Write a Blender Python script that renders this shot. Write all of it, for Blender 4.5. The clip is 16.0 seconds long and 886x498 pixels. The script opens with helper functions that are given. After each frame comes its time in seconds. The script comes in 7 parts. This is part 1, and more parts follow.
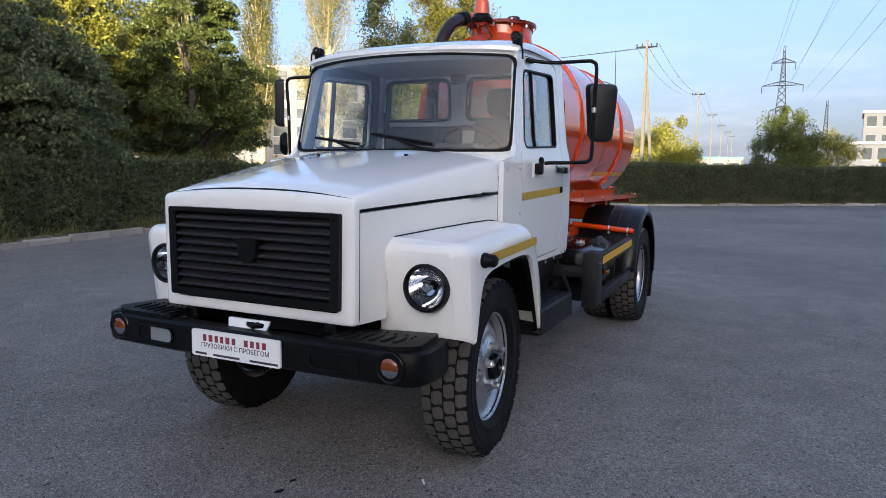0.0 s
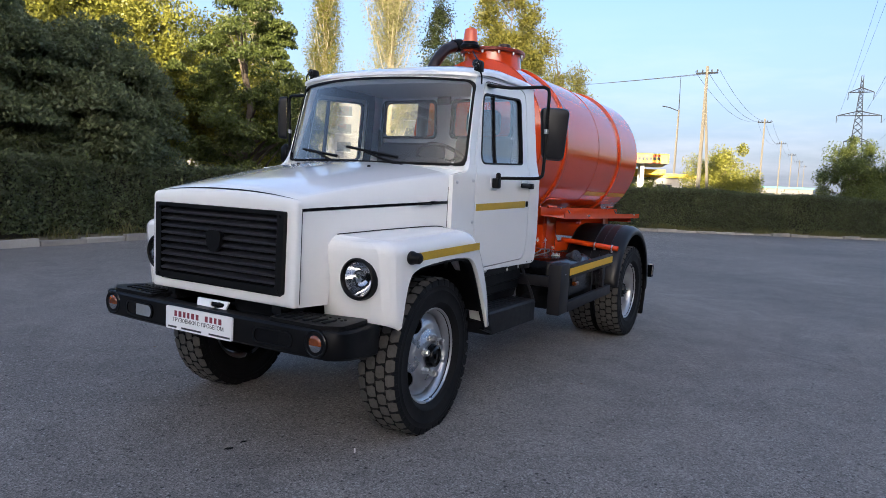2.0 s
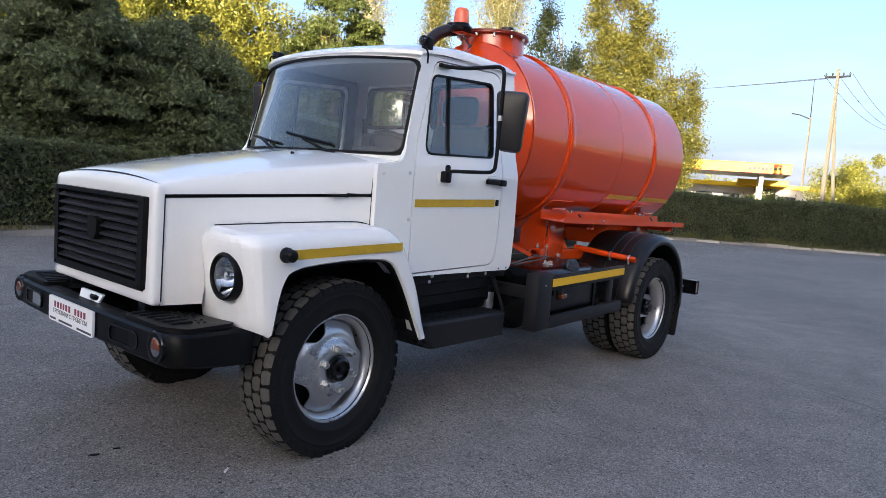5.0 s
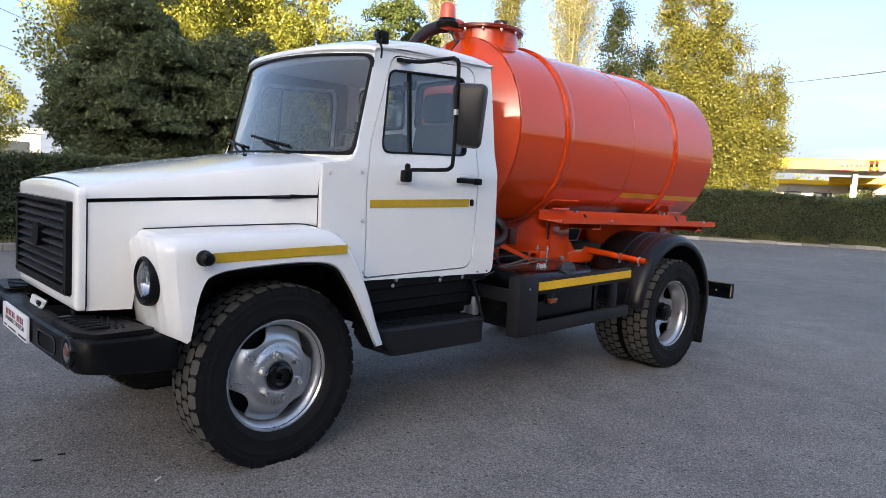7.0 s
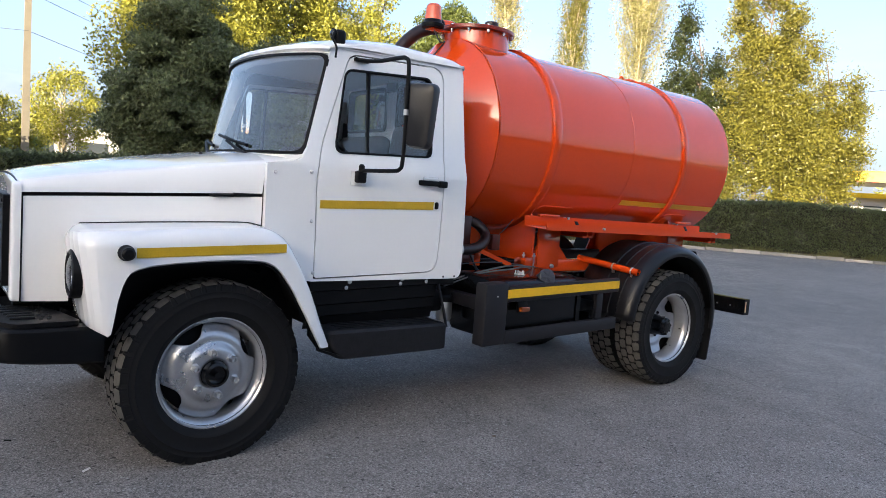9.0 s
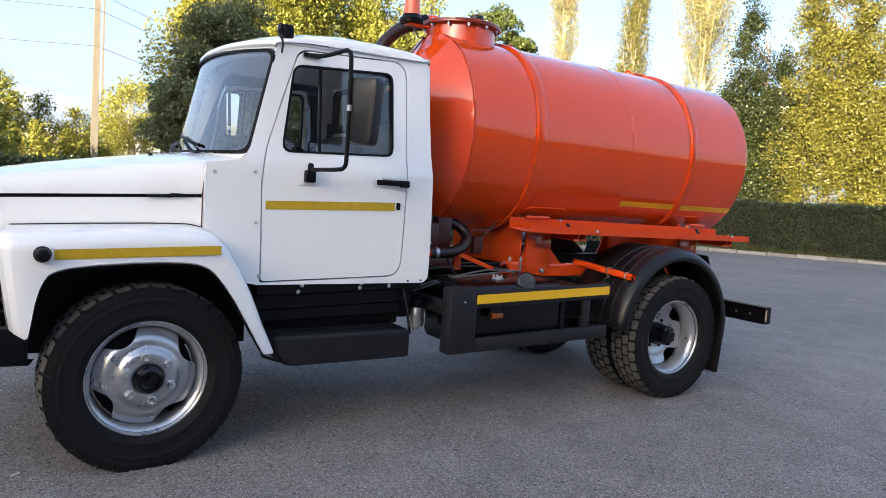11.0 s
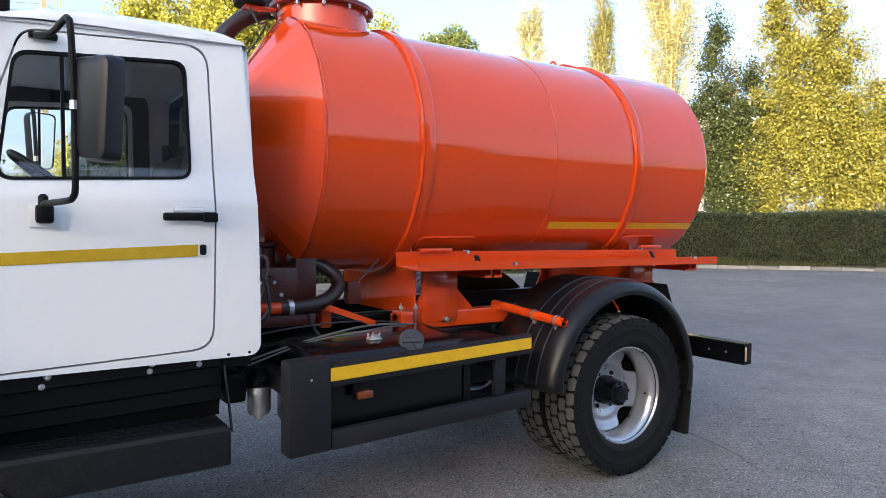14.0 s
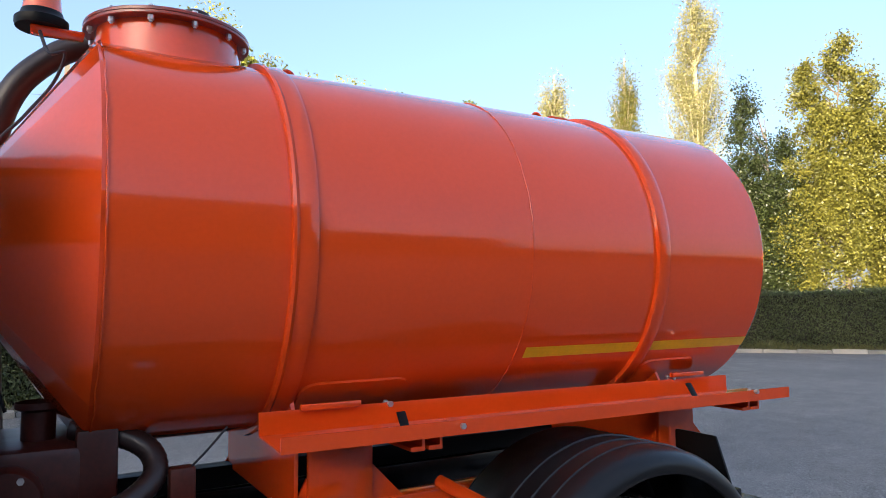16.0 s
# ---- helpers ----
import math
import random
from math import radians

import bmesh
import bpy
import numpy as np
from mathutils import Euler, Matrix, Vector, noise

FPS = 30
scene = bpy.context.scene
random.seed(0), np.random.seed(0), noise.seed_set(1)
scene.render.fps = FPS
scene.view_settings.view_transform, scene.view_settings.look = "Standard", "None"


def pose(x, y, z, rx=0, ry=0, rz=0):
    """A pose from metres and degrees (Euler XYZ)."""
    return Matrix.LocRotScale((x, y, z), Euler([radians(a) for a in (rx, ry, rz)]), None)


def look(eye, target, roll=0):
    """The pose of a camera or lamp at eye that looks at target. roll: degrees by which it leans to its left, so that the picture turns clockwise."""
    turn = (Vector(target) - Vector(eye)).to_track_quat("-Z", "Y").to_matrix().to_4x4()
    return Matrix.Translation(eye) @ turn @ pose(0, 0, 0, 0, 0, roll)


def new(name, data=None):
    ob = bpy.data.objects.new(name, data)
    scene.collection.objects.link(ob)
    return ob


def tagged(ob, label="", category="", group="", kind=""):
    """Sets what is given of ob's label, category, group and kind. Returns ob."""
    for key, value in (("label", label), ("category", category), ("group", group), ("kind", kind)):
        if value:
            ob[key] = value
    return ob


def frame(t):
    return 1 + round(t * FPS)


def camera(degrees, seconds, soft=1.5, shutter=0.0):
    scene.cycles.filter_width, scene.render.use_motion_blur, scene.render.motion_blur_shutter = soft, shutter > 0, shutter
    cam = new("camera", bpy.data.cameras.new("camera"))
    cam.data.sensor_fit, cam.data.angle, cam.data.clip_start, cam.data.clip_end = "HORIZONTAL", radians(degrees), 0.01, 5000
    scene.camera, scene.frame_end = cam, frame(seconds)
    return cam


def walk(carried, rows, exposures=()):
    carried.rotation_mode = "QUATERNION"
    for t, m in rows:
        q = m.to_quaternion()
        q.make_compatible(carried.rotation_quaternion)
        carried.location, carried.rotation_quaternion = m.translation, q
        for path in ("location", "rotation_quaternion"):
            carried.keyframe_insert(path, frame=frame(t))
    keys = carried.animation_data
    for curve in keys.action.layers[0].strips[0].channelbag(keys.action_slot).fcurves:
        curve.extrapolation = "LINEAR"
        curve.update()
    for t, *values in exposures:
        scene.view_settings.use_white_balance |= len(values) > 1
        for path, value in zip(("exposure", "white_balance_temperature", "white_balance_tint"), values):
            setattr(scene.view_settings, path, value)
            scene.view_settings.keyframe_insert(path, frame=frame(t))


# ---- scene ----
cam = camera(65.8, 16.0, soft=0.5)
PATH = [
    (0, (-3.35, -2.191, 1.486), (-1.561, -1.325, 1.261), 0.8),
    (0.5, (-3.441, -2.363, 1.474), (-1.65, -1.486, 1.323), 0.8),
    (1, (-3.546, -2.551, 1.47), (-1.755, -1.688, 1.25), 0.6),
    (1.5, (-3.539, -2.76, 1.464), (-1.786, -1.813, 1.29), 1.2),
    (2, (-3.462, -2.979, 1.454), (-1.75, -1.959, 1.279), 2.9),
    (2.5, (-3.345, -3.053, 1.448), (-1.636, -2.034, 1.249), 1.8),
    (3, (-3.142, -3.118, 1.467), (-1.455, -2.058, 1.294), 2.7),
    (3.5, (-2.964, -3.26, 1.458), (-1.355, -2.084, 1.286), 2.3),
    (4, (-2.811, -3.432, 1.453), (-1.246, -2.201, 1.268), 3.1),
    (4.5, (-2.623, -3.497, 1.439), (-1.075, -2.244, 1.257), 3.3),
    (4.7, (-2.526, -3.509, 1.452), (-0.981, -2.251, 1.27), 4.0),
    (6.8, (-1.81, -3.907, 1.457), (-0.456, -2.446, 1.275), 4.3),
    (7, (-1.762, -3.921, 1.449), (-0.4, -2.467, 1.274), 3.2),
    (7.5, (-1.64, -4.053, 1.465), (-0.365, -2.516, 1.35), 2.4),
    (8, (-1.524, -4.229, 1.484), (-0.297, -2.655, 1.354), 3.1),
    (8.5, (-1.408, -4.294, 1.482), (-0.184, -2.719, 1.339), 2.1),
    (9, (-1.212, -4.268, 1.461), (0.005, -2.69, 1.295), 4.3),
    (9.2, (-1.131, -4.3, 1.474), (0.088, -2.721, 1.331), 3.1),
    (11.3, (-0.5, -4.448, 1.464), (0.534, -2.744, 1.3), 3.2),
    (11.5, (-0.44, -4.399, 1.447), (0.577, -2.682, 1.308), 2.3),
    (12, (-0.306, -4.314, 1.446), (0.733, -2.615, 1.267), 1.3),
    (12.5, (-0.111, -4.277, 1.44), (0.945, -2.588, 1.252), 3.2),
    (13, (0.125, -4.237, 1.413), (1.121, -2.508, 1.272), 2.0),
    (13.5, (0.365, -4.003, 1.441), (1.39, -2.291, 1.316), 2.1),
    (14, (0.632, -3.75, 1.481), (1.732, -2.081, 1.41), 0.4),
    (14.5, (0.969, -3.478, 1.489), (2.142, -1.857, 1.494), 2.9),
    (15, (1.245, -3.215, 1.55), (2.299, -1.515, 1.569), 1.0),
    (15.5, (1.509, -2.974, 1.584), (2.64, -1.327, 1.664), -2.2),
    (16, (1.834, -2.756, 1.685), (2.855, -1.044, 1.843), -0.5),
]
walk(cam, [(t, look(e, g, r)) for t, e, g, r in PATH],
     [(0.0, 1.62, 5950, 13), (3.5, 1.76, 5950, 13), (7.0, 2.08, 6300, 12), (9.0, 2.14, 6300, 11), (11.8, 2.36, 6350, 12), (12.5, 2.42, 6350, 12), (14.5, 2.50, 6300, 10), (15.4, 2.48, 6150, 7), (16.0, 2.10, 6150, 10)])


# ==== world, sun and exposure ====
SUN_EL, SUN_AZ = 9.0, 239.0            # height and compass bearing of the sun (from +y towards +x)
world = bpy.data.worlds.new("world")
scene.world = world
world.use_nodes = True
wn = world.node_tree.nodes
sky = wn.new("ShaderNodeTexSky")
sky.sky_type = 'NISHITA'
sky.sun_disc = False
sky.sun_elevation = radians(SUN_EL)
sky.sun_rotation = radians(SUN_AZ)
sky.air_density, sky.dust_density, sky.ozone_density = 0.7, 5.0, 1.5
wn["Background"].inputs[1].default_value = 0.15
haze = wn.new("ShaderNodeMix")          # thin even evening haze over the clear sky
haze.data_type = 'RGBA'
haze.inputs[0].default_value = 0.2
haze.inputs[7].default_value = (1.42, 1.74, 2.35, 1)
world.node_tree.links.new(sky.outputs[0], haze.inputs[6])
wl = world.node_tree.links
way_out = wn.new("ShaderNodeTexCoord")
stretch = wn.new("ShaderNodeMapping")
stretch.inputs["Scale"].default_value = (2.2, 2.2, 11.0)
wl.new(way_out.outputs["Generated"], stretch.inputs["Vector"])
wisps = wn.new("ShaderNodeTexNoise")
wisps.inputs["Scale"].default_value, wisps.inputs["Detail"].default_value, wisps.inputs["Roughness"].default_value = 1.6, 6.0, 0.58
wl.new(stretch.outputs[0], wisps.inputs["Vector"])
streak = wn.new("ShaderNodeMapRange")
streak.inputs[1].default_value, streak.inputs[2].default_value, streak.inputs[3].default_value, streak.inputs[4].default_value = 0.52, 0.74, 0.0, 0.42
wl.new(wisps.outputs[0], streak.inputs[0])
height = wn.new("ShaderNodeSeparateXYZ")
wl.new(way_out.outputs["Generated"], height.inputs[0])
low = wn.new("ShaderNodeMapRange")        # thinning out towards the zenith
low.inputs[1].default_value, low.inputs[2].default_value, low.inputs[3].default_value, low.inputs[4].default_value = 0.03, 0.26, 1.0, 0.0
wl.new(height.outputs[2], low.inputs[0])
amount = wn.new("ShaderNodeMath")
amount.operation = 'MULTIPLY'
wl.new(streak.outputs[0], amount.inputs[0])
wl.new(low.outputs[0], amount.inputs[1])
clouds = wn.new("ShaderNodeMix")
clouds.data_type = 'RGBA'
clouds.inputs[7].default_value = (2.7, 2.65, 2.7, 1)
wl.new(amount.outputs[0], clouds.inputs[0])
pale = wn.new("ShaderNodeMapRange")
pale.inputs[1].default_value, pale.inputs[2].default_value, pale.inputs[3].default_value, pale.inputs[4].default_value = 0.0, 0.26, 0.55, 0.0
wl.new(height.outputs[2], pale.inputs[0])
horizon = wn.new("ShaderNodeMix")
horizon.data_type = 'RGBA'
horizon.inputs[7].default_value = (1.50, 1.55, 1.66, 1)
wl.new(pale.outputs[0], horizon.inputs[0])
wl.new(haze.outputs[2], horizon.inputs[6])
wl.new(horizon.outputs[2], clouds.inputs[6])
wl.new(clouds.outputs[2], wn["Background"].inputs[0])
sun_dir = Vector((math.sin(radians(SUN_AZ)) * math.cos(radians(SUN_EL)), math.cos(radians(SUN_AZ)) * math.cos(radians(SUN_EL)), math.sin(radians(SUN_EL))))
sun = new("sun", bpy.data.lights.new("sun", 'SUN'))
sun.data.energy, sun.data.angle, sun.data.color = 4.6, radians(0.5), (1.0, 0.84, 0.56)
sun.matrix_world = look(sun_dir * 50, (0, 0, 0))


# ==== materials ====
def material(name, colour, rough=0.5, metal=0.0, spread=0.12, scale=3.0, fine=60.0, bump=0.0, bump_scale=80.0, coat=0.0, spec=0.5, rough_spread=0.1, per_object=0.0, per_island=0.0):
    """A surface with its colour, varied at two scales, and a fine relief."""
    m = bpy.data.materials.new(name)
    m.use_nodes = True
    n, l = m.node_tree.nodes, m.node_tree.links
    b = n["Principled BSDF"]
    b.inputs["Metallic"].default_value = metal
    b.inputs["Specular IOR Level"].default_value = spec
    b.inputs["Coat Weight"].default_value = coat
    b.inputs["Coat Roughness"].default_value = 0.04
    tc = n.new("ShaderNodeTexCoord")
    facs = []
    for s, d in ((scale, 4), (fine, 2)):
        t = n.new("ShaderNodeTexNoise")
        t.inputs["Scale"].default_value, t.inputs["Detail"].default_value = s, d
        l.new(tc.outputs["Object"], t.inputs["Vector"])
        facs.append(t)
    add = n.new("ShaderNodeMath")
    add.operation = 'MULTIPLY_ADD'
    add.inputs[1].default_value = 0.6
    l.new(facs[0].outputs[0], add.inputs[0])
    k = n.new("ShaderNodeMath")
    k.operation = 'MULTIPLY'
    k.inputs[1].default_value = 0.4
    l.new(facs[1].outputs[0], k.inputs[0])
    l.new(k.outputs[0], add.inputs[2])
    val = add.outputs[0]
    for amount, node, out in ((per_object, "ShaderNodeObjectInfo", "Random"), (per_island, "ShaderNodeNewGeometry", "Random Per Island")):
        if amount:
            o = n.new(node)
            mx = n.new("ShaderNodeMix")
            mx.inputs[0].default_value = amount
            l.new(val, mx.inputs[2])
            l.new(o.outputs[out], mx.inputs[3])
            val = mx.outputs[0]
    r = n.new("ShaderNodeMapRange")
    r.inputs[1].default_value, r.inputs[2].default_value = 0.25, 0.75
    r.inputs[3].default_value, r.inputs[4].default_value = 1 - spread, 1 + spread
    l.new(val, r.inputs[0])
    c = n.new("ShaderNodeMix")
    c.data_type, c.blend_type = 'RGBA', 'MULTIPLY'
    c.inputs[0].default_value = 1
    c.inputs[6].default_value = (*colour, 1)
    l.new(r.outputs[0], c.inputs[7])
    l.new(c.outputs[2], b.inputs["Base Color"])
    rr = n.new("ShaderNodeMapRange")
    rr.inputs[1].default_value, rr.inputs[2].default_value = 0.3, 0.7
    rr.inputs[3].default_value, rr.inputs[4].default_value = max(0.02, rough - rough_spread * rough), min(1, rough + rough_spread)
    l.new(facs[0].outputs[0], rr.inputs[0])
    l.new(rr.outputs[0], b.inputs["Roughness"])
    if bump:
        t = n.new("ShaderNodeTexNoise")
        t.inputs["Scale"].default_value, t.inputs["Detail"].default_value = bump_scale, 3
        l.new(tc.outputs["Object"], t.inputs["Vector"])
        bp = n.new("ShaderNodeBump")
        bp.inputs["Strength"].default_value, bp.inputs["Distance"].default_value = 0.6, bump
        l.new(t.outputs[0], bp.inputs["Height"])
        l.new(bp.outputs[0], b.inputs["Normal"])
    return m


def leaf_material(name, colour, other, island=0.6):
    """Leaves: two tints mixed leaf by leaf, with light coming through."""
    m = bpy.data.materials.new(name)
    m.use_nodes = True
    n, l = m.node_tree.nodes, m.node_tree.links
    b = n["Principled BSDF"]
    b.inputs["Roughness"].default_value = 0.45
    b.inputs["Specular IOR Level"].default_value = 0.5
    g = n.new("ShaderNodeNewGeometry")
    tc = n.new("ShaderNodeTexCoord")
    t = n.new("ShaderNodeTexNoise")
    t.inputs["Scale"].default_value = 0.6
    l.new(tc.outputs["Object"], t.inputs["Vector"])
    f = n.new("ShaderNodeMix")
    f.inputs[0].default_value = island
    l.new(t.outputs[0], f.inputs[2])
    l.new(g.outputs["Random Per Island"], f.inputs[3])
    c = n.new("ShaderNodeMix")
    c.data_type = 'RGBA'
    c.inputs[6].default_value, c.inputs[7].default_value = (*colour, 1), (*other, 1)
    l.new(f.outputs[0], c.inputs[0])
    l.new(c.outputs[2], b.inputs["Base Color"])
    tr = n.new("ShaderNodeBsdfTranslucent")
    l.new(c.outputs[2], tr.inputs[0])
    mx = n.new("ShaderNodeMixShader")
    mx.inputs[0].default_value = 0.35
    l.new(b.outputs[0], mx.inputs[1])
    l.new(tr.outputs[0], mx.inputs[2])
    l.new(mx.outputs[0], n["Material Output"].inputs[0])
    return m


def glass_material(name, tint=(0.92, 0.95, 0.94), rough=0.0, mirror=0.05, rise=3.0):
    """Thin pane: clear with a mirror that grows at grazing angles."""
    m = bpy.data.materials.new(name)
    m.use_nodes = True
    n, l = m.node_tree.nodes, m.node_tree.links
    n.remove(n["Principled BSDF"])
    tr = n.new("ShaderNodeBsdfTransparent")
    tr.inputs[0].default_value = (*tint, 1)
    gl = n.new("ShaderNodeBsdfGlossy")
    gl.inputs["Roughness"].default_value = rough
    fr = n.new("ShaderNodeLayerWeight")
    fr.inputs[0].default_value = 0.5
    pw = n.new("ShaderNodeMath")
    pw.operation = 'POWER'
    pw.inputs[1].default_value = rise
    l.new(fr.outputs["Facing"], pw.inputs[0])
    k = n.new("ShaderNodeMath")
    k.operation = 'MULTIPLY_ADD'
    k.inputs[1].default_value, k.inputs[2].default_value = 0.9, mirror
    k.use_clamp = True
    l.new(pw.outputs[0], k.inputs[0])
    mx = n.new("ShaderNodeMixShader")
    l.new(k.outputs[0], mx.inputs[0])
    l.new(tr.outputs[0], mx.inputs[1])
    l.new(gl.outputs[0], mx.inputs[2])
    l.new(mx.outputs[0], n["Material Output"].inputs[0])
    return m


M_WHITE = material("white_cab_paint", (0.84, 0.84, 0.83), 0.07, spread=0.02, coat=0.5, bump=0.0006, bump_scale=5)
M_ORANGE = material("orange_tank_paint", (0.66, 0.062, 0.006), 0.10, spread=0.06, scale=1.5, coat=0.42, bump=0.0012, bump_scale=3.5, rough_spread=0.06)
M_LID = material("weathered_red_lid", (0.24, 0.026, 0.010), 0.3, spread=0.3, scale=7, coat=0.3)
# grime plus the shade behind the cab, both put into the colour
M_OXIDE_SHADED = material("grimy_shaded_red_oxide", (0.062, 0.010, 0.005), 0.4, spread=0.5, scale=6, bump=0.001, bump_scale=60)
M_BLACK = material("black_plastic", (0.0045, 0.0045, 0.005), 0.42, spec=0.15, spread=0.25, scale=8, bump=0.0004, bump_scale=300)
M_BLACK_GLOSS = material("black_gloss_paint", (0.004, 0.004, 0.0045), 0.17, spec=0.35, spread=0.2, coat=0.0, bump=0.0005, bump_scale=12)
M_GUARD = material("black_mudguard_plastic", (0.007, 0.007, 0.008), 0.33, spec=0.35, spread=0.3, scale=7, bump=0.0004, bump_scale=40)
# black plastic lifted a little, with sky light on the head in its colour
M_HEAD = material("sky_lit_mirror_plastic", (0.012, 0.0125, 0.015), 0.38, spec=0.35, spread=0.3, scale=9, bump=0.0003, bump_scale=200)
M_GREY = material("dark_grey_steel_paint", (0.013, 0.013, 0.016), 0.5, spec=0.25, spread=0.15, bump=0.0006, bump_scale=40)
M_RUBBER = material("tyre_rubber", (0.0075, 0.0075, 0.008), 0.65, spec=0.18, spread=0.3, scale=6, bump=0.001, bump_scale=60)
M_TREAD = material("dusty_tread", (0.085, 0.081, 0.075), 0.9, spec=0.2, spread=0.35, scale=9, bump=0.002, bump_scale=70)
M_SEAL = material("window_rubber", (0.004, 0.004, 0.005), 0.5, spec=0.12, spread=0.2)
M_SILVER = material("silver_wheel_paint", (0.47, 0.48, 0.50), 0.28, metal=0.8, spread=0.1, scale=9, bump=0.0005, bump_scale=90)
M_CHROME = material("chrome", (0.85, 0.86, 0.88), 0.06, metal=1.0, spread=0.03)
M_REFLECTOR = material("lamp_reflector", (0.55, 0.56, 0.58), 0.04, metal=1.0, spread=0.1, scale=30)
M_STEP = material("scuffed_black_step", (0.010, 0.010, 0.0115), 0.55, spec=0.25, spread=0.8, scale=22, fine=90, bump=0.001, bump_scale=120)
M_TAPE = material("cream_marker_tape", (0.45, 0.30, 0.17), 0.4, spread=0.15, scale=30)
M_STEEL = material("zinc_steel", (0.6, 0.6, 0.6), 0.35, metal=0.9, spread=0.15)
M_YELLOW = material("yellow_reflective_tape", (0.72, 0.42, 0.01), 0.35, spread=0.12, scale=40, fine=160)
M_GOLD = material("worn_gold_tape", (0.50, 0.32, 0.015), 0.35, spread=0.2, scale=12, fine=160)
M_AMBER = material("amber_lens", (0.16, 0.034, 0.004), 0.12, spread=0.4, scale=45, coat=0.8)
M_RED_LENS = material("orange_beacon_lens", (0.85, 0.13, 0.04), 0.15, spread=0.1, scale=40, coat=0.5)
M_GREY_HOSE = material("dull_clear_hose", (0.13, 0.085, 0.07), 0.3, spread=0.3, scale=20)
M_CAP = material("grey_filler_cap", (0.032, 0.035, 0.046), 0.5, spread=0.15)
# slats paler than the black frame: the light they catch is in the colour
M_GRILLE = material("light_edged_grille_plastic", (0.022, 0.022, 0.025), 0.4, spec=0.45, spread=0.2, scale=10, bump=0.0004, bump_scale=200)
M_HOSE = material("brown_rubber_hose", (0.026, 0.014, 0.012), 0.34, spread=0.25, bump=0.002, bump_scale=40)
M_PLATE = material("white_plate", (0.82, 0.82, 0.82), 0.3, spread=0.02)
M_RED_INK = material("dark_red_print", (0.22, 0.03, 0.05), 0.5)
M_INK = material("black_print", (0.03, 0.03, 0.035), 0.5)
M_SEAT = material("dark_seat_cloth", (0.014, 0.015, 0.018), 0.9, spread=0.3, scale=20, bump=0.001, bump_scale=200)
M_TRIM = material("grey_cab_trim", (0.22, 0.225, 0.235), 0.6, spread=0.1)
M_INNER = material("cab_inner_paint", (0.78, 0.79, 0.80), 0.4, spread=0.04)
M_GLASS = glass_material("windscreen_glass", (0.95, 0.97, 0.98), 0.0, 0.06, 2.2)
M_SIDEGLASS = glass_material("door_glass", (0.94, 0.96, 0.96), 0.0, 0.055)
M_MIRROR = material("mirror_glass", (0.9, 0.9, 0.9), 0.02, metal=1.0, spread=0.01)
M_LENS = glass_material("clear_lens", (0.95, 0.96, 0.97), 0.03)
M_BARK = material("bark", (0.13, 0.10, 0.075), 0.9, spread=0.4, scale=5, bump=0.02, bump_scale=12)
M_BARK_PALE = material("pale_bark", (0.42, 0.36, 0.25), 0.9, spread=0.4, scale=4, bump=0.01, bump_scale=14)
M_PEBBLE = material("pale_grit", (0.22, 0.21, 0.19), 0.9, spread=0.5, scale=40, per_island=0.7)
M_DRYLEAF = material("dry_leaf", (0.09, 0.06, 0.035), 0.8, spread=0.4, scale=30, per_island=0.5)
M_KERB = material("kerb_concrete", (0.30, 0.275, 0.24), 0.9, spread=0.45, scale=4, bump=0.006, bump_scale=30, per_object=0.4)
M_SOIL = material("dry_soil", (0.14, 0.115, 0.075), 0.95, spread=0.4, scale=2, bump=0.02, bump_scale=20)
M_CONCRETE = material("pole_concrete", (0.17, 0.15, 0.118), 0.9, spread=0.25, scale=1.5, bump=0.004, bump_scale=30)
M_WIRE = material("dusty_grey_cable", (0.11, 0.105, 0.10), 0.6)
M_CABLE = material("cable", (0.03, 0.03, 0.035), 0.6)
# steel painted near black to stand as a silhouette against the sky
M_LATTICE = material("silhouette_lattice", (0.028, 0.031, 0.037), 0.75, spec=0.2)
M_BUILDING = material("pale_facade", (0.25, 0.235, 0.22), 0.9, spread=0.15, scale=0.5, bump=0.004)
M_OFFICE = material("grey_cladding", (0.16, 0.165, 0.18), 0.6, spread=0.15, scale=0.5)
M_FACADE_DARK = material("shaded_facade_plaster", (0.17, 0.15, 0.13), 0.9, spread=0.25, scale=0.7, bump=0.004)
M_WINDOW = material("far_window_glass", (0.06, 0.07, 0.08), 0.1, spread=0.3, scale=0.4)
M_STATION = material("station_yellow", (0.85, 0.55, 0.02), 0.45, spread=0.05)
M_STATION_WHITE = material("station_white", (0.5, 0.48, 0.45), 0.5, spread=0.06)
M_STATION_RED = material("station_red", (0.75, 0.12, 0.03), 0.45)
M_LEAF_DARK = leaf_material("dense_leaves", (0.046, 0.062, 0.026), (0.215, 0.25, 0.115))
M_LEAF_DEEP = leaf_material("dark_poplar_leaves", (0.012, 0.019, 0.006), (0.062, 0.078, 0.02))
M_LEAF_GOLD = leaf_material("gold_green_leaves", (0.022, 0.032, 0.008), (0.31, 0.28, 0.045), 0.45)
M_LEAF_MID = leaf_material("maple_leaves", (0.040, 0.058, 0.014), (0.20, 0.235, 0.055))
M_LEAF_YELLOW = leaf_material("turning_leaves", (0.10, 0.115, 0.018), (0.47, 0.44, 0.07))
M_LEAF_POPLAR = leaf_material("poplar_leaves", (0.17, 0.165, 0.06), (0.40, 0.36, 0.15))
M_LEAF_HEDGE = leaf_material("hedge_leaves", (0.026, 0.036, 0.015), (0.17, 0.20, 0.085))
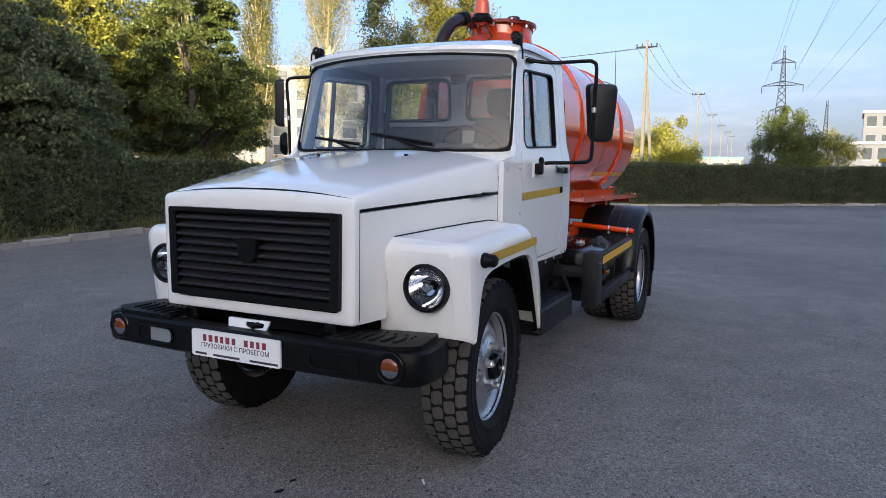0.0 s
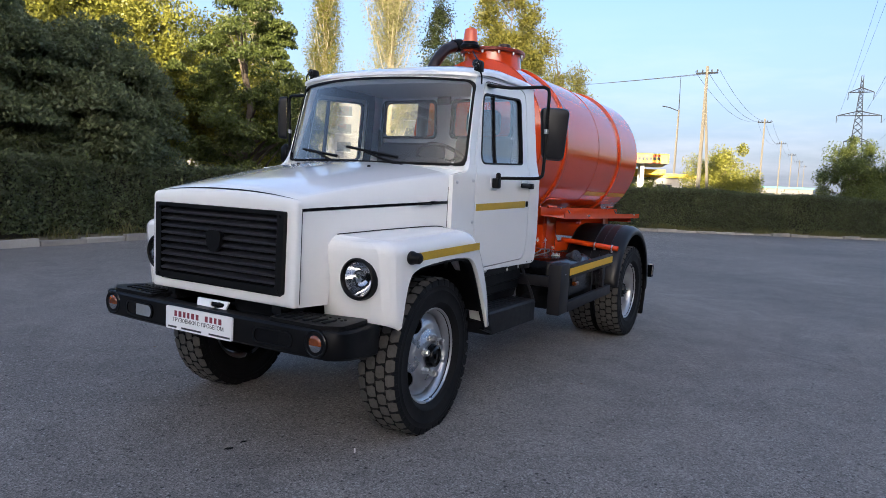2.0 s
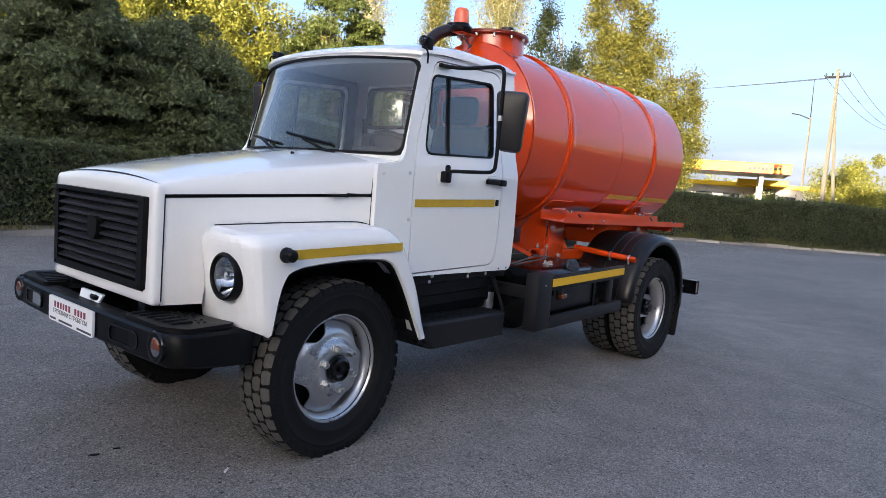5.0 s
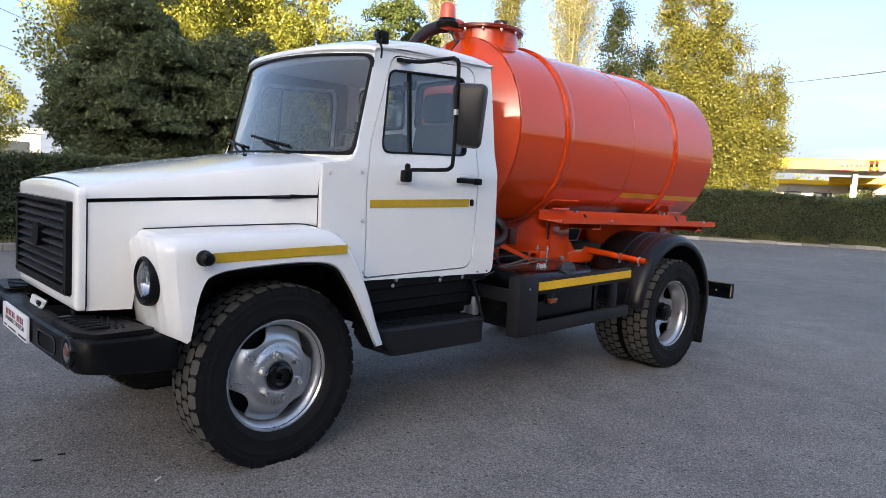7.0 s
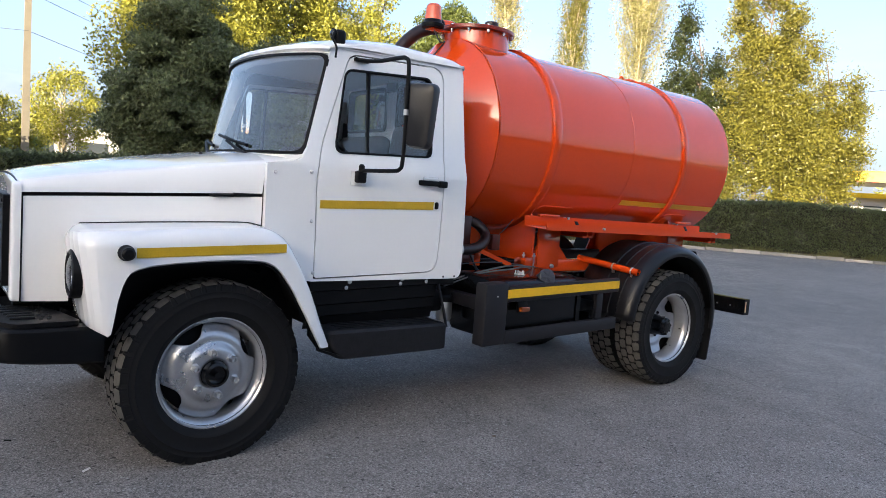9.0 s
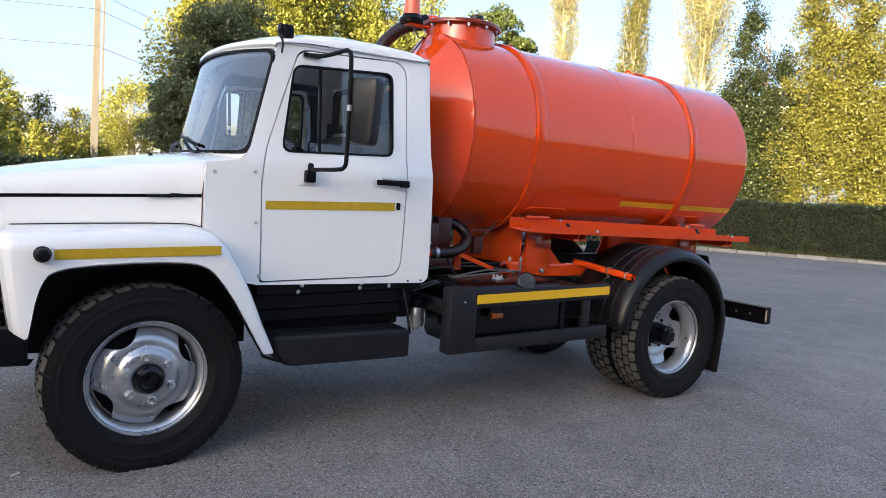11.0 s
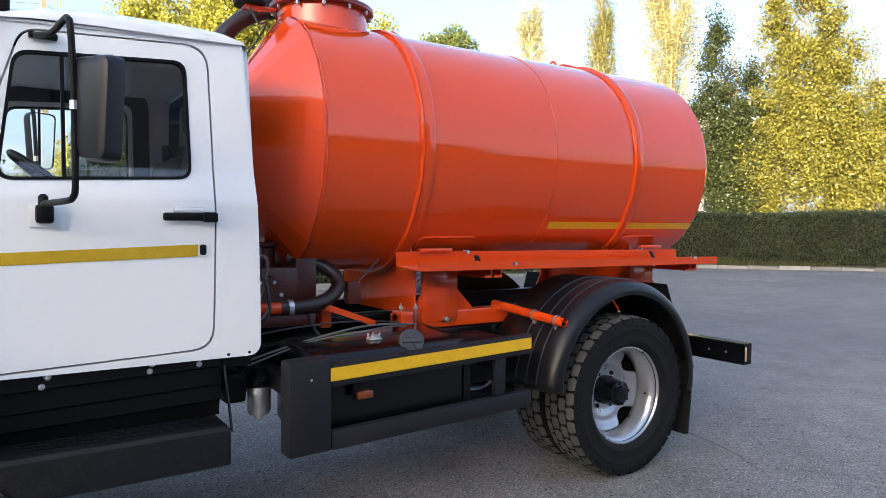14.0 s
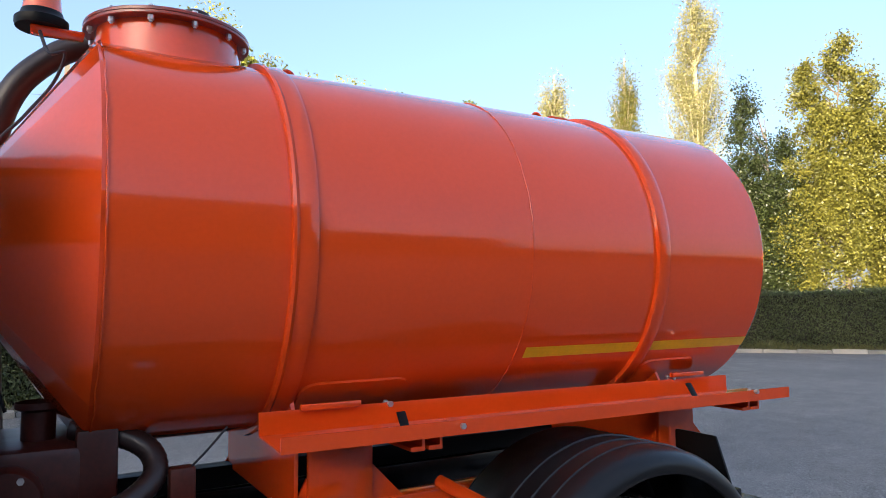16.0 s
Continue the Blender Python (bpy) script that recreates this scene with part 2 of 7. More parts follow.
M_GRASS = leaf_material("grass_blades", (0.06, 0.08, 0.02), (0.20, 0.17, 0.06))
M_HEDGE_CORE = material("hedge_twigs", (0.03, 0.028, 0.018), 0.95, spread=0.4, scale=8, bump=0.02, bump_scale=20)


def asphalt_material():
    """Old grey asphalt: stone specks, broad patches, drifts of dust and cracks."""
    m = bpy.data.materials.new("old_asphalt")
    m.use_nodes = True
    n, l = m.node_tree.nodes, m.node_tree.links
    b = n["Principled BSDF"]
    tc = n.new("ShaderNodeTexCoord")

    def tex(kind, scale, **extra):
        t = n.new(kind)
        l.new(tc.outputs["Object"], t.inputs["Vector"])
        t.inputs["Scale"].default_value = scale
        for key, v in extra.items():
            t.inputs[key].default_value = v
        return t
    broad = tex("ShaderNodeTexNoise", 0.22, Detail=5.0, Roughness=0.6)
    mid = tex("ShaderNodeTexNoise", 2.6, Detail=4.0)
    grain = tex("ShaderNodeTexNoise", 130.0, Detail=2.0)
    specks = tex("ShaderNodeTexVoronoi", 95.0)
    ramp = n.new("ShaderNodeValToRGB")
    ramp.color_ramp.elements[0].position, ramp.color_ramp.elements[1].position = 0.3, 0.72
    ramp.color_ramp.elements[0].color, ramp.color_ramp.elements[1].color = (0.140, 0.129, 0.119, 1), (0.215, 0.197, 0.180, 1)
    l.new(broad.outputs[0], ramp.inputs[0])

    def mul(a, fac_out, lo, hi, f0=0.3, f1=0.7):
        r = n.new("ShaderNodeMapRange")
        r.inputs[1].default_value, r.inputs[2].default_value, r.inputs[3].default_value, r.inputs[4].default_value = f0, f1, lo, hi
        l.new(fac_out, r.inputs[0])
        c = n.new("ShaderNodeMix")
        c.data_type, c.blend_type = 'RGBA', 'MULTIPLY'
        c.inputs[0].default_value = 1
        l.new(a, c.inputs[6])
        l.new(r.outputs[0], c.inputs[7])
        return c.outputs[2]
    col = mul(ramp.outputs[0], mid.outputs[0], 0.86, 1.12)
    col = mul(col, grain.outputs[0], 0.5, 1.55)
    col = mul(col, specks.outputs["Color"], 0.6, 1.5, 0.1, 0.95)
    pits = tex("ShaderNodeTexVoronoi", 31.0)
    pick = n.new("ShaderNodeSeparateColor")
    l.new(pits.outputs["Color"], pick.inputs[0])
    pit_size = n.new("ShaderNodeMapRange")
    pit_size.inputs[1].default_value, pit_size.inputs[2].default_value, pit_size.inputs[3].default_value, pit_size.inputs[4].default_value = 0.70, 1.0, 0.0, 0.34
    l.new(pick.outputs[1], pit_size.inputs[0])
    inside = n.new("ShaderNodeMath")
    inside.operation = 'LESS_THAN'
    l.new(pits.outputs["Distance"], inside.inputs[0])
    l.new(pit_size.outputs[0], inside.inputs[1])
    col = mul(col, inside.outputs[0], 1.0, 0.36, 0.0, 1.0)
    stones = tex("ShaderNodeTexVoronoi", 44.0)
    near = n.new("ShaderNodeMath")
    near.operation = 'LESS_THAN'
    near.inputs[1].default_value = 0.30
    l.new(stones.outputs["Distance"], near.inputs[0])
    sep = n.new("ShaderNodeSeparateColor")
    l.new(stones.outputs["Color"], sep.inputs[0])
    few = n.new("ShaderNodeMath")
    few.operation = 'GREATER_THAN'
    few.inputs[1].default_value = 0.8
    l.new(sep.outputs[0], few.inputs[0])
    both = n.new("ShaderNodeMath")
    both.operation = 'MULTIPLY'
    l.new(near.outputs[0], both.inputs[0])
    l.new(few.outputs[0], both.inputs[1])
    pale = n.new("ShaderNodeMix")
    pale.data_type = 'RGBA'
    pale.inputs[7].default_value = (0.33, 0.32, 0.30, 1)
    l.new(both.outputs[0], pale.inputs[0])
    l.new(col, pale.inputs[6])
    col = pale.outputs[2]
    wob = n.new("ShaderNodeMix")
    wob.data_type = 'VECTOR'
    wob.inputs[0].default_value = 0.12
    l.new(tc.outputs["Object"], wob.inputs[4])
    l.new(tex("ShaderNodeTexNoise", 0.8, Detail=3.0).outputs["Color"], wob.inputs[5])
    crack = n.new("ShaderNodeTexVoronoi")
    crack.feature = 'DISTANCE_TO_EDGE'
    crack.inputs["Scale"].default_value = 0.16
    l.new(wob.outputs[1], crack.inputs["Vector"])
    gate = tex("ShaderNodeTexNoise", 0.35, Detail=2.0)
    wide = n.new("ShaderNodeMapRange")
    wide.inputs[1].default_value, wide.inputs[2].default_value, wide.inputs[3].default_value, wide.inputs[4].default_value = 0.52, 0.68, 0.0, 0.0009
    l.new(gate.outputs[0], wide.inputs[0])
    cmp = n.new("ShaderNodeMath")
    cmp.operation = 'LESS_THAN'
    l.new(crack.outputs["Distance"], cmp.inputs[0])
    l.new(wide.outputs[0], cmp.inputs[1])
    cc = n.new("ShaderNodeMix")
    cc.data_type = 'RGBA'
    cc.inputs[7].default_value = (0.045, 0.043, 0.04, 1)
    k = n.new("ShaderNodeMath")
    k.operation = 'MULTIPLY'
    k.inputs[1].default_value = 0.6
    l.new(cmp.outputs[0], k.inputs[0])
    l.new(k.outputs[0], cc.inputs[0])
    l.new(col, cc.inputs[6])
    l.new(cc.outputs[2], b.inputs["Base Color"])
    b.inputs["Roughness"].default_value = 0.8
    b.inputs["Specular IOR Level"].default_value = 0.35
    bp = n.new("ShaderNodeBump")
    bp.inputs["Strength"].default_value, bp.inputs["Distance"].default_value = 0.7, 0.004
    l.new(specks.outputs["Distance"], bp.inputs["Height"])
    l.new(bp.outputs[0], b.inputs["Normal"])
    return m


M_ASPHALT = asphalt_material()


# ==== mesh helpers ====
def finish(name, bm, mat, smooth=30):
    bmesh.ops.recalc_face_normals(bm, faces=bm.faces)
    me = bpy.data.meshes.new(name)
    bm.to_mesh(me)
    bm.free()
    if mat:
        me.materials.append(mat)
    if smooth:
        me.polygons.foreach_set("use_smooth", [True] * len(me.polygons))
        me.set_sharp_from_angle(angle=radians(smooth))
    return me


def part(name, bm, mat, parent, label="", smooth=30):
    """Links a bmesh as one mesh object under a thing or a part."""
    ob = new(name, finish(name, bm, mat, smooth))
    if parent is not None:
        ob.parent = parent
    return tagged(ob, label)


def thing(name, label, category, at=(0, 0, 0), group="", kind=""):
    ob = new(name)
    ob.location = at
    ob.empty_display_size = 0.1
    return tagged(ob, label, category, group, kind)


def solid(name, bm, mat, label, category, group="", kind="", smooth=30):
    return tagged(part(name, bm, mat, None, "", smooth), label, category, group, kind)


def B():
    return bmesh.new()


def box(bm, x0, x1, y0, y1, z0, z1, bevel=0.0, seg=2, turn=None):
    r = bmesh.ops.create_cube(bm, size=1.0, matrix=Matrix.LocRotScale(((x0 + x1) / 2, (y0 + y1) / 2, (z0 + z1) / 2), None, (abs(x1 - x0), abs(y1 - y0), abs(z1 - z0))))
    vs = r["verts"]
    if bevel:
        es = list({e for v in vs for e in v.link_edges})
        vs = [v for v in bmesh.ops.bevel(bm, geom=es, offset=bevel, segments=seg, affect='EDGES', profile=0.5)["verts"]]
        seen, stack = set(vs), list(vs)
        while stack:
            for e in stack.pop().link_edges:
                for v in e.verts:
                    if v not in seen:
                        seen.add(v)
                        stack.append(v)
        vs = list(seen)
    if turn is not None:
        bmesh.ops.transform(bm, matrix=turn, verts=vs)
    return vs


def lathe(bm, profile, at, axis="y", n=32, arc=360.0, start=0.0):
    """Turns (radius, along) pairs round an axis through at."""
    rings = []
    full = abs(arc - 360) < 1e-6
    count = n if full else n + 1
    for r, h in profile:
        ring = []
        for i in range(count):
            a = radians(start) + radians(arc) * i / n
            c, s = r * math.cos(a), r * math.sin(a)
            p = {"x": (h, c, s), "y": (c, h, s), "z": (c, s, h)}[axis]
            ring.append(bm.verts.new(Vector(at) + Vector(p)))
        rings.append(ring)
    for a, b in zip(rings, rings[1:]):
        for i in range(n):
            j = (i + 1) % count
            bm.faces.new((a[i], a[j], b[j], b[i]))
    return rings


def cap(bm, ring):
    try:
        bm.faces.new(ring)
    except ValueError:
        pass


def smooth_path(pts, per=6):
    """Points on a soft curve through pts."""
    P = [Vector(p) for p in pts]
    P = [P[0] * 2 - P[1]] + P + [P[-1] * 2 - P[-2]]
    out = []
    for i in range(1, len(P) - 2):
        for k in range(per):
            t = k / per
            a, b, c, d = P[i - 1:i + 3]
            out.append(0.5 * (2 * b + (c - a) * t + (2 * a - 5 * b + 4 * c - d) * t * t + (3 * b - a - 3 * c + d) * t ** 3))
    return out + [P[-2]]


def tube(bm, pts, r, n=10, ends=True):
    """A round bar along pts; r may be a list."""
    P = [Vector(p) for p in pts]
    R = r if isinstance(r, (list, tuple)) else [r] * len(P)
    up = None
    rings = []
    for i, p in enumerate(P):
        d = (P[min(i + 1, len(P) - 1)] - P[max(i - 1, 0)]).normalized()
        if up is None:
            up = d.orthogonal().normalized()
        up = (up - d * up.dot(d)).normalized()
        q = d.cross(up)
        rings.append([bm.verts.new(p + R[i] * (up * math.cos(2 * math.pi * k / n) + q * math.sin(2 * math.pi * k / n))) for k in range(n)])
    for a, b in zip(rings, rings[1:]):
        for k in range(n):
            bm.faces.new((a[k], a[(k + 1) % n], b[(k + 1) % n], b[k]))
    if ends:
        cap(bm, rings[0][::-1])
        cap(bm, rings[-1])
    return rings


def loft(bm, rows, closed=False, caps=False):
    """A sheet through rows of points of equal count."""
    V = [[bm.verts.new(p) for p in row] for row in rows]
    n = len(V[0])
    for a, b in zip(V, V[1:]):
        for i in range(n if closed else n - 1):
            j = (i + 1) % n
            try:
                bm.faces.new((a[i], a[j], b[j], b[i]))
            except ValueError:
                pass
    if caps:
        cap(bm, V[0])
        cap(bm, V[-1])
    return V


def rounded(pts, r, seg=5):
    """A closed outline with its corners rounded by r (one number or one for each)."""
    out = []
    n = len(pts)
    for i in range(n):
        p = Vector(pts[i])
        a, b = Vector(pts[i - 1]) - p, Vector(pts[(i + 1) % n]) - p
        ri = r[i] if isinstance(r, (list, tuple)) else r
        ri = min(ri, a.length * 0.49, b.length * 0.49)
        if ri < 1e-5:
            out.append(p)
            continue
        s, e = p + a.normalized() * ri, p + b.normalized() * ri
        for k in range(seg + 1):
            t = k / seg
            out.append((1 - t) ** 2 * s + 2 * t * (1 - t) * p + t * t * e)
    return out


def sheet(bm, outline, holes, place, depth, cuts=(), cuts_x=()):
    """A flat panel with openings: 2D outline and holes, given depth, laid into space by place(u, v, w)."""
    start = set(bm.verts)
    edges = []
    for loop in [outline] + list(holes):
        vs = [bm.verts.new((p[0], p[1], 0)) for p in loop]
        edges += [bm.edges.new((vs[i], vs[(i + 1) % len(vs)])) for i in range(len(vs))]
    bmesh.ops.triangle_fill(bm, use_beauty=True, use_dissolve=False, edges=edges)
    mine = lambda: [v for v in bm.verts if v not in start]
    for axis, values in ((1, cuts), (0, cuts_x)):
        for c in values:
            vs = mine()
            g = vs + list({e for v in vs for e in v.link_edges}) + list({f for v in vs for f in v.link_faces})
            co, no = [0, 0, 0], [0, 0, 0]
            co[axis], no[axis] = c, 1
            bmesh.ops.bisect_plane(bm, geom=g, plane_co=co, plane_no=no, dist=1e-5)
    faces = list({f for v in mine() for f in v.link_faces})
    if depth:
        ext = bmesh.ops.extrude_face_region(bm, geom=faces)
        for v in [g for g in ext["geom"] if isinstance(g, bmesh.types.BMVert)]:
            v.co.z += depth
    for v in mine():
        v.co = place(v.co.x, v.co.y, v.co.z)


def leaves(name, centres, size, mat, parent, seed, flat=0.0, fold=True):
    """Many leaves: a folded diamond at every centre, turned at random."""
    rng = np.random.default_rng(seed)
    n = len(centres)
    a = rng.normal(size=(n, 3))
    a /= np.linalg.norm(a, axis=1)[:, None]
    nrm = rng.normal(size=(n, 3))
    nrm[:, 2] += flat
    b = np.cross(a, nrm)
    b /= np.linalg.norm(b, axis=1)[:, None] + 1e-9
    s = size * rng.uniform(0.6, 1.35, n)[:, None]
    c = np.cross(a, b)
    p0 = centres - a * s * 0.55
    p1 = centres + b * s * 0.32 + c * s * 0.12
    p2 = centres + a * s * 0.55
    p3 = centres - b * s * 0.32 + c * s * 0.12
    co = np.stack([p0, p1, p2, p3], 1).reshape(-1, 3)
    me = bpy.data.meshes.new(name)
    me.vertices.add(4 * n)
    me.vertices.foreach_set("co", co.astype(np.float32).ravel())
    me.loops.add(4 * n)
    me.loops.foreach_set("vertex_index", np.arange(4 * n, dtype=np.int32))
    me.polygons.add(n)
    me.polygons.foreach_set("loop_start", np.arange(0, 4 * n, 4, dtype=np.int32))
    me.update()
    me.validate()
    me.materials.append(mat)
    ob = new(name, me)
    if parent is not None:
        ob.parent = parent
    return ob

# ==== ground, kerbs, hedges ====
bm = B()
bmesh.ops.create_grid(bm, x_segments=2, y_segments=2, size=900)
ground = solid("ground", bm, M_ASPHALT, "grey worn asphalt with fine cracks and dust", "ground", kind="structure", smooth=0)

CORNER = Vector((20.7, 12.55))
KERBS = [(Vector((-30.0, 4.95)), CORNER), (CORNER, Vector((60.0, -28.5)))]


def strip_side(a, b):
    d = (b - a).normalized()
    return d, Vector((-d.y, d.x)) if Vector((-d.y, d.x)).y > 0 else Vector((d.y, -d.x))


def planted_strip(a, b):
    d, n = strip_side(a, b)
    bm = B()
    c = [a + n * 0.16, b + n * 0.16, b + n * 60, a + n * 60]
    loft(bm, [[(*c[0], 0.07), (*c[1], 0.07)], [(*(c[0] + n * 0.5), 0.12), (*(c[1] + n * 0.5), 0.12)], [(*c[3], 0.12), (*c[2], 0.12)]])
    solid("planted_strip", bm, M_SOIL, "dry soil with sparse grass behind the kerb", "soil", kind="structure", smooth=0)


for a, b in KERBS:
    planted_strip(a, b)


def kerb_line(a, b):
    d, n = strip_side(a, b)
    k = thing("kerb", "weathered concrete kerb stones along the hedge", "kerb", kind="structure")
    count = int((b - a).length / 1.0)
    rng = random.Random(5)
    meshes = []
    for i in range(4):
        bm = B()
        box(bm, -0.488, 0.488, -0.08, 0.08, -0.05, 0.13, 0.018, 1)
        for v in bm.verts:
            v.co += Vector((rng.uniform(-0.008, 0.008), rng.uniform(-0.01, 0.01), rng.uniform(-0.008, 0.008)))
        meshes.append(finish("kerb_stone", bm, M_KERB, 0))
    for i in range(count):
        p = a + d * (i + 0.5) + n * (0.08 + rng.uniform(-0.045, 0.045))
        ob = new("kerb_stone", meshes[i % 4])
        ob.parent = k
        ob.matrix_basis = pose(p.x, p.y, rng.uniform(-0.045, 0.02), rng.uniform(-5, 5), rng.uniform(-2, 2), math.degrees(math.atan2(d.y, d.x)) + rng.uniform(-1.5, 1.5))


for a, b in KERBS:
    kerb_line(a, b)


def hedge(a, b, set_back, thick, height, seed, count, label):
    d, n = strip_side(a, b)
    L = (b - a).length
    rng = np.random.default_rng(seed)
    top = thing("hedge", label, "hedge")
    bm = B()
    rows = []
    steps = int(L / 0.7)
    for i in range(steps + 1):
        s = L * i / steps
        o = a + d * s + n * set_back
        w = 0.05 * math.sin(s * 1.7 + seed) + 0.04 * math.sin(s * 4.1)
        h = height + 0.05 * math.sin(s * 0.9 + seed)
        rows.append([(*(o + n * (0.10 + w)), 0.10), (*(o + n * (0.06 + w)), h * 0.5), (*(o + n * (0.10 + w)), h - 0.16), (*(o + n * (0.25 + w)), h - 0.08), (*(o + n * (thick - 0.2)), h - 0.08), (*(o + n * (thick - 0.1)), 0.10)])
    loft(bm, rows)
    part("hedge_core", bm, M_HEDGE_CORE, top)
    m = count
    s = rng.uniform(0, L, m)
    face = rng.uniform(0, 1, m)
    z = np.where(face < 0.72, rng.uniform(0.16, height, m), height - 0.08 + rng.normal(0, 0.035, m))
    depth = np.where(face < 0.72, np.abs(rng.normal(0.05, 0.06, m)), rng.uniform(0.02, thick, m))
    depth += 0.05 * np.sin(s * 1.7 + seed) + 0.04 * np.sin(s * 4.1) + 0.02 * np.sin(z * 6 + s * 2.3) - 0.05
    z = z + np.where(face > 0.9, np.abs(rng.normal(0, 0.05, m)), 0) + 0.05 * np.sin(s * 0.9 + seed)
    P = np.stack([a.x + d.x * s + n.x * (set_back + depth), a.y + d.y * s + n.y * (set_back + depth), z], 1)
    leaves("hedge_leaves", P, 0.068, M_LEAF_HEDGE, top, seed)
    # stray shoots above the clipped top
    k = int(L * 2.2)
    s = np.repeat(rng.uniform(0, L, k), 9)
    hh = np.tile(np.arange(9) / 9.0, k) * np.repeat(rng.uniform(0.08, 0.42, k), 9)
    dd = np.repeat(rng.uniform(0.1, thick, k), 9) + rng.normal(0, 0.02, k * 9)
    P = np.stack([a.x + d.x * s + n.x * (set_back + dd), a.y + d.y * s + n.y * (set_back + dd), height - 0.05 + hh], 1) + rng.normal(0, 0.012, (k * 9, 3))
    tagged(leaves("shoots", P, 0.075, M_LEAF_MID, top, seed + 1), kind="stuff")


hedge(Vector((-16.0, 7.05)), CORNER, 0.55, 1.1, 1.66, 3, 150000, "dense clipped green hedge behind the kerb")
hedge(CORNER, Vector((52.0, -20.1)), 0.75, 1.3, 2.02, 8, 150000, "dense clipped green hedge with weeds at its foot")


def weeds(a, b, seed, count):
    """Grass and weeds at the foot of the hedge."""
    d, n = strip_side(a, b)
    rng = np.random.default_rng(seed)
    L = (b - a).length
    nb = count
    s = rng.uniform(0, L, nb)
    clump = 0.5 + 0.5 * np.sin(s * 2.1 + np.sin(s * 0.7) * 3)
    keep = rng.uniform(0, 1, nb) < 0.25 + 0.75 * clump
    s = s[keep]
    w = rng.uniform(0.1, 0.75, len(s))
    h = rng.uniform(0.05, 0.28, len(s)) * (0.4 + clump[keep])
    base = np.stack([a.x + d.x * s + n.x * w, a.y + d.y * s + n.y * w, np.full(len(s), 0.08)], 1)
    lean = rng.normal(0, 0.35, (len(s), 3)) * h[:, None]
    lean[:, 2] = h
    side = rng.normal(0, 1, (len(s), 3))
    side[:, 2] = 0
    side /= np.linalg.norm(side, axis=1)[:, None]
    wid = 0.008
    co = np.stack([base - side * wid, base + side * wid, base + lean * 0.6 + side * wid * 0.8, base + lean, base + lean * 0.6 - side * wid * 0.8], 1).reshape(-1, 3)
    k = len(s)
    me = bpy.data.meshes.new("grass")
    me.vertices.add(5 * k)
    me.vertices.foreach_set("co", co.astype(np.float32).ravel())
    me.loops.add(5 * k)
    me.loops.foreach_set("vertex_index", np.arange(5 * k, dtype=np.int32))
    me.polygons.add(k)
    me.polygons.foreach_set("loop_start", np.arange(0, 5 * k, 5, dtype=np.int32))
    me.update()
    me.validate()
    me.materials.append(M_GRASS)
    tagged(new("grass", me), "thin dry grass and weeds along the kerb", "grass", kind="stuff")


weeds(*KERBS[0], 21, 9000)
weeds(CORNER, Vector((45.0, -12.8)), 22, 16000)


def litter(name, seed, count, lo, hi, mat, label, flat):
    """Grit and dry leaf bits lying loose on the asphalt."""
    rng = np.random.default_rng(seed)
    pos = np.stack([rng.uniform(-5.0, 9.0, count), rng.uniform(-4.2, 5.0, count)], 1)
    bm_co, bm_f = [], []
    for p in pos:
        r = lo + (hi - lo) * rng.uniform(0, 1) ** 3
        a = rng.uniform(0, 6.28)
        k = len(bm_co)
        for j in range(5):
            q = a + j * 1.2566
            rr = r * rng.uniform(0.6, 1.0)
            bm_co.append((p[0] + rr * math.cos(q), p[1] + rr * math.sin(q) * 0.8, 0.001))
        bm_co.append((p[0] + rng.uniform(-0.3, 0.3) * r, p[1], r * flat))
        bm_f += [(k + j, k + (j + 1) % 5, k + 5) for j in range(5)]
    me = bpy.data.meshes.new(name)
    me.from_pydata(bm_co, [], bm_f)
    me.materials.append(mat)
    tagged(new(name, me), label, "debris", kind="stuff")


litter("pebbles", 61, 5200, 0.002, 0.009, M_PEBBLE, "scattered pale grit and small stones on asphalt", 0.7)
litter("leaf_litter", 62, 130, 0.008, 0.026, M_DRYLEAF, "few dry brown leaf bits on asphalt", 0.25)


# ==== trees ====
# a cigarette end and two torn dark scraps in front of the truck
bm = B()
tube(bm, [(-0.576, -0.766, 0.0055), (-0.543, -0.741, 0.0055)], 0.0052, 10)
solid("cigarette_end", bm, material("white_paper", (0.8, 0.78, 0.74), 0.7), "white cigarette end lying on the asphalt", "cigarette end")
rng = random.Random(41)
for sx, sy, length in ((-0.83, -0.19, 0.020), (-0.945, -0.203, 0.030)):
    bm = B()
    edge = [(length * math.cos(2 * math.pi * k / 11) * rng.uniform(0.6, 1.1), 0.4 * length * math.sin(2 * math.pi * k / 11) * rng.uniform(0.5, 1.2)) for k in range(11)]
    loft(bm, [[(sx + u * q, sy + v * q - u * 0.3, z) for u, v in edge] for z, q in ((0.0005, 1.0), (0.004, 0.95), (0.006, 0.7))], closed=True, caps=True)
    solid("rubber_scrap", bm, M_SEAL, "torn dark rubber scrap lying on the asphalt", "scrap", group="scraps on the asphalt")


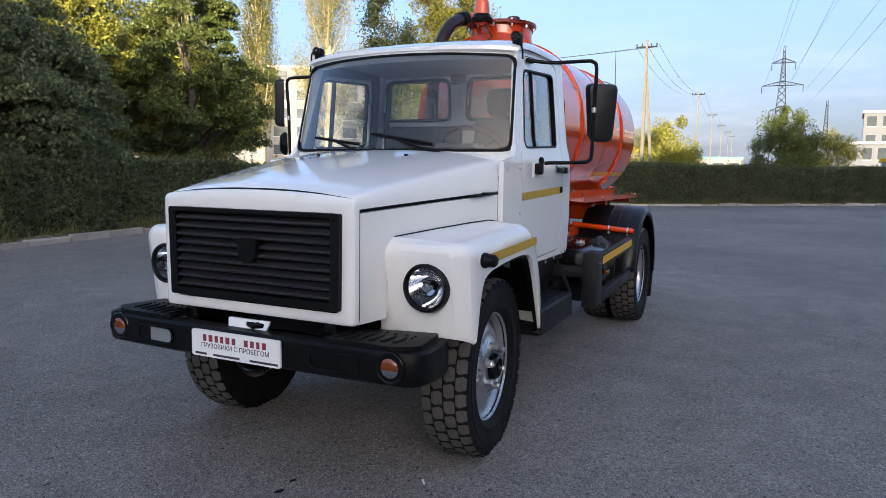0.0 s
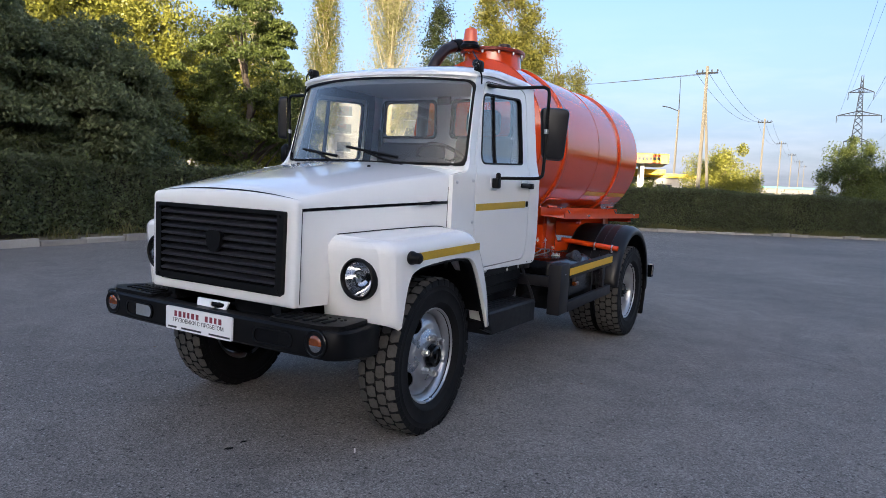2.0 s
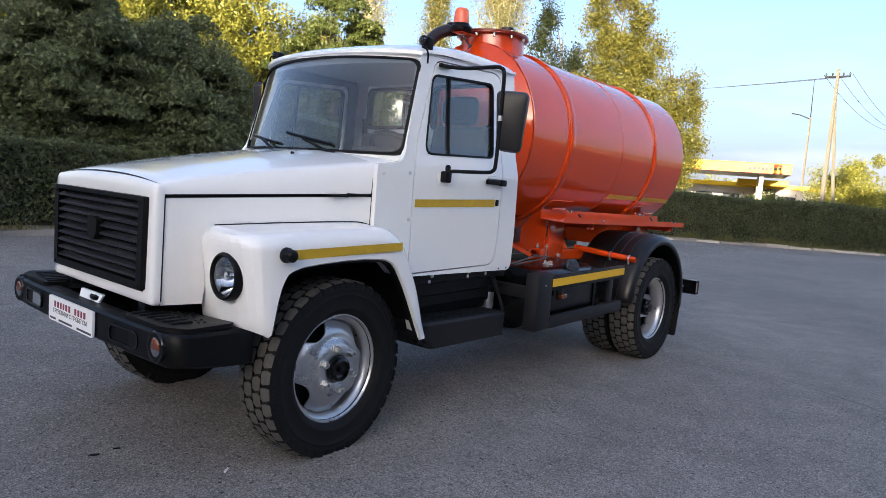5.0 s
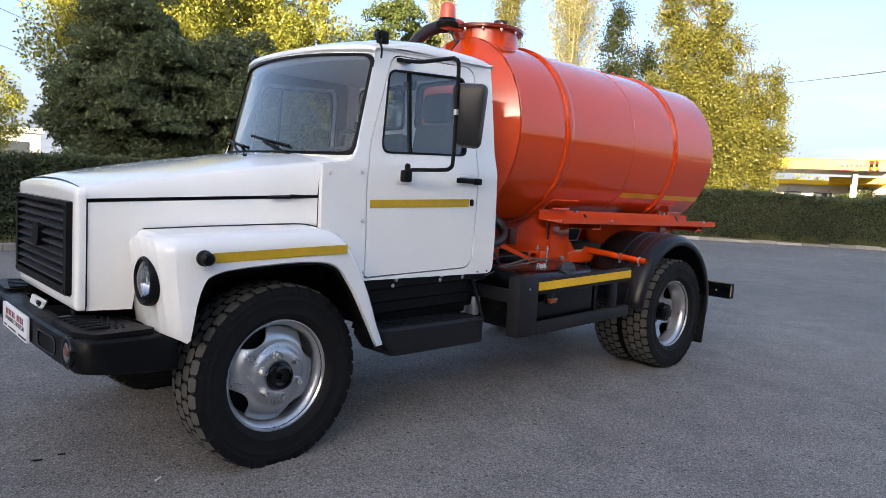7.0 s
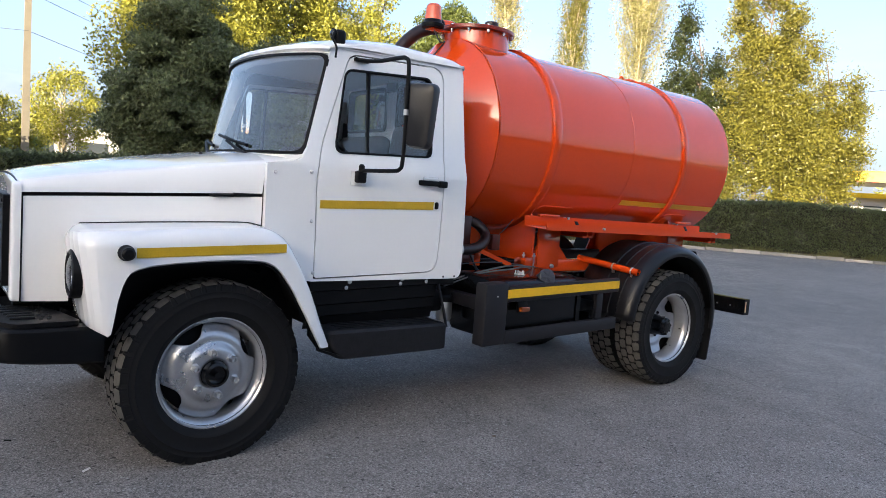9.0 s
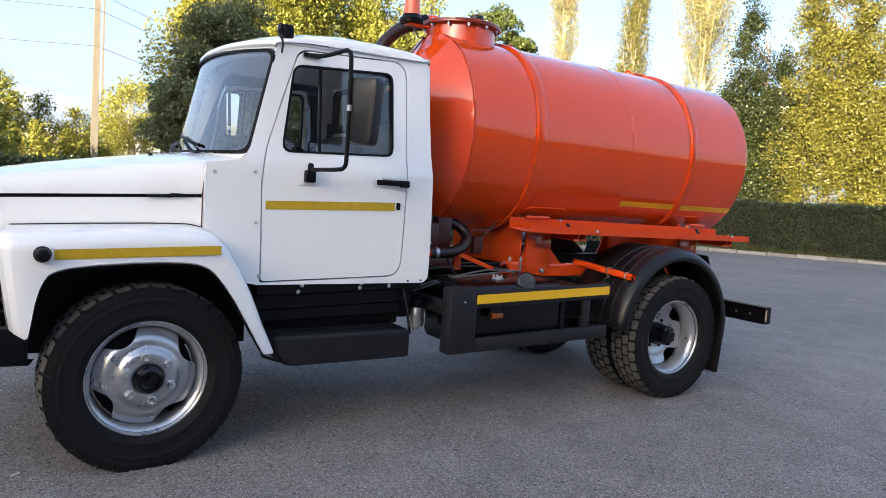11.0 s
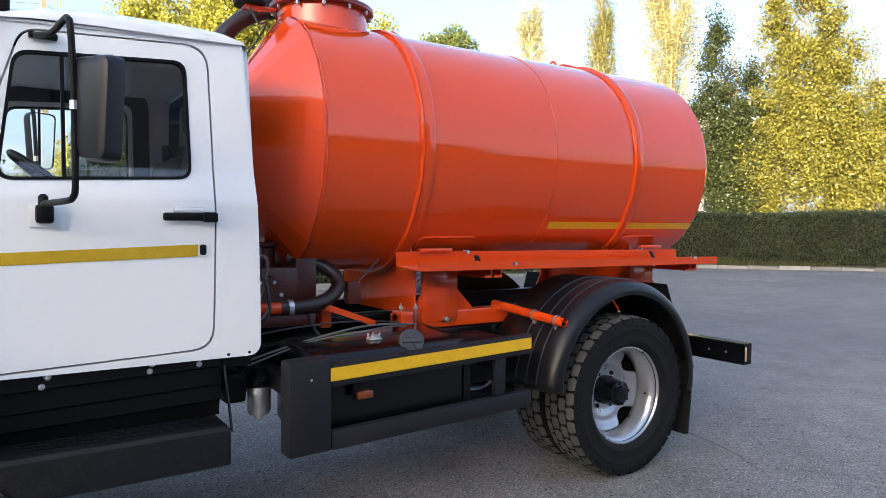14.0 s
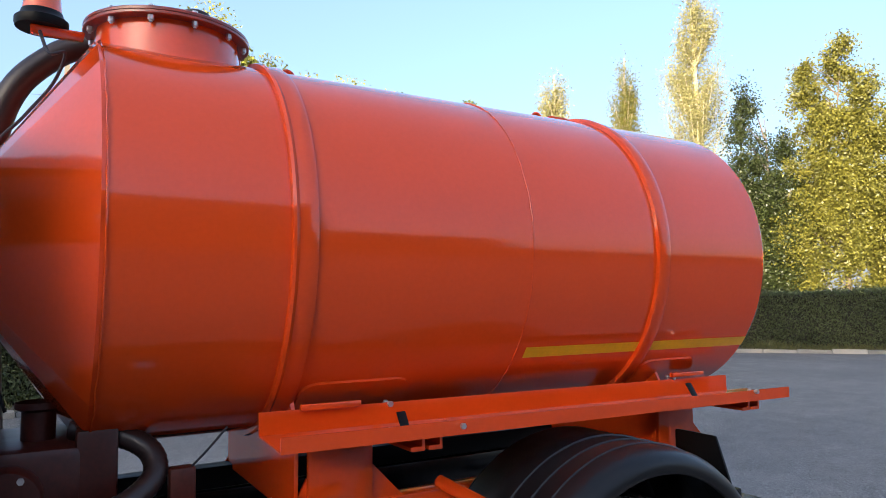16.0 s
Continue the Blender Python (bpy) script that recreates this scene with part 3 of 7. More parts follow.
def tree(x, y, height, crown_r, crown_low, mat, seed, count, leaf, label, squash=1.0, clumps=60, clump_r=0.9, bark=None, top_narrow=0.35, trunk_r=0.2, lean=0.0, fill=0.55, pads=False, lobes=()):
    """Tapered trunk with limbs and a crown of many leaves in uneven clumps."""
    rng = np.random.default_rng(seed)
    t = thing("tree", label, "tree", (x, y, 0))
    bm = B()
    wob = rng.normal(0, 0.12, (6, 2))
    P = [(wob[k][0] * k * 0.4 + lean * k, wob[k][1] * k * 0.4, height * 0.86 * k / 5) for k in range(6)]
    tube(bm, smooth_path(P, 4), [trunk_r * (1 - 0.9 * k / 20) for k in range(21)], 9)
    part("trunk", bm, bark or M_BARK, t)
    mid, half = (height + crown_low) / 2, (height - crown_low) / 2
    cl = []
    while len(cl) < clumps:
        p = rng.uniform(-1, 1, 3)
        w = 1 - top_narrow * max(0, p[2]) - 0.25 * max(0, -p[2] - 0.4)
        rr = math.hypot(p[0], p[1]) / max(0.05, w)
        if rr * rr + p[2] ** 2 * 0.92 < 1 and rr * rr + p[2] ** 2 > (1 - fill) * rng.uniform(0, 1):
            if lobes:
                ox, oy, lr, z0, z1 = lobes[len(cl) % len(lobes)]
                cl.append((ox + p[0] * lr, oy + p[1] * lr, (z0 + z1) / 2 + p[2] * (z1 - z0) / 2))
            else:
                cl.append((p[0] * crown_r, p[1] * crown_r * squash, mid + p[2] * half))
    cl = np.array(cl)
    limbs = B()
    for k in range(0, clumps, max(1, clumps // 26)):
        c = cl[k]
        z0 = max(crown_low * 0.7, c[2] - abs(rng.normal(1.0, 0.4)) * crown_r * 0.7)
        z0 = min(z0, height * 0.8)
        a = Vector((lean * 5 * z0 / height, 0, z0))
        b = Vector(c)
        m = (a + b) / 2 + Vector((0, 0, 0.12 * (b - a).length))
        tube(limbs, smooth_path([a, m, b], 3), [trunk_r * 0.28 * (1 - 0.8 * i / 6) for i in range(7)], 5)
    part("branchwork", limbs, bark or M_BARK, t)
    which = rng.integers(0, clumps, count)
    size = clump_r * rng.uniform(0.55, 1.35, clumps)
    off = rng.normal(0, 1, (count, 3))
    off /= np.linalg.norm(off, axis=1)[:, None]
    rad = rng.uniform(0, 1, count) ** 0.45
    off *= (rad * size[which])[:, None]
    if lobes:
        off = rng.normal(0, 0.55, (count, 3)) * size[which][:, None]
    off[:, 2] = np.abs(off[:, 2]) * 0.85 - 0.22 * np.hypot(off[:, 0], off[:, 1]) if pads else off[:, 2] * 1.1
    leaves("crown", cl[which] + off, leaf, mat, t, seed + 100, flat=1.2 if pads else 0.6)
    return t


def poplar(x, y, height, r, seed, mat, count, label):
    """Narrow column poplar with steep pale stems."""
    rng = np.random.default_rng(seed)
    t = thing("tree", label, "poplar tree", (x, y, 0))
    bm = B()
    tube(bm, [(0, 0, 0), (0.1, 0, height * 0.4), (0, 0.1, height * 0.75), (0, 0, height * 0.97)], [0.45, 0.34, 0.18, 0.04], 9)
    part("trunk", bm, M_BARK_PALE, t)
    limbs, cl = B(), []
    for k in range(70):
        z0 = height * rng.uniform(0.12, 0.85)
        a = rng.uniform(0, 2 * math.pi)
        ln = height * rng.uniform(0.10, 0.20) * (1.1 - z0 / height)+0.8
        out = r * rng.uniform(0.5, 1.0) * (1.15 - 0.9 * (z0 / height) ** 2)
        p = Vector((math.cos(a) * out, math.sin(a) * out, min(height, z0 + ln)))
        tube(limbs, smooth_path([(0, 0, z0), (p.x * 0.6, p.y * 0.6, z0 + ln * 0.4), p], 2), [0.10, 0.08, 0.06, 0.045, 0.03], 4)
        for j in range(4):
            q = Vector((0, 0, z0)).lerp(p, 0.4 + 0.22 * j)
            cl.append((q.x, q.y, q.z))
    part("branchwork", limbs, M_BARK_PALE, t)
    cl = np.array(cl)
    which = rng.integers(0, len(cl), count)
    off = rng.normal(0, 1, (count, 3)) * np.array([0.34, 0.34, 0.85])
    leaves("crown", cl[which] + off, 0.16, mat, t, seed + 50)


tree(4.1, 13.3, 5.8, 1.9, 0.2, M_LEAF_DARK, 31, 150000, 0.085, "tall dark green tree with dense foliage behind the hedge", squash=0.9, clumps=210, clump_r=0.58, top_narrow=0.3, fill=0.85, pads=True)
tree(6.4, 12.9, 5.2, 1.95, 0.1, M_LEAF_DARK, 38, 125000, 0.085, "round dark green tree with dense low foliage behind the hedge", squash=0.9, clumps=170, clump_r=0.58, top_narrow=0.3, fill=0.8, pads=True)
tree(13.0, 14.8, 8.0, 2.6, 0.2, M_LEAF_MID, 32, 90000, 0.09, "green maple with a loose crown behind the hedge", clumps=130, clump_r=0.52, fill=0.6, top_narrow=0.5, pads=True)
tree(-2.5, 21.0, 3.6, 2.2, 0.5, M_LEAF_YELLOW, 33, 9000, 0.2, "light yellow-green tree with a thin crown", clumps=60, clump_r=0.75)
tree(6.0, 18.6, 10.2, 2.6, 1.0, M_LEAF_YELLOW, 39, 120000, 0.095, "tall sunlit yellow-green tree behind the dark ones", clumps=120, clump_r=0.85, top_narrow=0.35)
tree(9.2, 18.9, 9.8, 2.9, 1.0, M_LEAF_YELLOW, 34, 115000, 0.095, "tall sunlit yellow-green tree behind the dark ones", clumps=110, clump_r=0.85, top_narrow=0.4)
tree(11.9, 17.6, 8.4, 1.5, 1.5, M_LEAF_YELLOW, 56, 22000, 0.10, "slim sunlit yellow-green tree with a thin crown", clumps=60, clump_r=0.5)
tree(15.6, 19.0, 7.6, 3.6, 1.0, M_LEAF_YELLOW, 35, 80000, 0.10, "sunlit yellowing tree behind the hedge", clumps=80, clump_r=0.9)
tree(5.4, 41.0, 7.0, 2.1, 2.0, M_LEAF_YELLOW, 36, 9000, 0.15, "pale yellow-green tree with an airy crown beside the pole", clumps=60, clump_r=0.75, bark=M_BARK_PALE, trunk_r=0.16)
tree(-1.4, 35.0, 6.4, 1.1, 0.6, M_LEAF_YELLOW, 52, 9000, 0.14, "slim yellow-green tree beyond the hedge", clumps=50, clump_r=0.6)
tree(0.4, 36.5, 5.0, 1.0, 1.2, M_LEAF_MID, 53, 2600, 0.13, "young tree with a thin see-through crown", clumps=40, clump_r=0.55)
tree(0.2, 34.0, 3.4, 1.3, 0.2, M_LEAF_YELLOW, 54, 9000, 0.13, "yellowing bush beyond the hedge", clumps=50, clump_r=0.55)
tree(2.2, 36.0, 4.4, 1.5, 0.2, M_LEAF_YELLOW, 55, 11000, 0.13, "yellowing bush beyond the hedge", clumps=60, clump_r=0.55)
tree(-6.0, 40.0, 6.5, 4.0, 0.8, M_LEAF_YELLOW, 37, 20000, 0.18, "pale yellow-green bushy tree", clumps=60, clump_r=1.0)


def far(yaw, dist, ox=-3.35, oy=-2.2):
    return ox + dist * math.sin(radians(yaw)), oy + dist * math.cos(radians(yaw))


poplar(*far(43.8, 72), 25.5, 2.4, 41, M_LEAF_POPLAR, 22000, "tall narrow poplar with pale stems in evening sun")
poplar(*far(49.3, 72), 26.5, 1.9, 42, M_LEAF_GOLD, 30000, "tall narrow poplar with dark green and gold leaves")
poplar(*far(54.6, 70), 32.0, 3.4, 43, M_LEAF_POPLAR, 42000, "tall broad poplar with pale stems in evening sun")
tree(*far(59.9, 54), 16.0, 2.6, 2.0, M_LEAF_DEEP, 44, 80000, 0.16, "narrow dark green poplar", clumps=260, clump_r=0.66, top_narrow=0.5, fill=0.9, lobes=((-0.5, 1.0, 1.5, 2.0, 16.2), (0.4, -0.8, 1.6, 1.6, 13.2), (0.2, 0.2, 1.9, 1.4, 9.5)))
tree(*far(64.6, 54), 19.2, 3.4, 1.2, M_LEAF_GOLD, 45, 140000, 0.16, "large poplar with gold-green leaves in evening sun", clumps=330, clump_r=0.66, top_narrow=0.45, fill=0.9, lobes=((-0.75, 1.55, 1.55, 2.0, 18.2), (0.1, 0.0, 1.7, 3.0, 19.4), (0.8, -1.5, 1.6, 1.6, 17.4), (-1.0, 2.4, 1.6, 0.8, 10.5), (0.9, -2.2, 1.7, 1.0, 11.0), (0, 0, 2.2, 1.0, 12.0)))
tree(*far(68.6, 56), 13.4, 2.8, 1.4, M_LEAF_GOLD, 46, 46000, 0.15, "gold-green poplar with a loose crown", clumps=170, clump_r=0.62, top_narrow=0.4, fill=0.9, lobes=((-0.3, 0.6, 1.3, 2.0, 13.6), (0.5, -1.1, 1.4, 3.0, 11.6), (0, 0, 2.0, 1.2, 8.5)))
tree(*far(81.8, 58), 6.6, 3.2, 0.6, M_LEAF_YELLOW, 47, 26000, 0.13, "thin yellow-green tree by the concrete pole", clumps=60, clump_r=0.8, fill=0.8)
tree(*far(90.4, 62), 6.9, 2.5, 1.0, M_LEAF_MID, 48, 32000, 0.13, "round green tree beyond the hedge", clumps=70, clump_r=0.7, top_narrow=0.4)
tree(*far(93.2, 66), 5.4, 2.6, 0.6, M_LEAF_YELLOW, 49, 18000, 0.13, "bush with yellow and rust leaves", clumps=60, clump_r=0.6)
tree(*far(72.5, 75), 4.2, 3.0, 0.4, M_LEAF_YELLOW, 50, 5000, 0.22, "low bush beyond the hedge", clumps=50, clump_r=0.7)
tree(*far(75.8, 70), 3.6, 2.2, 0.4, M_LEAF_MID, 51, 4000, 0.22, "low bush beyond the hedge", clumps=40, clump_r=0.6)

# ==== poles, wires, lattice tower ====
def wire(name, a, b, sag, r, label):
    a, b = Vector(a), Vector(b)
    bm = B()
    tube(bm, [a.lerp(b, k / 16) - Vector((0, 0, 4 * sag * k / 16 * (1 - k / 16))) for k in range(17)], r, 4)
    return solid(name, bm, M_CABLE, label, "cable", group="overhead wires")


def concrete_pole(x, y, h, arm=True, strut=False, label="tall concrete power pole with a crossarm", broad=1.0):
    p = thing("power_pole", label, "power pole", (x, y, 0))
    bm = B()
    box(bm, -0.14 * broad, 0.14 * broad, -0.11, 0.11, 0, h)
    for v in bm.verts:
        if v.co.z > h / 2:
            v.co.x *= 0.62
            v.co.y *= 0.62
    part("shaft", bm, M_CONCRETE, p, smooth=0)
    if strut:
        bm = B()
        tube(bm, [(1.2, -0.6, 0), (0.1, 0.0, h * 0.82)], [0.13, 0.10], 4)
        part("strut", bm, M_CONCRETE, p, smooth=0)
    if arm:
        bm = B()
        box(bm, -0.05, 0.05, -0.7, 0.7, h - 0.5, h - 0.4)
        part("crossarm", bm, M_LATTICE, p, smooth=0)
        for yy in (-0.66, -0.3, 0.3, 0.66):
            bm = B()
            lathe(bm, [(0.02, 0), (0.05, 0.06), (0.05, 0.14), (0.025, 0.2), (0.0001, 0.2)], (0, yy, h - 0.4), "z", 8)
            part("insulator", bm, M_CABLE, p)
    return p


PX, PY = 46.0, 6.4
concrete_pole(PX, PY, 10.6, True, True, broad=1.5)
prev = (PX, PY, 10.6)
for yaw, dist, h in ((84.1, 88, 11.4), (85.2, 128, 12.2), (85.9, 165, 12.8), (86.4, 200, 13.4), (86.7, 235, 14.0)):
    x, y = far(yaw, dist)
    concrete_pole(x, y, h, label="distant concrete power pole with a crossarm")
    for o in (-0.8, 0.0, 0.8):
        wire("wire", (prev[0], prev[1] + o, prev[2] - 0.3), (x, y + o, h - 0.3), 1.1, 0.011, "thin overhead wire between the poles")
    prev = (x, y, h)
for o in (-0.5, 0.1, 0.6):
    wire("wire", (PX, PY + o, 10.1), (47.0 + o, 62.0, 11.5), 1.2, 0.013, "thin overhead wire between the poles")
post = concrete_pole(97.2, 19.5, 14.2, False, label="plain concrete lamp post with a thin mast on top", broad=2.4)
bm = B()
tube(bm, [(0, 0, 14.1), (0, 0.1, 19.0)], [0.07, 0.03], 5)
part("mast", bm, M_LATTICE, post)
bm = B()
tube(bm, [(0, 0, 14.0), (-0.3, 1.2, 14.5), (-0.5, 2.2, 14.7)], 0.07, 5)
part("lamp_arm", bm, M_LATTICE, post)
concrete_pole(2.85, 34.6, 13.5, False, label="tall pale concrete pole by the yellow-green tree", broad=1.3)
concrete_pole(5.2, 56.0, 20.0, False, label="slim grey pole by the yellow-green tree", broad=0.6)
for z, dz in ((11.9, 12.4), (10.2, 10.6), (9.4, 9.8), (7.6, 8.0)):
    wire("wire", (2.85, 34.5, z), (-45.0, 44.0, dz), 0.8, 0.012, "thin overhead wire at the concrete pole")
    wire("wire", (2.85, 34.5, z), (30.0, 60.0, dz), 0.8, 0.012, "thin overhead wire at the concrete pole")


def lattice_tower(x, y, h, arms, base):
    t = thing("lattice_tower", "grey steel lattice transmission tower far off", "pylon", (x, y, 0))
    wid = lambda z: base * (1 - z / h) ** 1.25 + 0.35
    bm = B()
    for sx, sy in ((1, 1), (1, -1), (-1, 1), (-1, -1)):
        tube(bm, [(sx * wid(h * k / 12) / 2, sy * wid(h * k / 12) / 2, h * k / 12) for k in range(13)], 0.10, 4)
    part("leg_frame", bm, M_LATTICE, t)
    bm = B()
    z, lv = 0.0, [0.0]
    while z < h - 1:
        z += max(0.9, wid(z) * 0.9)
        lv.append(min(z, h))
    for za, zb in zip(lv, lv[1:]):
        a, b = wid(za) / 2, wid(zb) / 2
        for p, q in (((a, a), (b, -b)), ((a, -a), (b, b)), ((-a, a), (-b, -b)), ((-a, -a), (-b, b)), ((a, a), (-b, b)), ((-a, a), (b, b)), ((a, -a), (-b, -b)), ((-a, -a), (b, -b))):
            tube(bm, [(*p, za), (*q, zb)], 0.05, 3)
    part("bracing", bm, M_LATTICE, t)
    for z, half in arms:
        bm = B()
        for s in (-1, 1):
            for w in (-0.4, 0.4):
                tube(bm, [(w, 0, z + 1.0), (0, s * half, z)], 0.09, 4)
                tube(bm, [(w, 0, z), (0, s * half, z)], 0.09, 4)
            for k in range(1, 5):
                yy = s * half * k / 5
                tube(bm, [(0, yy, z), (0, yy + s * half * 0.1, z + 1.0 * (1 - k / 5))], 0.05, 3)
            tube(bm, [(0, s * half, z), (0, s * half, z - 1.6)], 0.10, 4)
        part("arm", bm, M_LATTICE, t)


TX, TY = far(89.9, 175)
lattice_tower(TX, TY, 30.5, ((26.8, 2.4), (21.8, 4.2), (16.2, 2.4)), 4.4)
x, y = far(92.9, 210)
lattice_tower(x, y, 21.5, (), 2.4)
for z, o in ((25.2, -2.4), (25.2, 2.4), (20.2, -4.2), (20.2, 4.2), (14.6, -2.4), (14.6, 2.4)):
    wire("power_line", (TX, TY + o, z), (-60.0, TY - 14 + o * 1.2, z + 11), 3.0, 0.016, "long sagging power line to the lattice tower")

# ==== far buildings ====
def block(name, x, y, w, d, h, turn, mat, label, storeys, bays, trim=None, base=0.0):
    """A building: walls, roof edge and real window recesses on the face towards -y of its own frame and on its left."""
    t = thing(name, label, "building", (x, y, base))
    t.rotation_euler = (0, 0, radians(turn))
    bm = B()
    box(bm, -w / 2, w / 2, 0, d, 0, h)
    part("wall", bm, mat, t, smooth=0)
    bm = B()
    box(bm, -w / 2 - 0.25, w / 2 + 0.25, -0.25, d + 0.25, h, h + 0.4)
    part("roof", bm, trim or M_STATION_WHITE, t, smooth=0)
    sh, bw = h / storeys, w / bays
    bm = B()
    box(bm, -bw * 0.3, bw * 0.3, -0.04, 0.02, -sh * 0.27, sh * 0.27)
    me = finish("window", bm, M_WINDOW, 0)
    bm = B()
    box(bm, -bw * 0.34, bw * 0.34, -0.12, 0.0, -sh * 0.31, -sh * 0.27)
    sill = finish("sill", bm, M_STATION_WHITE, 0)
    for i in range(bays):
        for j in range(storeys):
            o = new("window", me)
            o.parent = t
            o.location = (-w / 2 + bw * (i + 0.5), 0, sh * (j + 0.55))
            q = new("sill", sill)
            q.parent = o
    return t


bx, by = far(51.8, 125)
block("apartment_building", bx, by, 40, 12, 19.0, -50, M_BUILDING, "pale pink apartment block behind the poplars in evening sun", 6, 10)
bx, by = far(34.5, 130)
block("apartment_building", bx, by, 44, 12, 17.0, -36, M_BUILDING, "pale pink apartment block seen through the trees", 6, 11)
bx, by = far(98.6, 128)
block("office_building", bx, by, 15, 12, 11.5, -95, M_OFFICE, "grey modern building with dark window bands", 4, 7)
bx, by = far(95.6, 126)
block("annex", bx, by, 6, 8, 6.6, -95, M_OFFICE, "low grey annex of the modern building", 2, 3)
bx, by = far(100.0, 100)
block("shop", bx, by, 12, 8, 3.4, -95, M_STATION_WHITE, "low shop front with yellow panels", 1, 6, M_STATION)
bx, by = far(85.8, 150)
block("shed", bx, by, 9, 6, 4.8, -85, M_BUILDING, "low shed with a teal roof far off", 1, 3, material("teal_roof", (0.12, 0.3, 0.28), 0.6))
bx, by = 6.0, 58.0
block("low_house", bx, by, 12, 8, 4.0, 0, M_STATION_WHITE, "pale blue low building behind the yellow-green tree", 1, 3)

# petrol station: canopy on columns, shop behind
st = thing("petrol_station", "yellow petrol station with a flat canopy and white shop", "petrol station", (56.8, 16.6, 0))
st.rotation_euler = (0, 0, radians(-72))
bm = B()
box(bm, -5.2, 5.2, -3.5, 3.5, 4.45, 5.25, 0.05, 1)
for v in bm.verts:
    if v.co.x > 4:
        v.co.x += 0.9 * (1 - abs(v.co.y) / 3.5)
canopy = part("canopy", bm, M_STATION, st, "yellow canopy fascia", smooth=0)
bm = B()
sheet(bm, rounded([(1.0, 4.62), (1.5, 4.56), (4.6, 5.02), (4.6, 5.16), (1.7, 5.18), (1.1, 5.0)], 0.1), [], lambda u, v, w: Vector((u, -3.53 + w, v)), 0.03)
part("sign_panel", bm, M_STATION_RED, canopy, smooth=0)
for k in range(8):
    bm = B()
    box(bm, 2.15 + 0.3 * k, 2.35 + 0.3 * k, -3.56, -3.53, 4.66 + 0.012 * k, 4.86 + 0.012 * k)
    part("sign_bar", bm, M_INK, canopy, smooth=0)
bm = B()
box(bm, -5.15, 5.15, -3.515, 3.515, 4.45, 4.53)
part("trim_line", bm, M_STATION_RED, canopy, smooth=0)
bm = B()
box(bm, 1.5, 5.6, 3.6, 7.0, 3.75, 4.25, 0.04, 1)
part("rear_canopy", bm, M_STATION, st, smooth=0)
bm = B()
box(bm, -5.0, 5.0, -3.3, 3.3, 4.42, 4.452)
part("soffit", bm, M_STATION_WHITE, canopy, smooth=0)
for cx in (-3.5, 3.2):
    for cy in (-2.0, 2.0):
        bm = B()
        box(bm, cx - 0.17, cx + 0.17, cy - 0.17, cy + 0.17, 0, 4.42, 0.02, 1)
        part("column", bm, M_STATION_WHITE, st, smooth=0)
    bm = B()
    box(bm, cx - 0.4, cx + 0.4, -0.3, 0.3, 0.15, 1.9, 0.06, 2)
    part("pump", bm, M_STATION, st)
shop = block("station_shop", 63.6, 16.4, 14, 6, 3.6, -72, M_STATION_WHITE, "white shop of the petrol station with yellow fascia", 1, 6, M_STATION)
bm = B()
box(bm, -12, 12, -0.06, 0.06, 0.0, 2.9)
fence = solid("banner_fence", bm, M_STATION_WHITE, "pale fence with faded advertising panels", "fence", smooth=0)
fence.matrix_world = pose(*far(62.0, 88), 0, 0, 0, -58)
for k in range(8):
    bm = B()
    box(bm, -1.2, 1.2, -0.12, -0.07, 0.6, 2.5, 0.02, 1)
    part("panel", bm, (M_STATION, M_STATION_RED, M_STATION_WHITE, M_BUILDING)[k % 4], fence, smooth=0).location = (-10.2 + 2.9 * k, 0, 0)

# ==== unseen buildings behind the camera, added to shade the yard and be mirrored ====
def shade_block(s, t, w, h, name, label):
    """Unseen sun blocker; s: metres along the sun's way, t: across it."""
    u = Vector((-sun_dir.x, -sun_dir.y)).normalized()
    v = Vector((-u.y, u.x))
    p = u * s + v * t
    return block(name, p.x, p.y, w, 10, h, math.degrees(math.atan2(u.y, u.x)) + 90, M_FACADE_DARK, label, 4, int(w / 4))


# out of view: added to keep the low sun off truck and hedge
shade_block(-62, -29.5, 111, 17.0, "offscreen_building", "unseen plastered building behind the camera")
# out of view: the next four give the skyline mirrored in tank and glass
block("offscreen_building", -8, -30, 44, 10, 13.5, 180, M_FACADE_DARK, "unseen plastered building behind the camera", 4, 11)
block("garage_row", 22, -36, 14, 8, 7.0, 180, M_FACADE_DARK, "plastered workshop beyond the yard", 2, 4)
block("garage_row", 45, -38, 30, 8, 3.6, 180, M_FACADE_DARK, "low row of plastered garages beyond the yard", 1, 8)
block("storage_hall", 78, -36, 50, 10, 5.6, -115, M_FACADE_DARK, "low plastered storage hall beyond the yard", 1, 12)
# out of view: added to close a bright sky gap mirrored in the tank
shade_block(-62, 55.2, 58, 13.0, "offscreen_building", "unseen plastered building behind the camera")

# ==== the truck: front to -x, driver's side to -y, front axle at x = 0 ====
truck = thing("vacuum_truck", "white bonneted lorry with an orange sewage tank, parked on asphalt", "truck")


def skin(z):
    """Half width of the cab at a height."""
    if z < 1.56:
        return 0.82 - 0.012 * max(0.0, (1.15 - z)) / 0.25
    t = (z - 1.56) / 0.70
    return 0.82 - 0.02 * min(1, t * 5) - 0.058 * t


def side_place(sign, inset=0.0):
    return lambda u, v, w: Vector((u, sign * (skin(v) - inset - w), v))


CUTS = [1.0, 1.15, 1.3, 1.45, 1.555, 1.58, 1.62, 1.7, 1.85, 2.0, 2.1, 2.18]
DOOR = [(0.556, 0.925), (1.405, 0.955), (1.418, 1.60), (1.40, 2.225), (0.735, 2.195), (0.535, 1.56)]
DOOR_R = [0.02, 0.09, 0.3, 0.10, 0.06, 0.15]
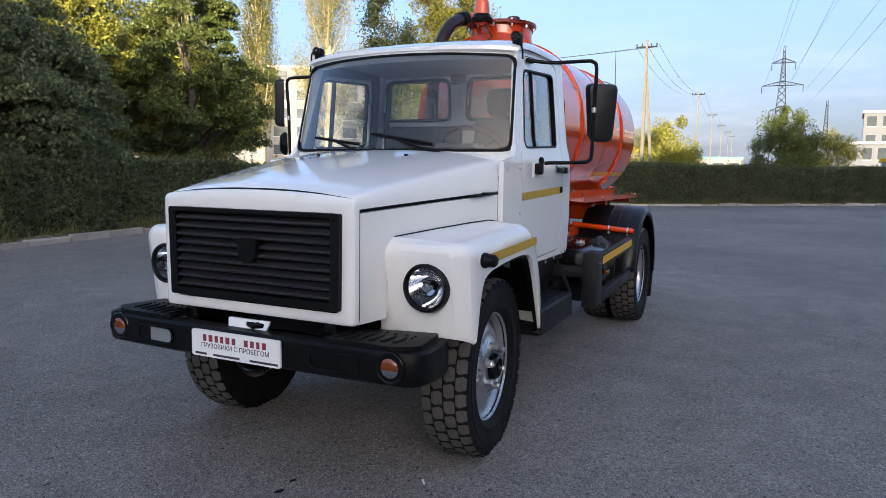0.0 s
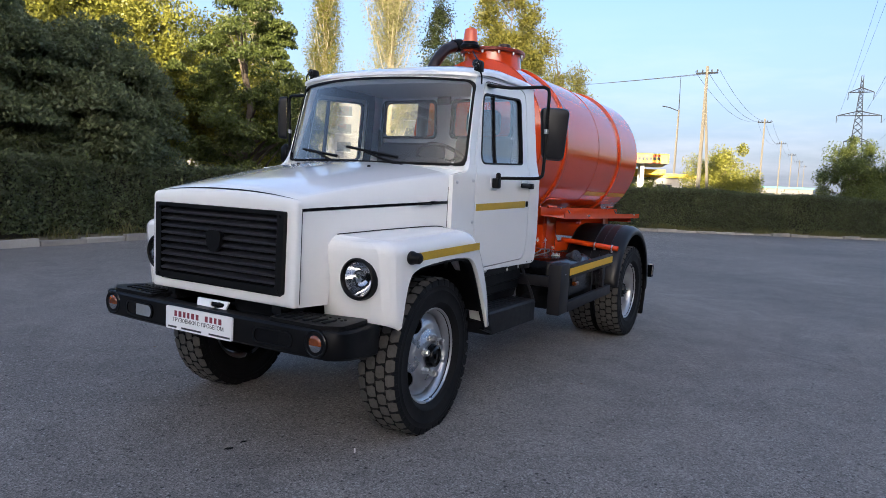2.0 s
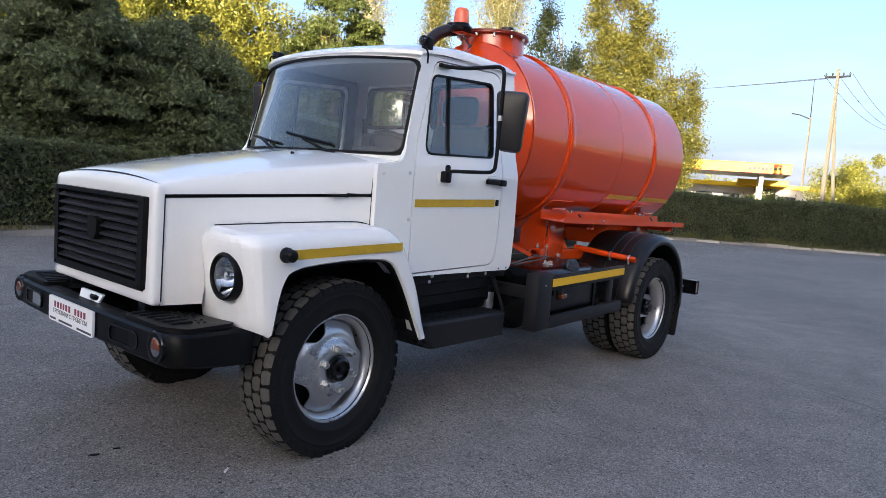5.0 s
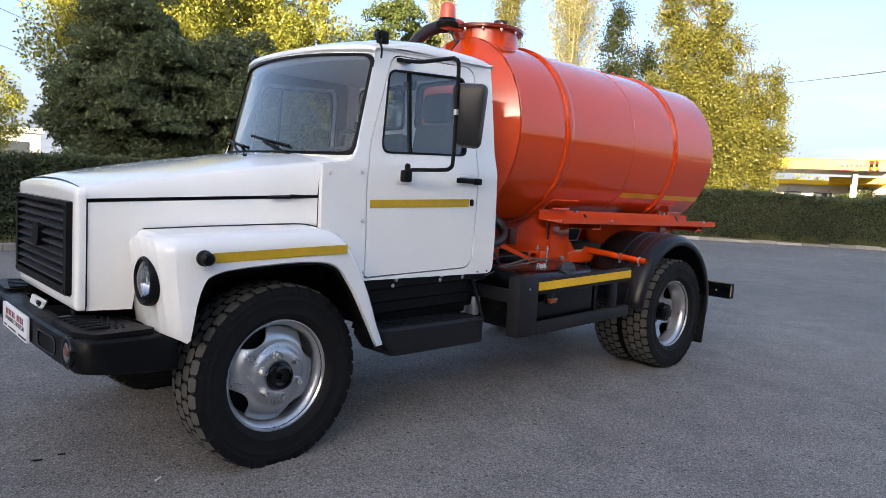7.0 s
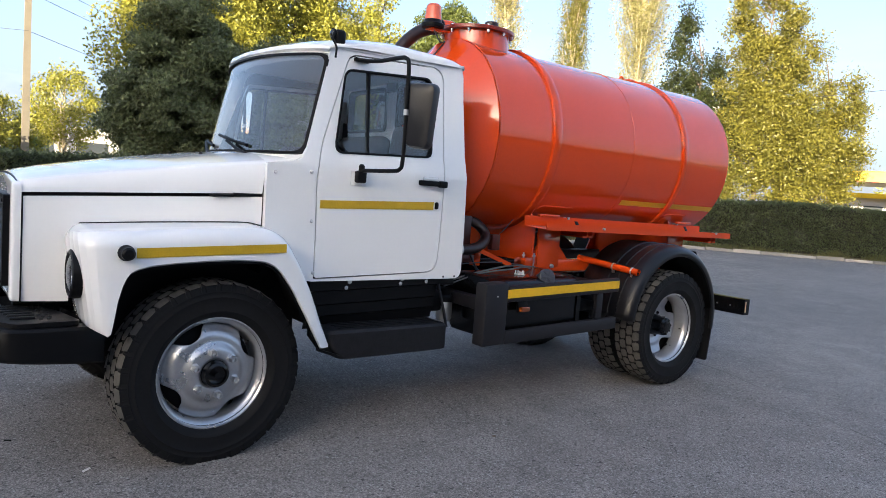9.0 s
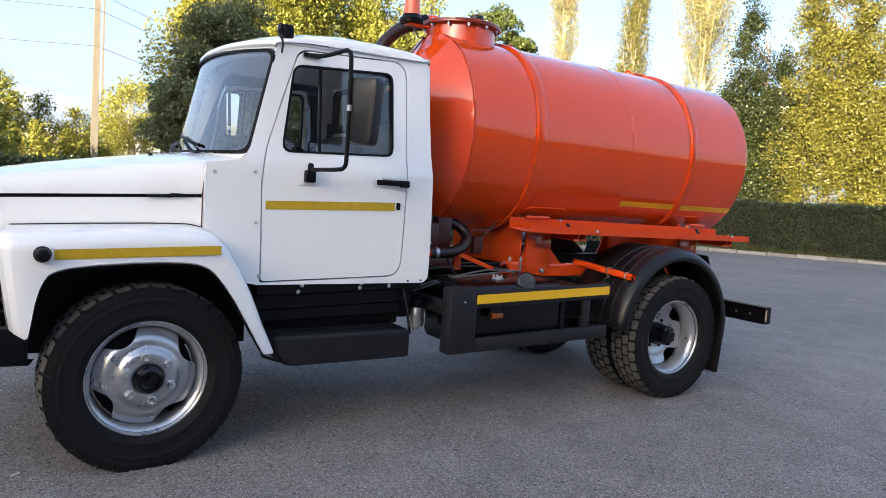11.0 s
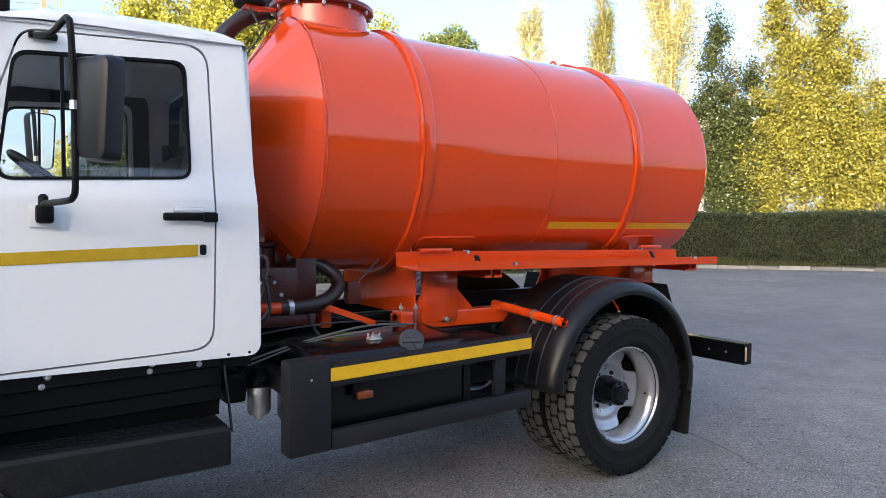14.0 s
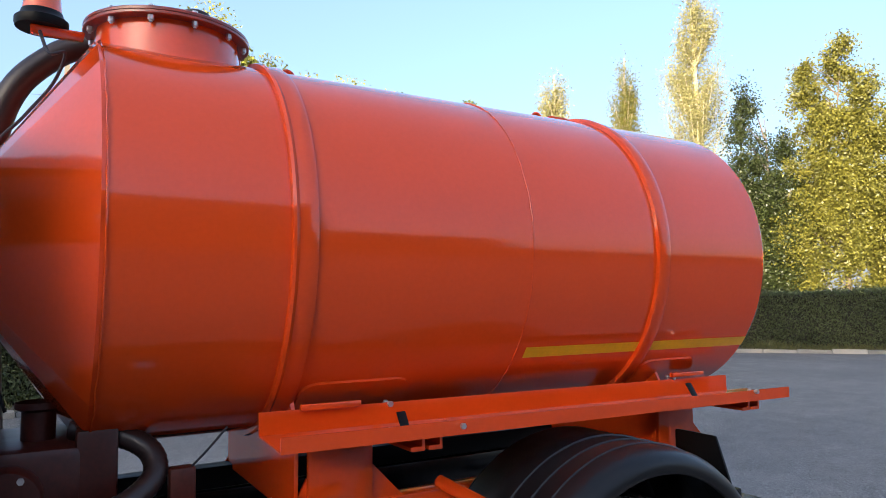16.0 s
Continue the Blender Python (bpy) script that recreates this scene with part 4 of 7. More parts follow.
WINDOW = [(0.647, 1.636), (1.325, 1.666), (1.312, 2.15), (0.708, 2.112)]


def grow(pts, d):
    """An outline moved outwards by d."""
    out = []
    n = len(pts)
    area = sum(pts[i - 1][0] * pts[i][1] - pts[i][0] * pts[i - 1][1] for i in range(n))
    s = 1 if area > 0 else -1
    for i in range(n):
        p, a, b = Vector(pts[i]), Vector(pts[i - 1]), Vector(pts[(i + 1) % n])
        e0, e1 = (p - a).normalized(), (b - p).normalized()
        n0, n1 = Vector((e0.y, -e0.x)) * s, Vector((e1.y, -e1.x)) * s
        m = (n0 + n1).normalized()
        out.append(p + m * d / max(0.3, m.dot(n0)))
    return out


cab = thing("cab", "", "")
cab.parent = truck
for sign in (-1, 1):
    pl = side_place(sign)
    bm = B()
    outer = rounded([(0.243, 1.06), (0.40, 0.93), (0.54, 0.905), (1.615, 0.905), (1.60, 1.60), (1.555, 2.262), (0.612, 2.222), (0.474, 1.63), (0.43, 1.575), (0.243, 1.545)], [0.01, 0.02, 0.01, 0.06, 0.4, 0.02, 0.02, 0.05, 0.05, 0.01])
    hole = rounded(grow(DOOR, 0.0075), DOOR_R)
    sheet(bm, outer, [hole], pl, 0.03, CUTS)
    part("side_panel", bm, M_WHITE, cab, smooth=25)
    # door with its pressed window frame
    bm = B()
    sheet(bm, rounded(DOOR, DOOR_R), [rounded(grow(WINDOW, 0.004), 0.055)], side_place(sign, 0.0), 0.035, CUTS)
    door = part("door", bm, M_WHITE, cab, smooth=25)
    bm = B()
    sheet(bm, rounded(grow(DOOR, 0.03), DOOR_R), [rounded(grow(WINDOW, 0.03), 0.06)], side_place(sign, 0.03), 0.02, CUTS)
    part("door_jamb", bm, M_SEAL, cab)
    bm = B()
    sheet(bm, rounded(grow(WINDOW, 0.005), 0.057), [rounded(grow(WINDOW, -0.007), 0.05)], side_place(sign, -0.004), 0.03, CUTS)
    part("window_seal", bm, M_SEAL, door)
    bm = B()
    sheet(bm, [(0.857, 1.646), (0.870, 1.646), (0.870, 2.12), (0.857, 2.12)], [], side_place(sign, -0.003), 0.03, CUTS)
    part("quarter_bar", bm, M_SEAL, door)
    for nm, poly in (("quarter_pane", [(0.654, 1.641), (0.853, 1.646), (0.853, 2.118), (0.712, 2.108)]), ("door_pane", [(0.877, 1.646), (1.322, 1.668), (1.31, 2.147), (0.877, 2.12)])):
        bm = B()
        sheet(bm, poly, [], side_place(sign, 0.014 if nm == "door_pane" else 0.008), 0.004, CUTS)
        part(nm, bm, M_SIDEGLASS, door, smooth=0).visible_shadow = False
    # inner lining below the window
    bm = B()
    sheet(bm, rounded([(0.6, 0.97), (1.38, 0.985), (1.38, 1.62), (0.6, 1.6)], 0.04), [], side_place(sign, 0.05), 0.01, CUTS)
    part("door_lining", bm, M_TRIM, door)
    y = sign * 0.83
    # handle in its recess
    bm = B()
    box(bm, 1.205, 1.418, y - 0.008, y + 0.022 * sign, 1.49, 1.522, 0.008)
    box(bm, 1.36, 1.42, y, y + 0.03 * sign, 1.484, 1.526, 0.008)
    part("door_handle", bm, M_BLACK, door, "black plastic handle")
    bm = B()
    box(bm, 1.25, 1.37, y - 0.012 * sign, y + 0.0 * sign, 1.523, 1.545, 0.008)
    part("handle_recess", bm, M_WHITE, door)
    bm = B()
    box(bm, 1.352, 1.378, y - 0.01 * sign, y + 0.006 * sign, 1.348, 1.392, 0.007)
    part("lock", bm, M_BLACK, door)
    bm = B()
    sheet(bm, [(0.562, 1.318), (1.345, 1.343), (1.345, 1.392), (0.562, 1.364)], [], side_place(sign, -0.003), 0.004, CUTS)
    part("reflective_strip", bm, M_GOLD, door, "gold reflective tape")
    # small bolts on the cowl
    for bx, bz in ((0.29, 1.50), (0.50, 1.515), (0.515, 1.245), (0.545, 0.955)):
        bm = B()
        lathe(bm, [(0.0001, 0.012), (0.006, 0.011), (0.010, 0.006), (0.011, 0)] if sign > 0 else [(0.0001, -0.012), (0.006, -0.011), (0.010, -0.006), (0.011, 0)], (bx, sign * (skin(bz) + 0.0005), bz), "y", 10)
        part("cowl_bolt", bm, M_STEEL, cab)
    for bx, bz in ((1.473, 0.918), (1.563, 0.92)):
        bm = B()
        lathe(bm, [(0.0001, 0.002 * sign), (0.006, 0.0018 * sign), (0.007, 0)], (bx, sign * (skin(bz) + 0.0005), bz), "y", 10)
        part("sill_hole", bm, M_SEAL, cab)
    # rain gutter
    bm = B()
    tube(bm, [(x, sign * (skin(2.24) + 0.004), 2.222 + 0.042 * (x - 0.64) / 0.92) for x in (0.64, 0.9, 1.2, 1.56)], 0.008, 6)
    part("gutter", bm, M_WHITE, cab)

# roof: soft dome over the cab
rows = []
for x, base, top, half in ((0.64, 2.166, 2.205, 0.715), (0.612, 2.182, 2.234, 0.728), (0.592, 2.197, 2.258, 0.752), (0.598, 2.211, 2.281, 0.763), (0.655, 2.225, 2.312, 0.765), (0.8, 2.238, 2.358, 0.764), (1.0, 2.243, 2.390, 0.764), (1.25, 2.246, 2.388, 0.764), (1.40, 2.25, 2.38, 0.764), (1.48, 2.252, 2.37, 0.761), (1.535, 2.254, 2.345, 0.755), (1.57, 2.255, 2.31, 0.745), (1.585, 2.255, 2.285, 0.73)):
    row = []
    for k in range(25):
        a = math.pi * k / 24
        c, s = math.cos(a), math.sin(a)
        bow = 0.0 if x > 1.4 else 0.182 * (1 - abs(c)) * max(0.0, min(1.0, (1.0 - x) / 0.4))
        row.append((x - bow, half * math.copysign(abs(c) ** 0.46, c), base + (top - 0.042 - base) * s ** 0.62))
    rows.append(row)
bm = B()
loft(bm, rows)
part("roof", bm, M_WHITE, cab, smooth=50)
bm = B()
box(bm, 0.62, 1.57, -0.73, 0.73, 2.225, 2.235)
part("headliner", bm, M_INNER, cab)

# back wall with two windows
bm = B()
back = rounded([(-0.775, 0.92), (0.775, 0.92), (0.775, 1.6), (0.715, 2.26), (-0.715, 2.26), (-0.775, 1.6)], [0.08, 0.08, 0.1, 0.06, 0.06, 0.1])
holes = [rounded([(c - 0.285, 1.885), (c + 0.285, 1.885), (c + 0.275, 2.195), (c - 0.275, 2.195)], 0.05) for c in (-0.29, 0.425)]
sheet(bm, back, holes, lambda u, v, w: Vector((1.585 - w + 0.02 * min(1, (2.3 - v)), u, v)), 0.03)
part("back_wall", bm, M_INNER, cab)
for c in (-0.29, 0.425):
    bm = B()
    sheet(bm, rounded([(c - 0.295, 1.875), (c + 0.295, 1.875), (c + 0.285, 2.205), (c - 0.285, 2.205)], 0.055), [rounded([(c - 0.272, 1.898), (c + 0.272, 1.898), (c + 0.262, 2.182), (c - 0.262, 2.182)], 0.045)], lambda u, v, w: Vector((1.60 - w, u, v)), 0.05)
    part("back_window_seal", bm, M_SEAL, cab)
    bm = B()
    box(bm, 1.578, 1.582, c - 0.28, c + 0.28, 1.89, 2.19)
    part("back_pane", bm, M_SIDEGLASS, cab, smooth=0).visible_shadow = False

# windscreen: bowed in plan, leaning back
def screen(s, v, out=0.0):
    """s from -1 to 1 across, v from 0 to 1 up."""
    half = 0.775 - 0.03 * v
    x = (0.478 + 0.13 * v) - 0.19 * (1 - abs(s) ** 2.2) - out
    z = 1.618 + 0.558 * v + 0.016 * (1 - s * s) * v - 0.004 * (1 - s * s) * (1 - v)
    return Vector((x, s * half, z))


def screen_ring(m):
    """Outline of the windscreen, drawn in by m."""
    pts = rounded([(-1 + m, m * 1.25), (1 - m, m * 1.25), (1 - m, 1 - m * 1.25), (-1 + m, 1 - m * 1.25)], 0.10, 6)
    full = []
    for i in range(len(pts)):
        a, b = pts[i], pts[(i + 1) % len(pts)]
        k = max(1, int((b - a).length / 0.08))
        full += [a + (b - a) * j / k for j in range(k)]
    return full


bm = B()
loft(bm, [[screen(-1 + 2 * k / 24, v / 8) for k in range(25)] for v in range(9)])
part("windscreen", bm, M_GLASS, cab, smooth=60).visible_shadow = False
rings = []
base_ring = screen_ring(0.0)
for m, o in ((-0.014, 0.004), (-0.014, 0.013), (0.010, 0.015), (0.010, -0.008)):
    ring = []
    for p in base_ring:
        c = Vector((0, 0.5))
        d = Vector((p.x - c.x, (p.y - c.y)))
        q = Vector((c.x + d.x * (1 - m * 1.0), c.y + d.y * (1 - m * 2.0)))
        ring.append(screen(max(-1.008, min(1.008, q.x)), q.y, o))
    rings.append(ring)
bm = B()
loft(bm, rings + [rings[0]], closed=True)
part("windscreen_seal", bm, M_SEAL, cab, "black rubber seal", smooth=40)
# white surround of the windscreen: scuttle and pillars
bm = B()
rings = []
for m, o in ((-0.03, 0.002), (-0.10, -0.012), (-0.13, -0.05), (-0.09, -0.09)):
    ring = []
    for p in base_ring:
        d = Vector((p.x, p.y - 0.5))
        q = Vector((d.x * (1 - m * 1.0), 0.5 + d.y * (1 - m * (1.5 if d.y < 0 else 1.25))))
        ring.append(screen(max(-1.0, min(1.0, q.x)), q.y, o))
    rings.append(ring)
loft(bm, rings, closed=True)
part("windscreen_surround", bm, M_WHITE, cab, smooth=40)

# scuttle between bonnet and windscreen
bm = B()
loft(bm, [[Vector((screen(-1 + 2 * k / 16, 0).x + 0.03 - 0.06 * j * (1 if j < 2 else 1.4), (-1 + 2 * k / 16) * (0.80 - 0.0 * j), 1.612 + 0.0 * j - 0.012 * j * j - 0.04 * abs(-1 + 2 * k / 16) ** 3)) for k in range(17)] for j in range(4)])
part("scuttle", bm, M_WHITE, cab, smooth=50)
bm = B()
box(bm, 0.50, 1.58, -0.78, 0.78, 0.93, 0.96)
part("cab_floor", bm, M_TRIM, cab)
bm = B()
box(bm, 0.25, 0.30, -0.78, 0.78, 0.95, 1.44)
part("firewall", bm, M_BLACK, cab)

# ---- bonnet, nose and grille
def hood_pt(u, s):
    """u from 0 (front) to 1 (back), s from -1 to 1 across."""
    x = -0.842 + 1.077 * u + 0.10 * u * u * (1 - s * s)
    half = 0.562 + 0.228 * u ** 1.1
    edge, mid = 1.368 + 0.182 * u ** 0.9, 1.402 + 0.218 * u ** 0.85
    a = abs(s)
    if a < 0.86:
        z = mid - (mid - edge) * (a / 0.86) ** 2.4
        y = a / 0.86 * (half - 0.035)
    else:
        t = (a - 0.86) / 0.14
        z = edge - (edge - (1.315 + 0.065 * u)) * t ** 1.6
        y = half - 0.035 + 0.035 * math.sin(t * math.pi / 2)
    return Vector((x, math.copysign(y, s), z))


S_ACROSS = [-1, -0.975, -0.95, -0.925, -0.9, -0.88, -0.86, -0.8, -0.6, -0.4, -0.2, 0, 0.2, 0.4, 0.6, 0.8, 0.86, 0.88, 0.9, 0.925, 0.95, 0.975, 1]
bm = B()
rows = [[hood_pt(0, s) + Vector((0.004, 0, -0.010)) for s in S_ACROSS], [hood_pt(0, s) + Vector((-0.002, 0, -0.006)) for s in S_ACROSS]]
rows += [[hood_pt(u / 14 if u else 0.008, s) for s in S_ACROSS] for u in range(15)]
loft(bm, rows)
part("bonnet", bm, M_WHITE, truck, smooth=45)
for sign in (-1, 1):
    bm = B()
    rows = []
    for u in [0.0, 0.06, 0.12, 0.18, 0.216, 0.222, 0.26] + [k / 12 for k in range(4, 13)]:
        x = -0.826 + 1.063 * u
        h = 0.562 + 0.228 * u ** 1.1
        top = 1.303 + 0.065 * u
        lo = 0.80 if x < -0.61 else 1.13
        rows.append([(x, sign * (h - 0.025), top - 0.004), (x, sign * h, top - 0.006)] + [(x, sign * h, max(z, lo)) for z in (top - 0.14, 0.95)] + [(x, sign * (h - 0.01), lo)])
    loft(bm, rows)
    part("bonnet_side", bm, M_WHITE, truck, smooth=50)
    bm = B()
    box(bm, -0.845, -0.815, sign * 0.546 - 0.006, sign * 0.546 + 0.006, 0.80, 1.31)
    tube(bm, [(-0.830, sign * 0.5635, 0.82), (-0.830, sign * 0.5645, 1.30)], 0.0036, 6)
    part("nose_gap", bm, M_SEAL, truck)
    bm = B()
    loft(bm, [[(-0.84 + 1.08 * u / 8, sign * (0.542 + 0.228 * (u / 8) ** 1.1), z + 0.065 * u / 8) for z in (1.28, 1.335)] for u in range(9)])
    part("bonnet_gap", bm, M_SEAL, truck)
    bm = B()
    box(bm, -0.02, 0.09, sign * 0.742 - 0.03, sign * 0.742 + 0.03, 1.352, 1.364, 0.004)
    part("bonnet_latch", bm, M_BLACK, truck)
    bm = B()
    box(bm, 0.09, 0.235, sign * 0.765 - 0.022, sign * 0.765 + 0.022, 1.362, 1.376, 0.003, turn=None)
    part("bonnet_vent", bm, M_BLACK, truck)

bm = B()
outline = rounded([(-0.566, 0.80), (0.566, 0.80), (0.568, 1.345), (-0.568, 1.345)], [0.022, 0.022, 0.035, 0.035])
hole = rounded([(-0.485, 0.875), (0.485, 0.875), (0.49, 1.285), (-0.49, 1.285)], 0.01)
rings = []
cx = Vector((0, 1.07))
dense = []
for i in range(len(outline)):
    a, b = outline[i], outline[(i + 1) % len(outline)]
    k = max(1, int((b - a).length / 0.1))
    dense += [a + (b - a) * j / k for j in range(k)]
crown = lambda p, k: p.y - 0.032 + (0.044 + (0.034 * (1 - abs(p.x / 0.583) ** 2.4)) * k if p.y > 1.2 else 0.032)
for inset, x in ((0.0, -0.834), (0.0, -0.856), (0.004, -0.866), (0.012, -0.871), (0.045, -0.873), (0.085, -0.873)):
    rings.append([(x, p.x * (1 - inset / 0.583), 1.07 + (crown(p, max(0.0, 1 - inset / 0.075)) - 1.07) * (1 - inset / 0.42)) for p in dense])
loft(bm, rings, closed=True)
part("nose_panel", bm, M_WHITE, truck, smooth=45)

bm = B()
tube(bm, [hood_pt(0.0, t) + Vector((-0.008, 0, -0.008)) for t in S_ACROSS], 0.005, 6)
part("bonnet_front_gap", bm, M_SEAL, truck)
grille = part("grille", (lambda bm: (sheet(bm, rounded([(-0.50, 0.866), (0.50, 0.866), (0.505, 1.298), (-0.505, 1.298)], 0.012), [rounded([(-0.455, 0.902), (0.455, 0.902), (0.460, 1.279), (-0.460, 1.279)], 0.015)], lambda u, v, w: Vector((-0.900 + w, u, v)), 0.045), bm)[1])(B()), M_BLACK, truck, "matt black plastic grille")
for k in range(9):
    bm = B()
    z = 0.914 + k * 0.0408
    sheet(bm, [(-0.896, z + 0.004), (-0.890, z), (-0.862, z + 0.016), (-0.862, z + 0.028), (-0.890, z + 0.014), (-0.896, z + 0.012)], [], lambda u, v, w: Vector((u, w - 0.46, v)), 0.92)
    part("slat", bm, M_GRILLE, grille, smooth=20)
bm = B()
box(bm, -0.856, -0.852, -0.48, 0.48, 0.88, 1.29)
part("grille_back", bm, M_SEAL, grille)
bm = B()
shield = rounded([(-0.058, 1.15), (-0.05, 1.085), (-0.022, 1.05), (0.022, 1.05), (0.05, 1.085), (0.058, 1.15), (0.03, 1.168), (-0.03, 1.168)], 0.008)
sheet(bm, shield, [], lambda u, v, w: Vector((-0.914 + w, u, v)), 0.03)
part("badge", bm, M_BLACK, grille, "plain black shield badge")
for y, z in ((0.475, 1.27), (-0.475, 1.27), (0.475, 0.885), (-0.475, 0.885)):
    bm = B()
    lathe(bm, [(0.0001, -0.006), (0.008, -0.005), (0.01, 0)], (-0.9005, y, z), "x", 10)
    part("grille_screw", bm, M_BLACK, grille)

# ---- front wings
def wing(sign):
    plan = [(-0.66, 0.54), (-0.665, 0.66), (-0.667, 0.78), (-0.664, 0.86), (-0.655, 0.925), (-0.632, 0.968), (-0.598, 0.992), (-0.56, 1.0), (-0.50, 1.004), (-0.45, 1.006), (-0.40, 1.007), (-0.33, 1.007), (-0.25, 1.007), (-0.15, 1.006), (0.0, 1.003), (0.12, 1.0), (0.22, 0.997), (0.28, 0.994), (0.34, 0.99), (0.40, 0.986), (0.46, 0.981), (0.50, 0.975), (0.535, 0.966), (0.565, 0.956), (0.598, 0.946)]
    top = lambda x: np.interp(x, [-0.71, -0.6, -0.3, 0.0, 0.15, 0.20, 0.25, 0.29, 0.33, 0.395, 0.465, 0.515, 0.565, 0.598], [1.150, 1.170, 1.189, 1.205, 1.211, 1.207, 1.194, 1.172, 1.135, 1.035, 0.90, 0.785, 0.665, 0.575])
    arch = lambda x: np.interp(x, [-0.71, -0.66, -0.60, -0.565, -0.55, -0.537, -0.516, -0.494, -0.476, -0.45, -0.42, -0.365, -0.25, -0.1, 0.04, 0.14, 0.20, 0.245, 0.28, 0.355, 0.437, 0.50, 0.545, 0.56, 0.6], [0.745, 0.733, 0.717, 0.704, 0.701, 0.715, 0.79, 0.886, 0.950, 0.988, 1.004, 1.02, 1.033, 1.043, 1.047, 1.043, 1.034, 1.012, 0.98, 0.88, 0.742, 0.63, 0.556, 0.552, 0.552])
    fine = []
    for (x0, y0), (x1, y1) in zip(plan, plan[1:]):
        for k in range(3):
            fine.append((x0 + (x1 - x0) * k / 3, y0 + (y1 - y0) * k / 3))
    fine.append(plan[-1])
    rows = []
    for x, y in fine:
        zt, za = float(top(x)), float(arch(x))
        r = min(0.075, 0.45 * (zt - za))
        hood = 0.562 + 0.228 * max(0.0, (min(x, 0.24) + 0.868) / 1.105) ** 1.1 - 0.02
        ix, iy = (min(max(x, -0.60), 0.24) if x < 0.24 else x), min(hood if x < 0.24 else 0.80, y - 0.05)
        if x < -0.6:
            ix = -0.60 + (x + 0.6) * 0.25
        d = Vector((ix - x, iy - y))
        dn = d.normalized() if d.length > 1e-6 else Vector((0, -1))
        row = [(x + dn.x * 0.03, y + dn.y * 0.03, za + 0.004), (x + dn.x * 0.012, y + dn.y * 0.012, za - 0.002), (x, y, za + 0.006)]
        for k in range(1, 4):
            row.append((x, y, za + 0.006 + (zt - r - za - 0.006) * k / 4))
        for k in range(6):
            a = math.pi / 2 * k / 5
            row.append((x + dn.x * r * (1 - math.cos(a)), y + dn.y * r * (1 - math.cos(a)), zt - r + r * math.sin(a)))
        for k in range(1, 4):
            t = k / 3
            row.append((x + dn.x * r + (ix - x - dn.x * r) * t, y + dn.y * r + (iy - y - dn.y * r) * t, zt + 0.012 * t))
        w = max(0.0, min(1.0, (-0.5 - x) / 0.15))
        rows.append([(p[0] + w * 0.065 * max(0.0, 1.13 - p[2]) / 0.42, sign * p[1], p[2]) for p in row])
    bm = B()
    loft(bm, rows)
    # round opening for the headlamp
    off = lambda f: math.hypot(f.calc_center_median().y - sign * 0.80, f.calc_center_median().z - 0.965) if f.calc_center_median().x < -0.5 else 9
    near = [f for f in bm.faces if off(f) < 0.20]
    bmesh.ops.subdivide_edges(bm, edges=list({e for f in near for e in f.edges}), cuts=7, use_grid_fill=True)
    bmesh.ops.delete(bm, geom=[f for f in bm.faces if off(f) < 0.104], context='FACES')
    w = part("front_wing", bm, M_WHITE, truck, smooth=55)
    bm = B()
    seam = []
    for x in [-0.60 + 0.84 * k / 14 for k in range(15)]:
        hood = 0.562 + 0.228 * ((min(x, 0.24) + 0.868) / 1.105) ** 1.1
        seam.append((x, sign * (hood + 0.001), float(top(x)) + 0.012))
    tube(bm, seam, 0.0045, 5)
    part("wing_seam", bm, M_SEAL, truck)
    # dark inner arch
    bm = B()
    arch_rows = []
    for x in [-0.58 + 1.12 * k / 24 for k in range(25)]:
        z = min(1.135, float(top(x)) - 0.07)
        arch_rows.append([(x, sign * 0.60, 0.55), (x, sign * 0.60, z), (x, sign * (0.975 - 0.07 * max(0, x)), z)])
    loft(bm, arch_rows)
    part("wheel_arch", bm, M_BLACK, truck)
    bm = B()
    loft(bm, [[(x, sign * (0.985 - 0.09 * max(0, x - 0.1)), float(arch(x)) + 0.006), (x, sign * (0.985 - 0.09 * max(0, x - 0.1)), float(arch(x)) - 0.014), (x, sign * 0.93, float(arch(x)) - 0.014)] for x in [-0.53 + 1.075 * k / 60 for k in range(61)]])
    part("arch_lip", bm, M_SEAL, truck)
    # reflective strip along the wing
    bm = B()
    loft(bm, [[(x, sign * (1.0105 - 0.003 * t), 1.060 + 0.03 * t), (x, sign * (1.0095 - 0.003 * t), 1.106 + 0.028 * t)] for t in [k / 6 for k in range(7)] for x in [-0.43 + 0.722 * t]])
    part("wing_strip", bm, M_GOLD, truck, "worn gold reflective tape", smooth=60)
    # side repeater
    bm = B()
    lathe(bm, [(0.0001, 0.0), (0.03, 0.0), (0.036, 0.008), (0.036, 0.022), (0.031, 0.03), (0.029, 0.062), (0.02, 0.072), (0.0001, 0.075)] if sign > 0 else [(0.0001, 0.0), (0.03, 0.0), (0.036, -0.008), (0.036, -0.022), (0.031, -0.03), (0.029, -0.062), (0.02, -0.072), (0.0001, -0.075)], (-0.475, sign * 1.0, 1.085), "y", 20)
    part("side_repeater", bm, M_BLACK, truck, "black turn lamp")
    # headlamp
    h = (-0.628, sign * 0.80, 0.965)
    bm = B()
    lathe(bm, [(0.112, 0.06), (0.114, -0.02), (0.109, -0.036), (0.100, -0.041), (0.093, -0.034), (0.091, 0.0)], h, "x", 36)
    lamp = part("headlamp", bm, M_BLACK, truck, "round headlamp with a black ring", smooth=40)
    bm = B()
    lathe(bm, [(0.094, -0.02), (0.084, 0.006), (0.066, 0.036), (0.044, 0.055), (0.022, 0.064)], h, "x", 32)
    part("reflector", bm, M_REFLECTOR, lamp, smooth=60)
    bm = B()
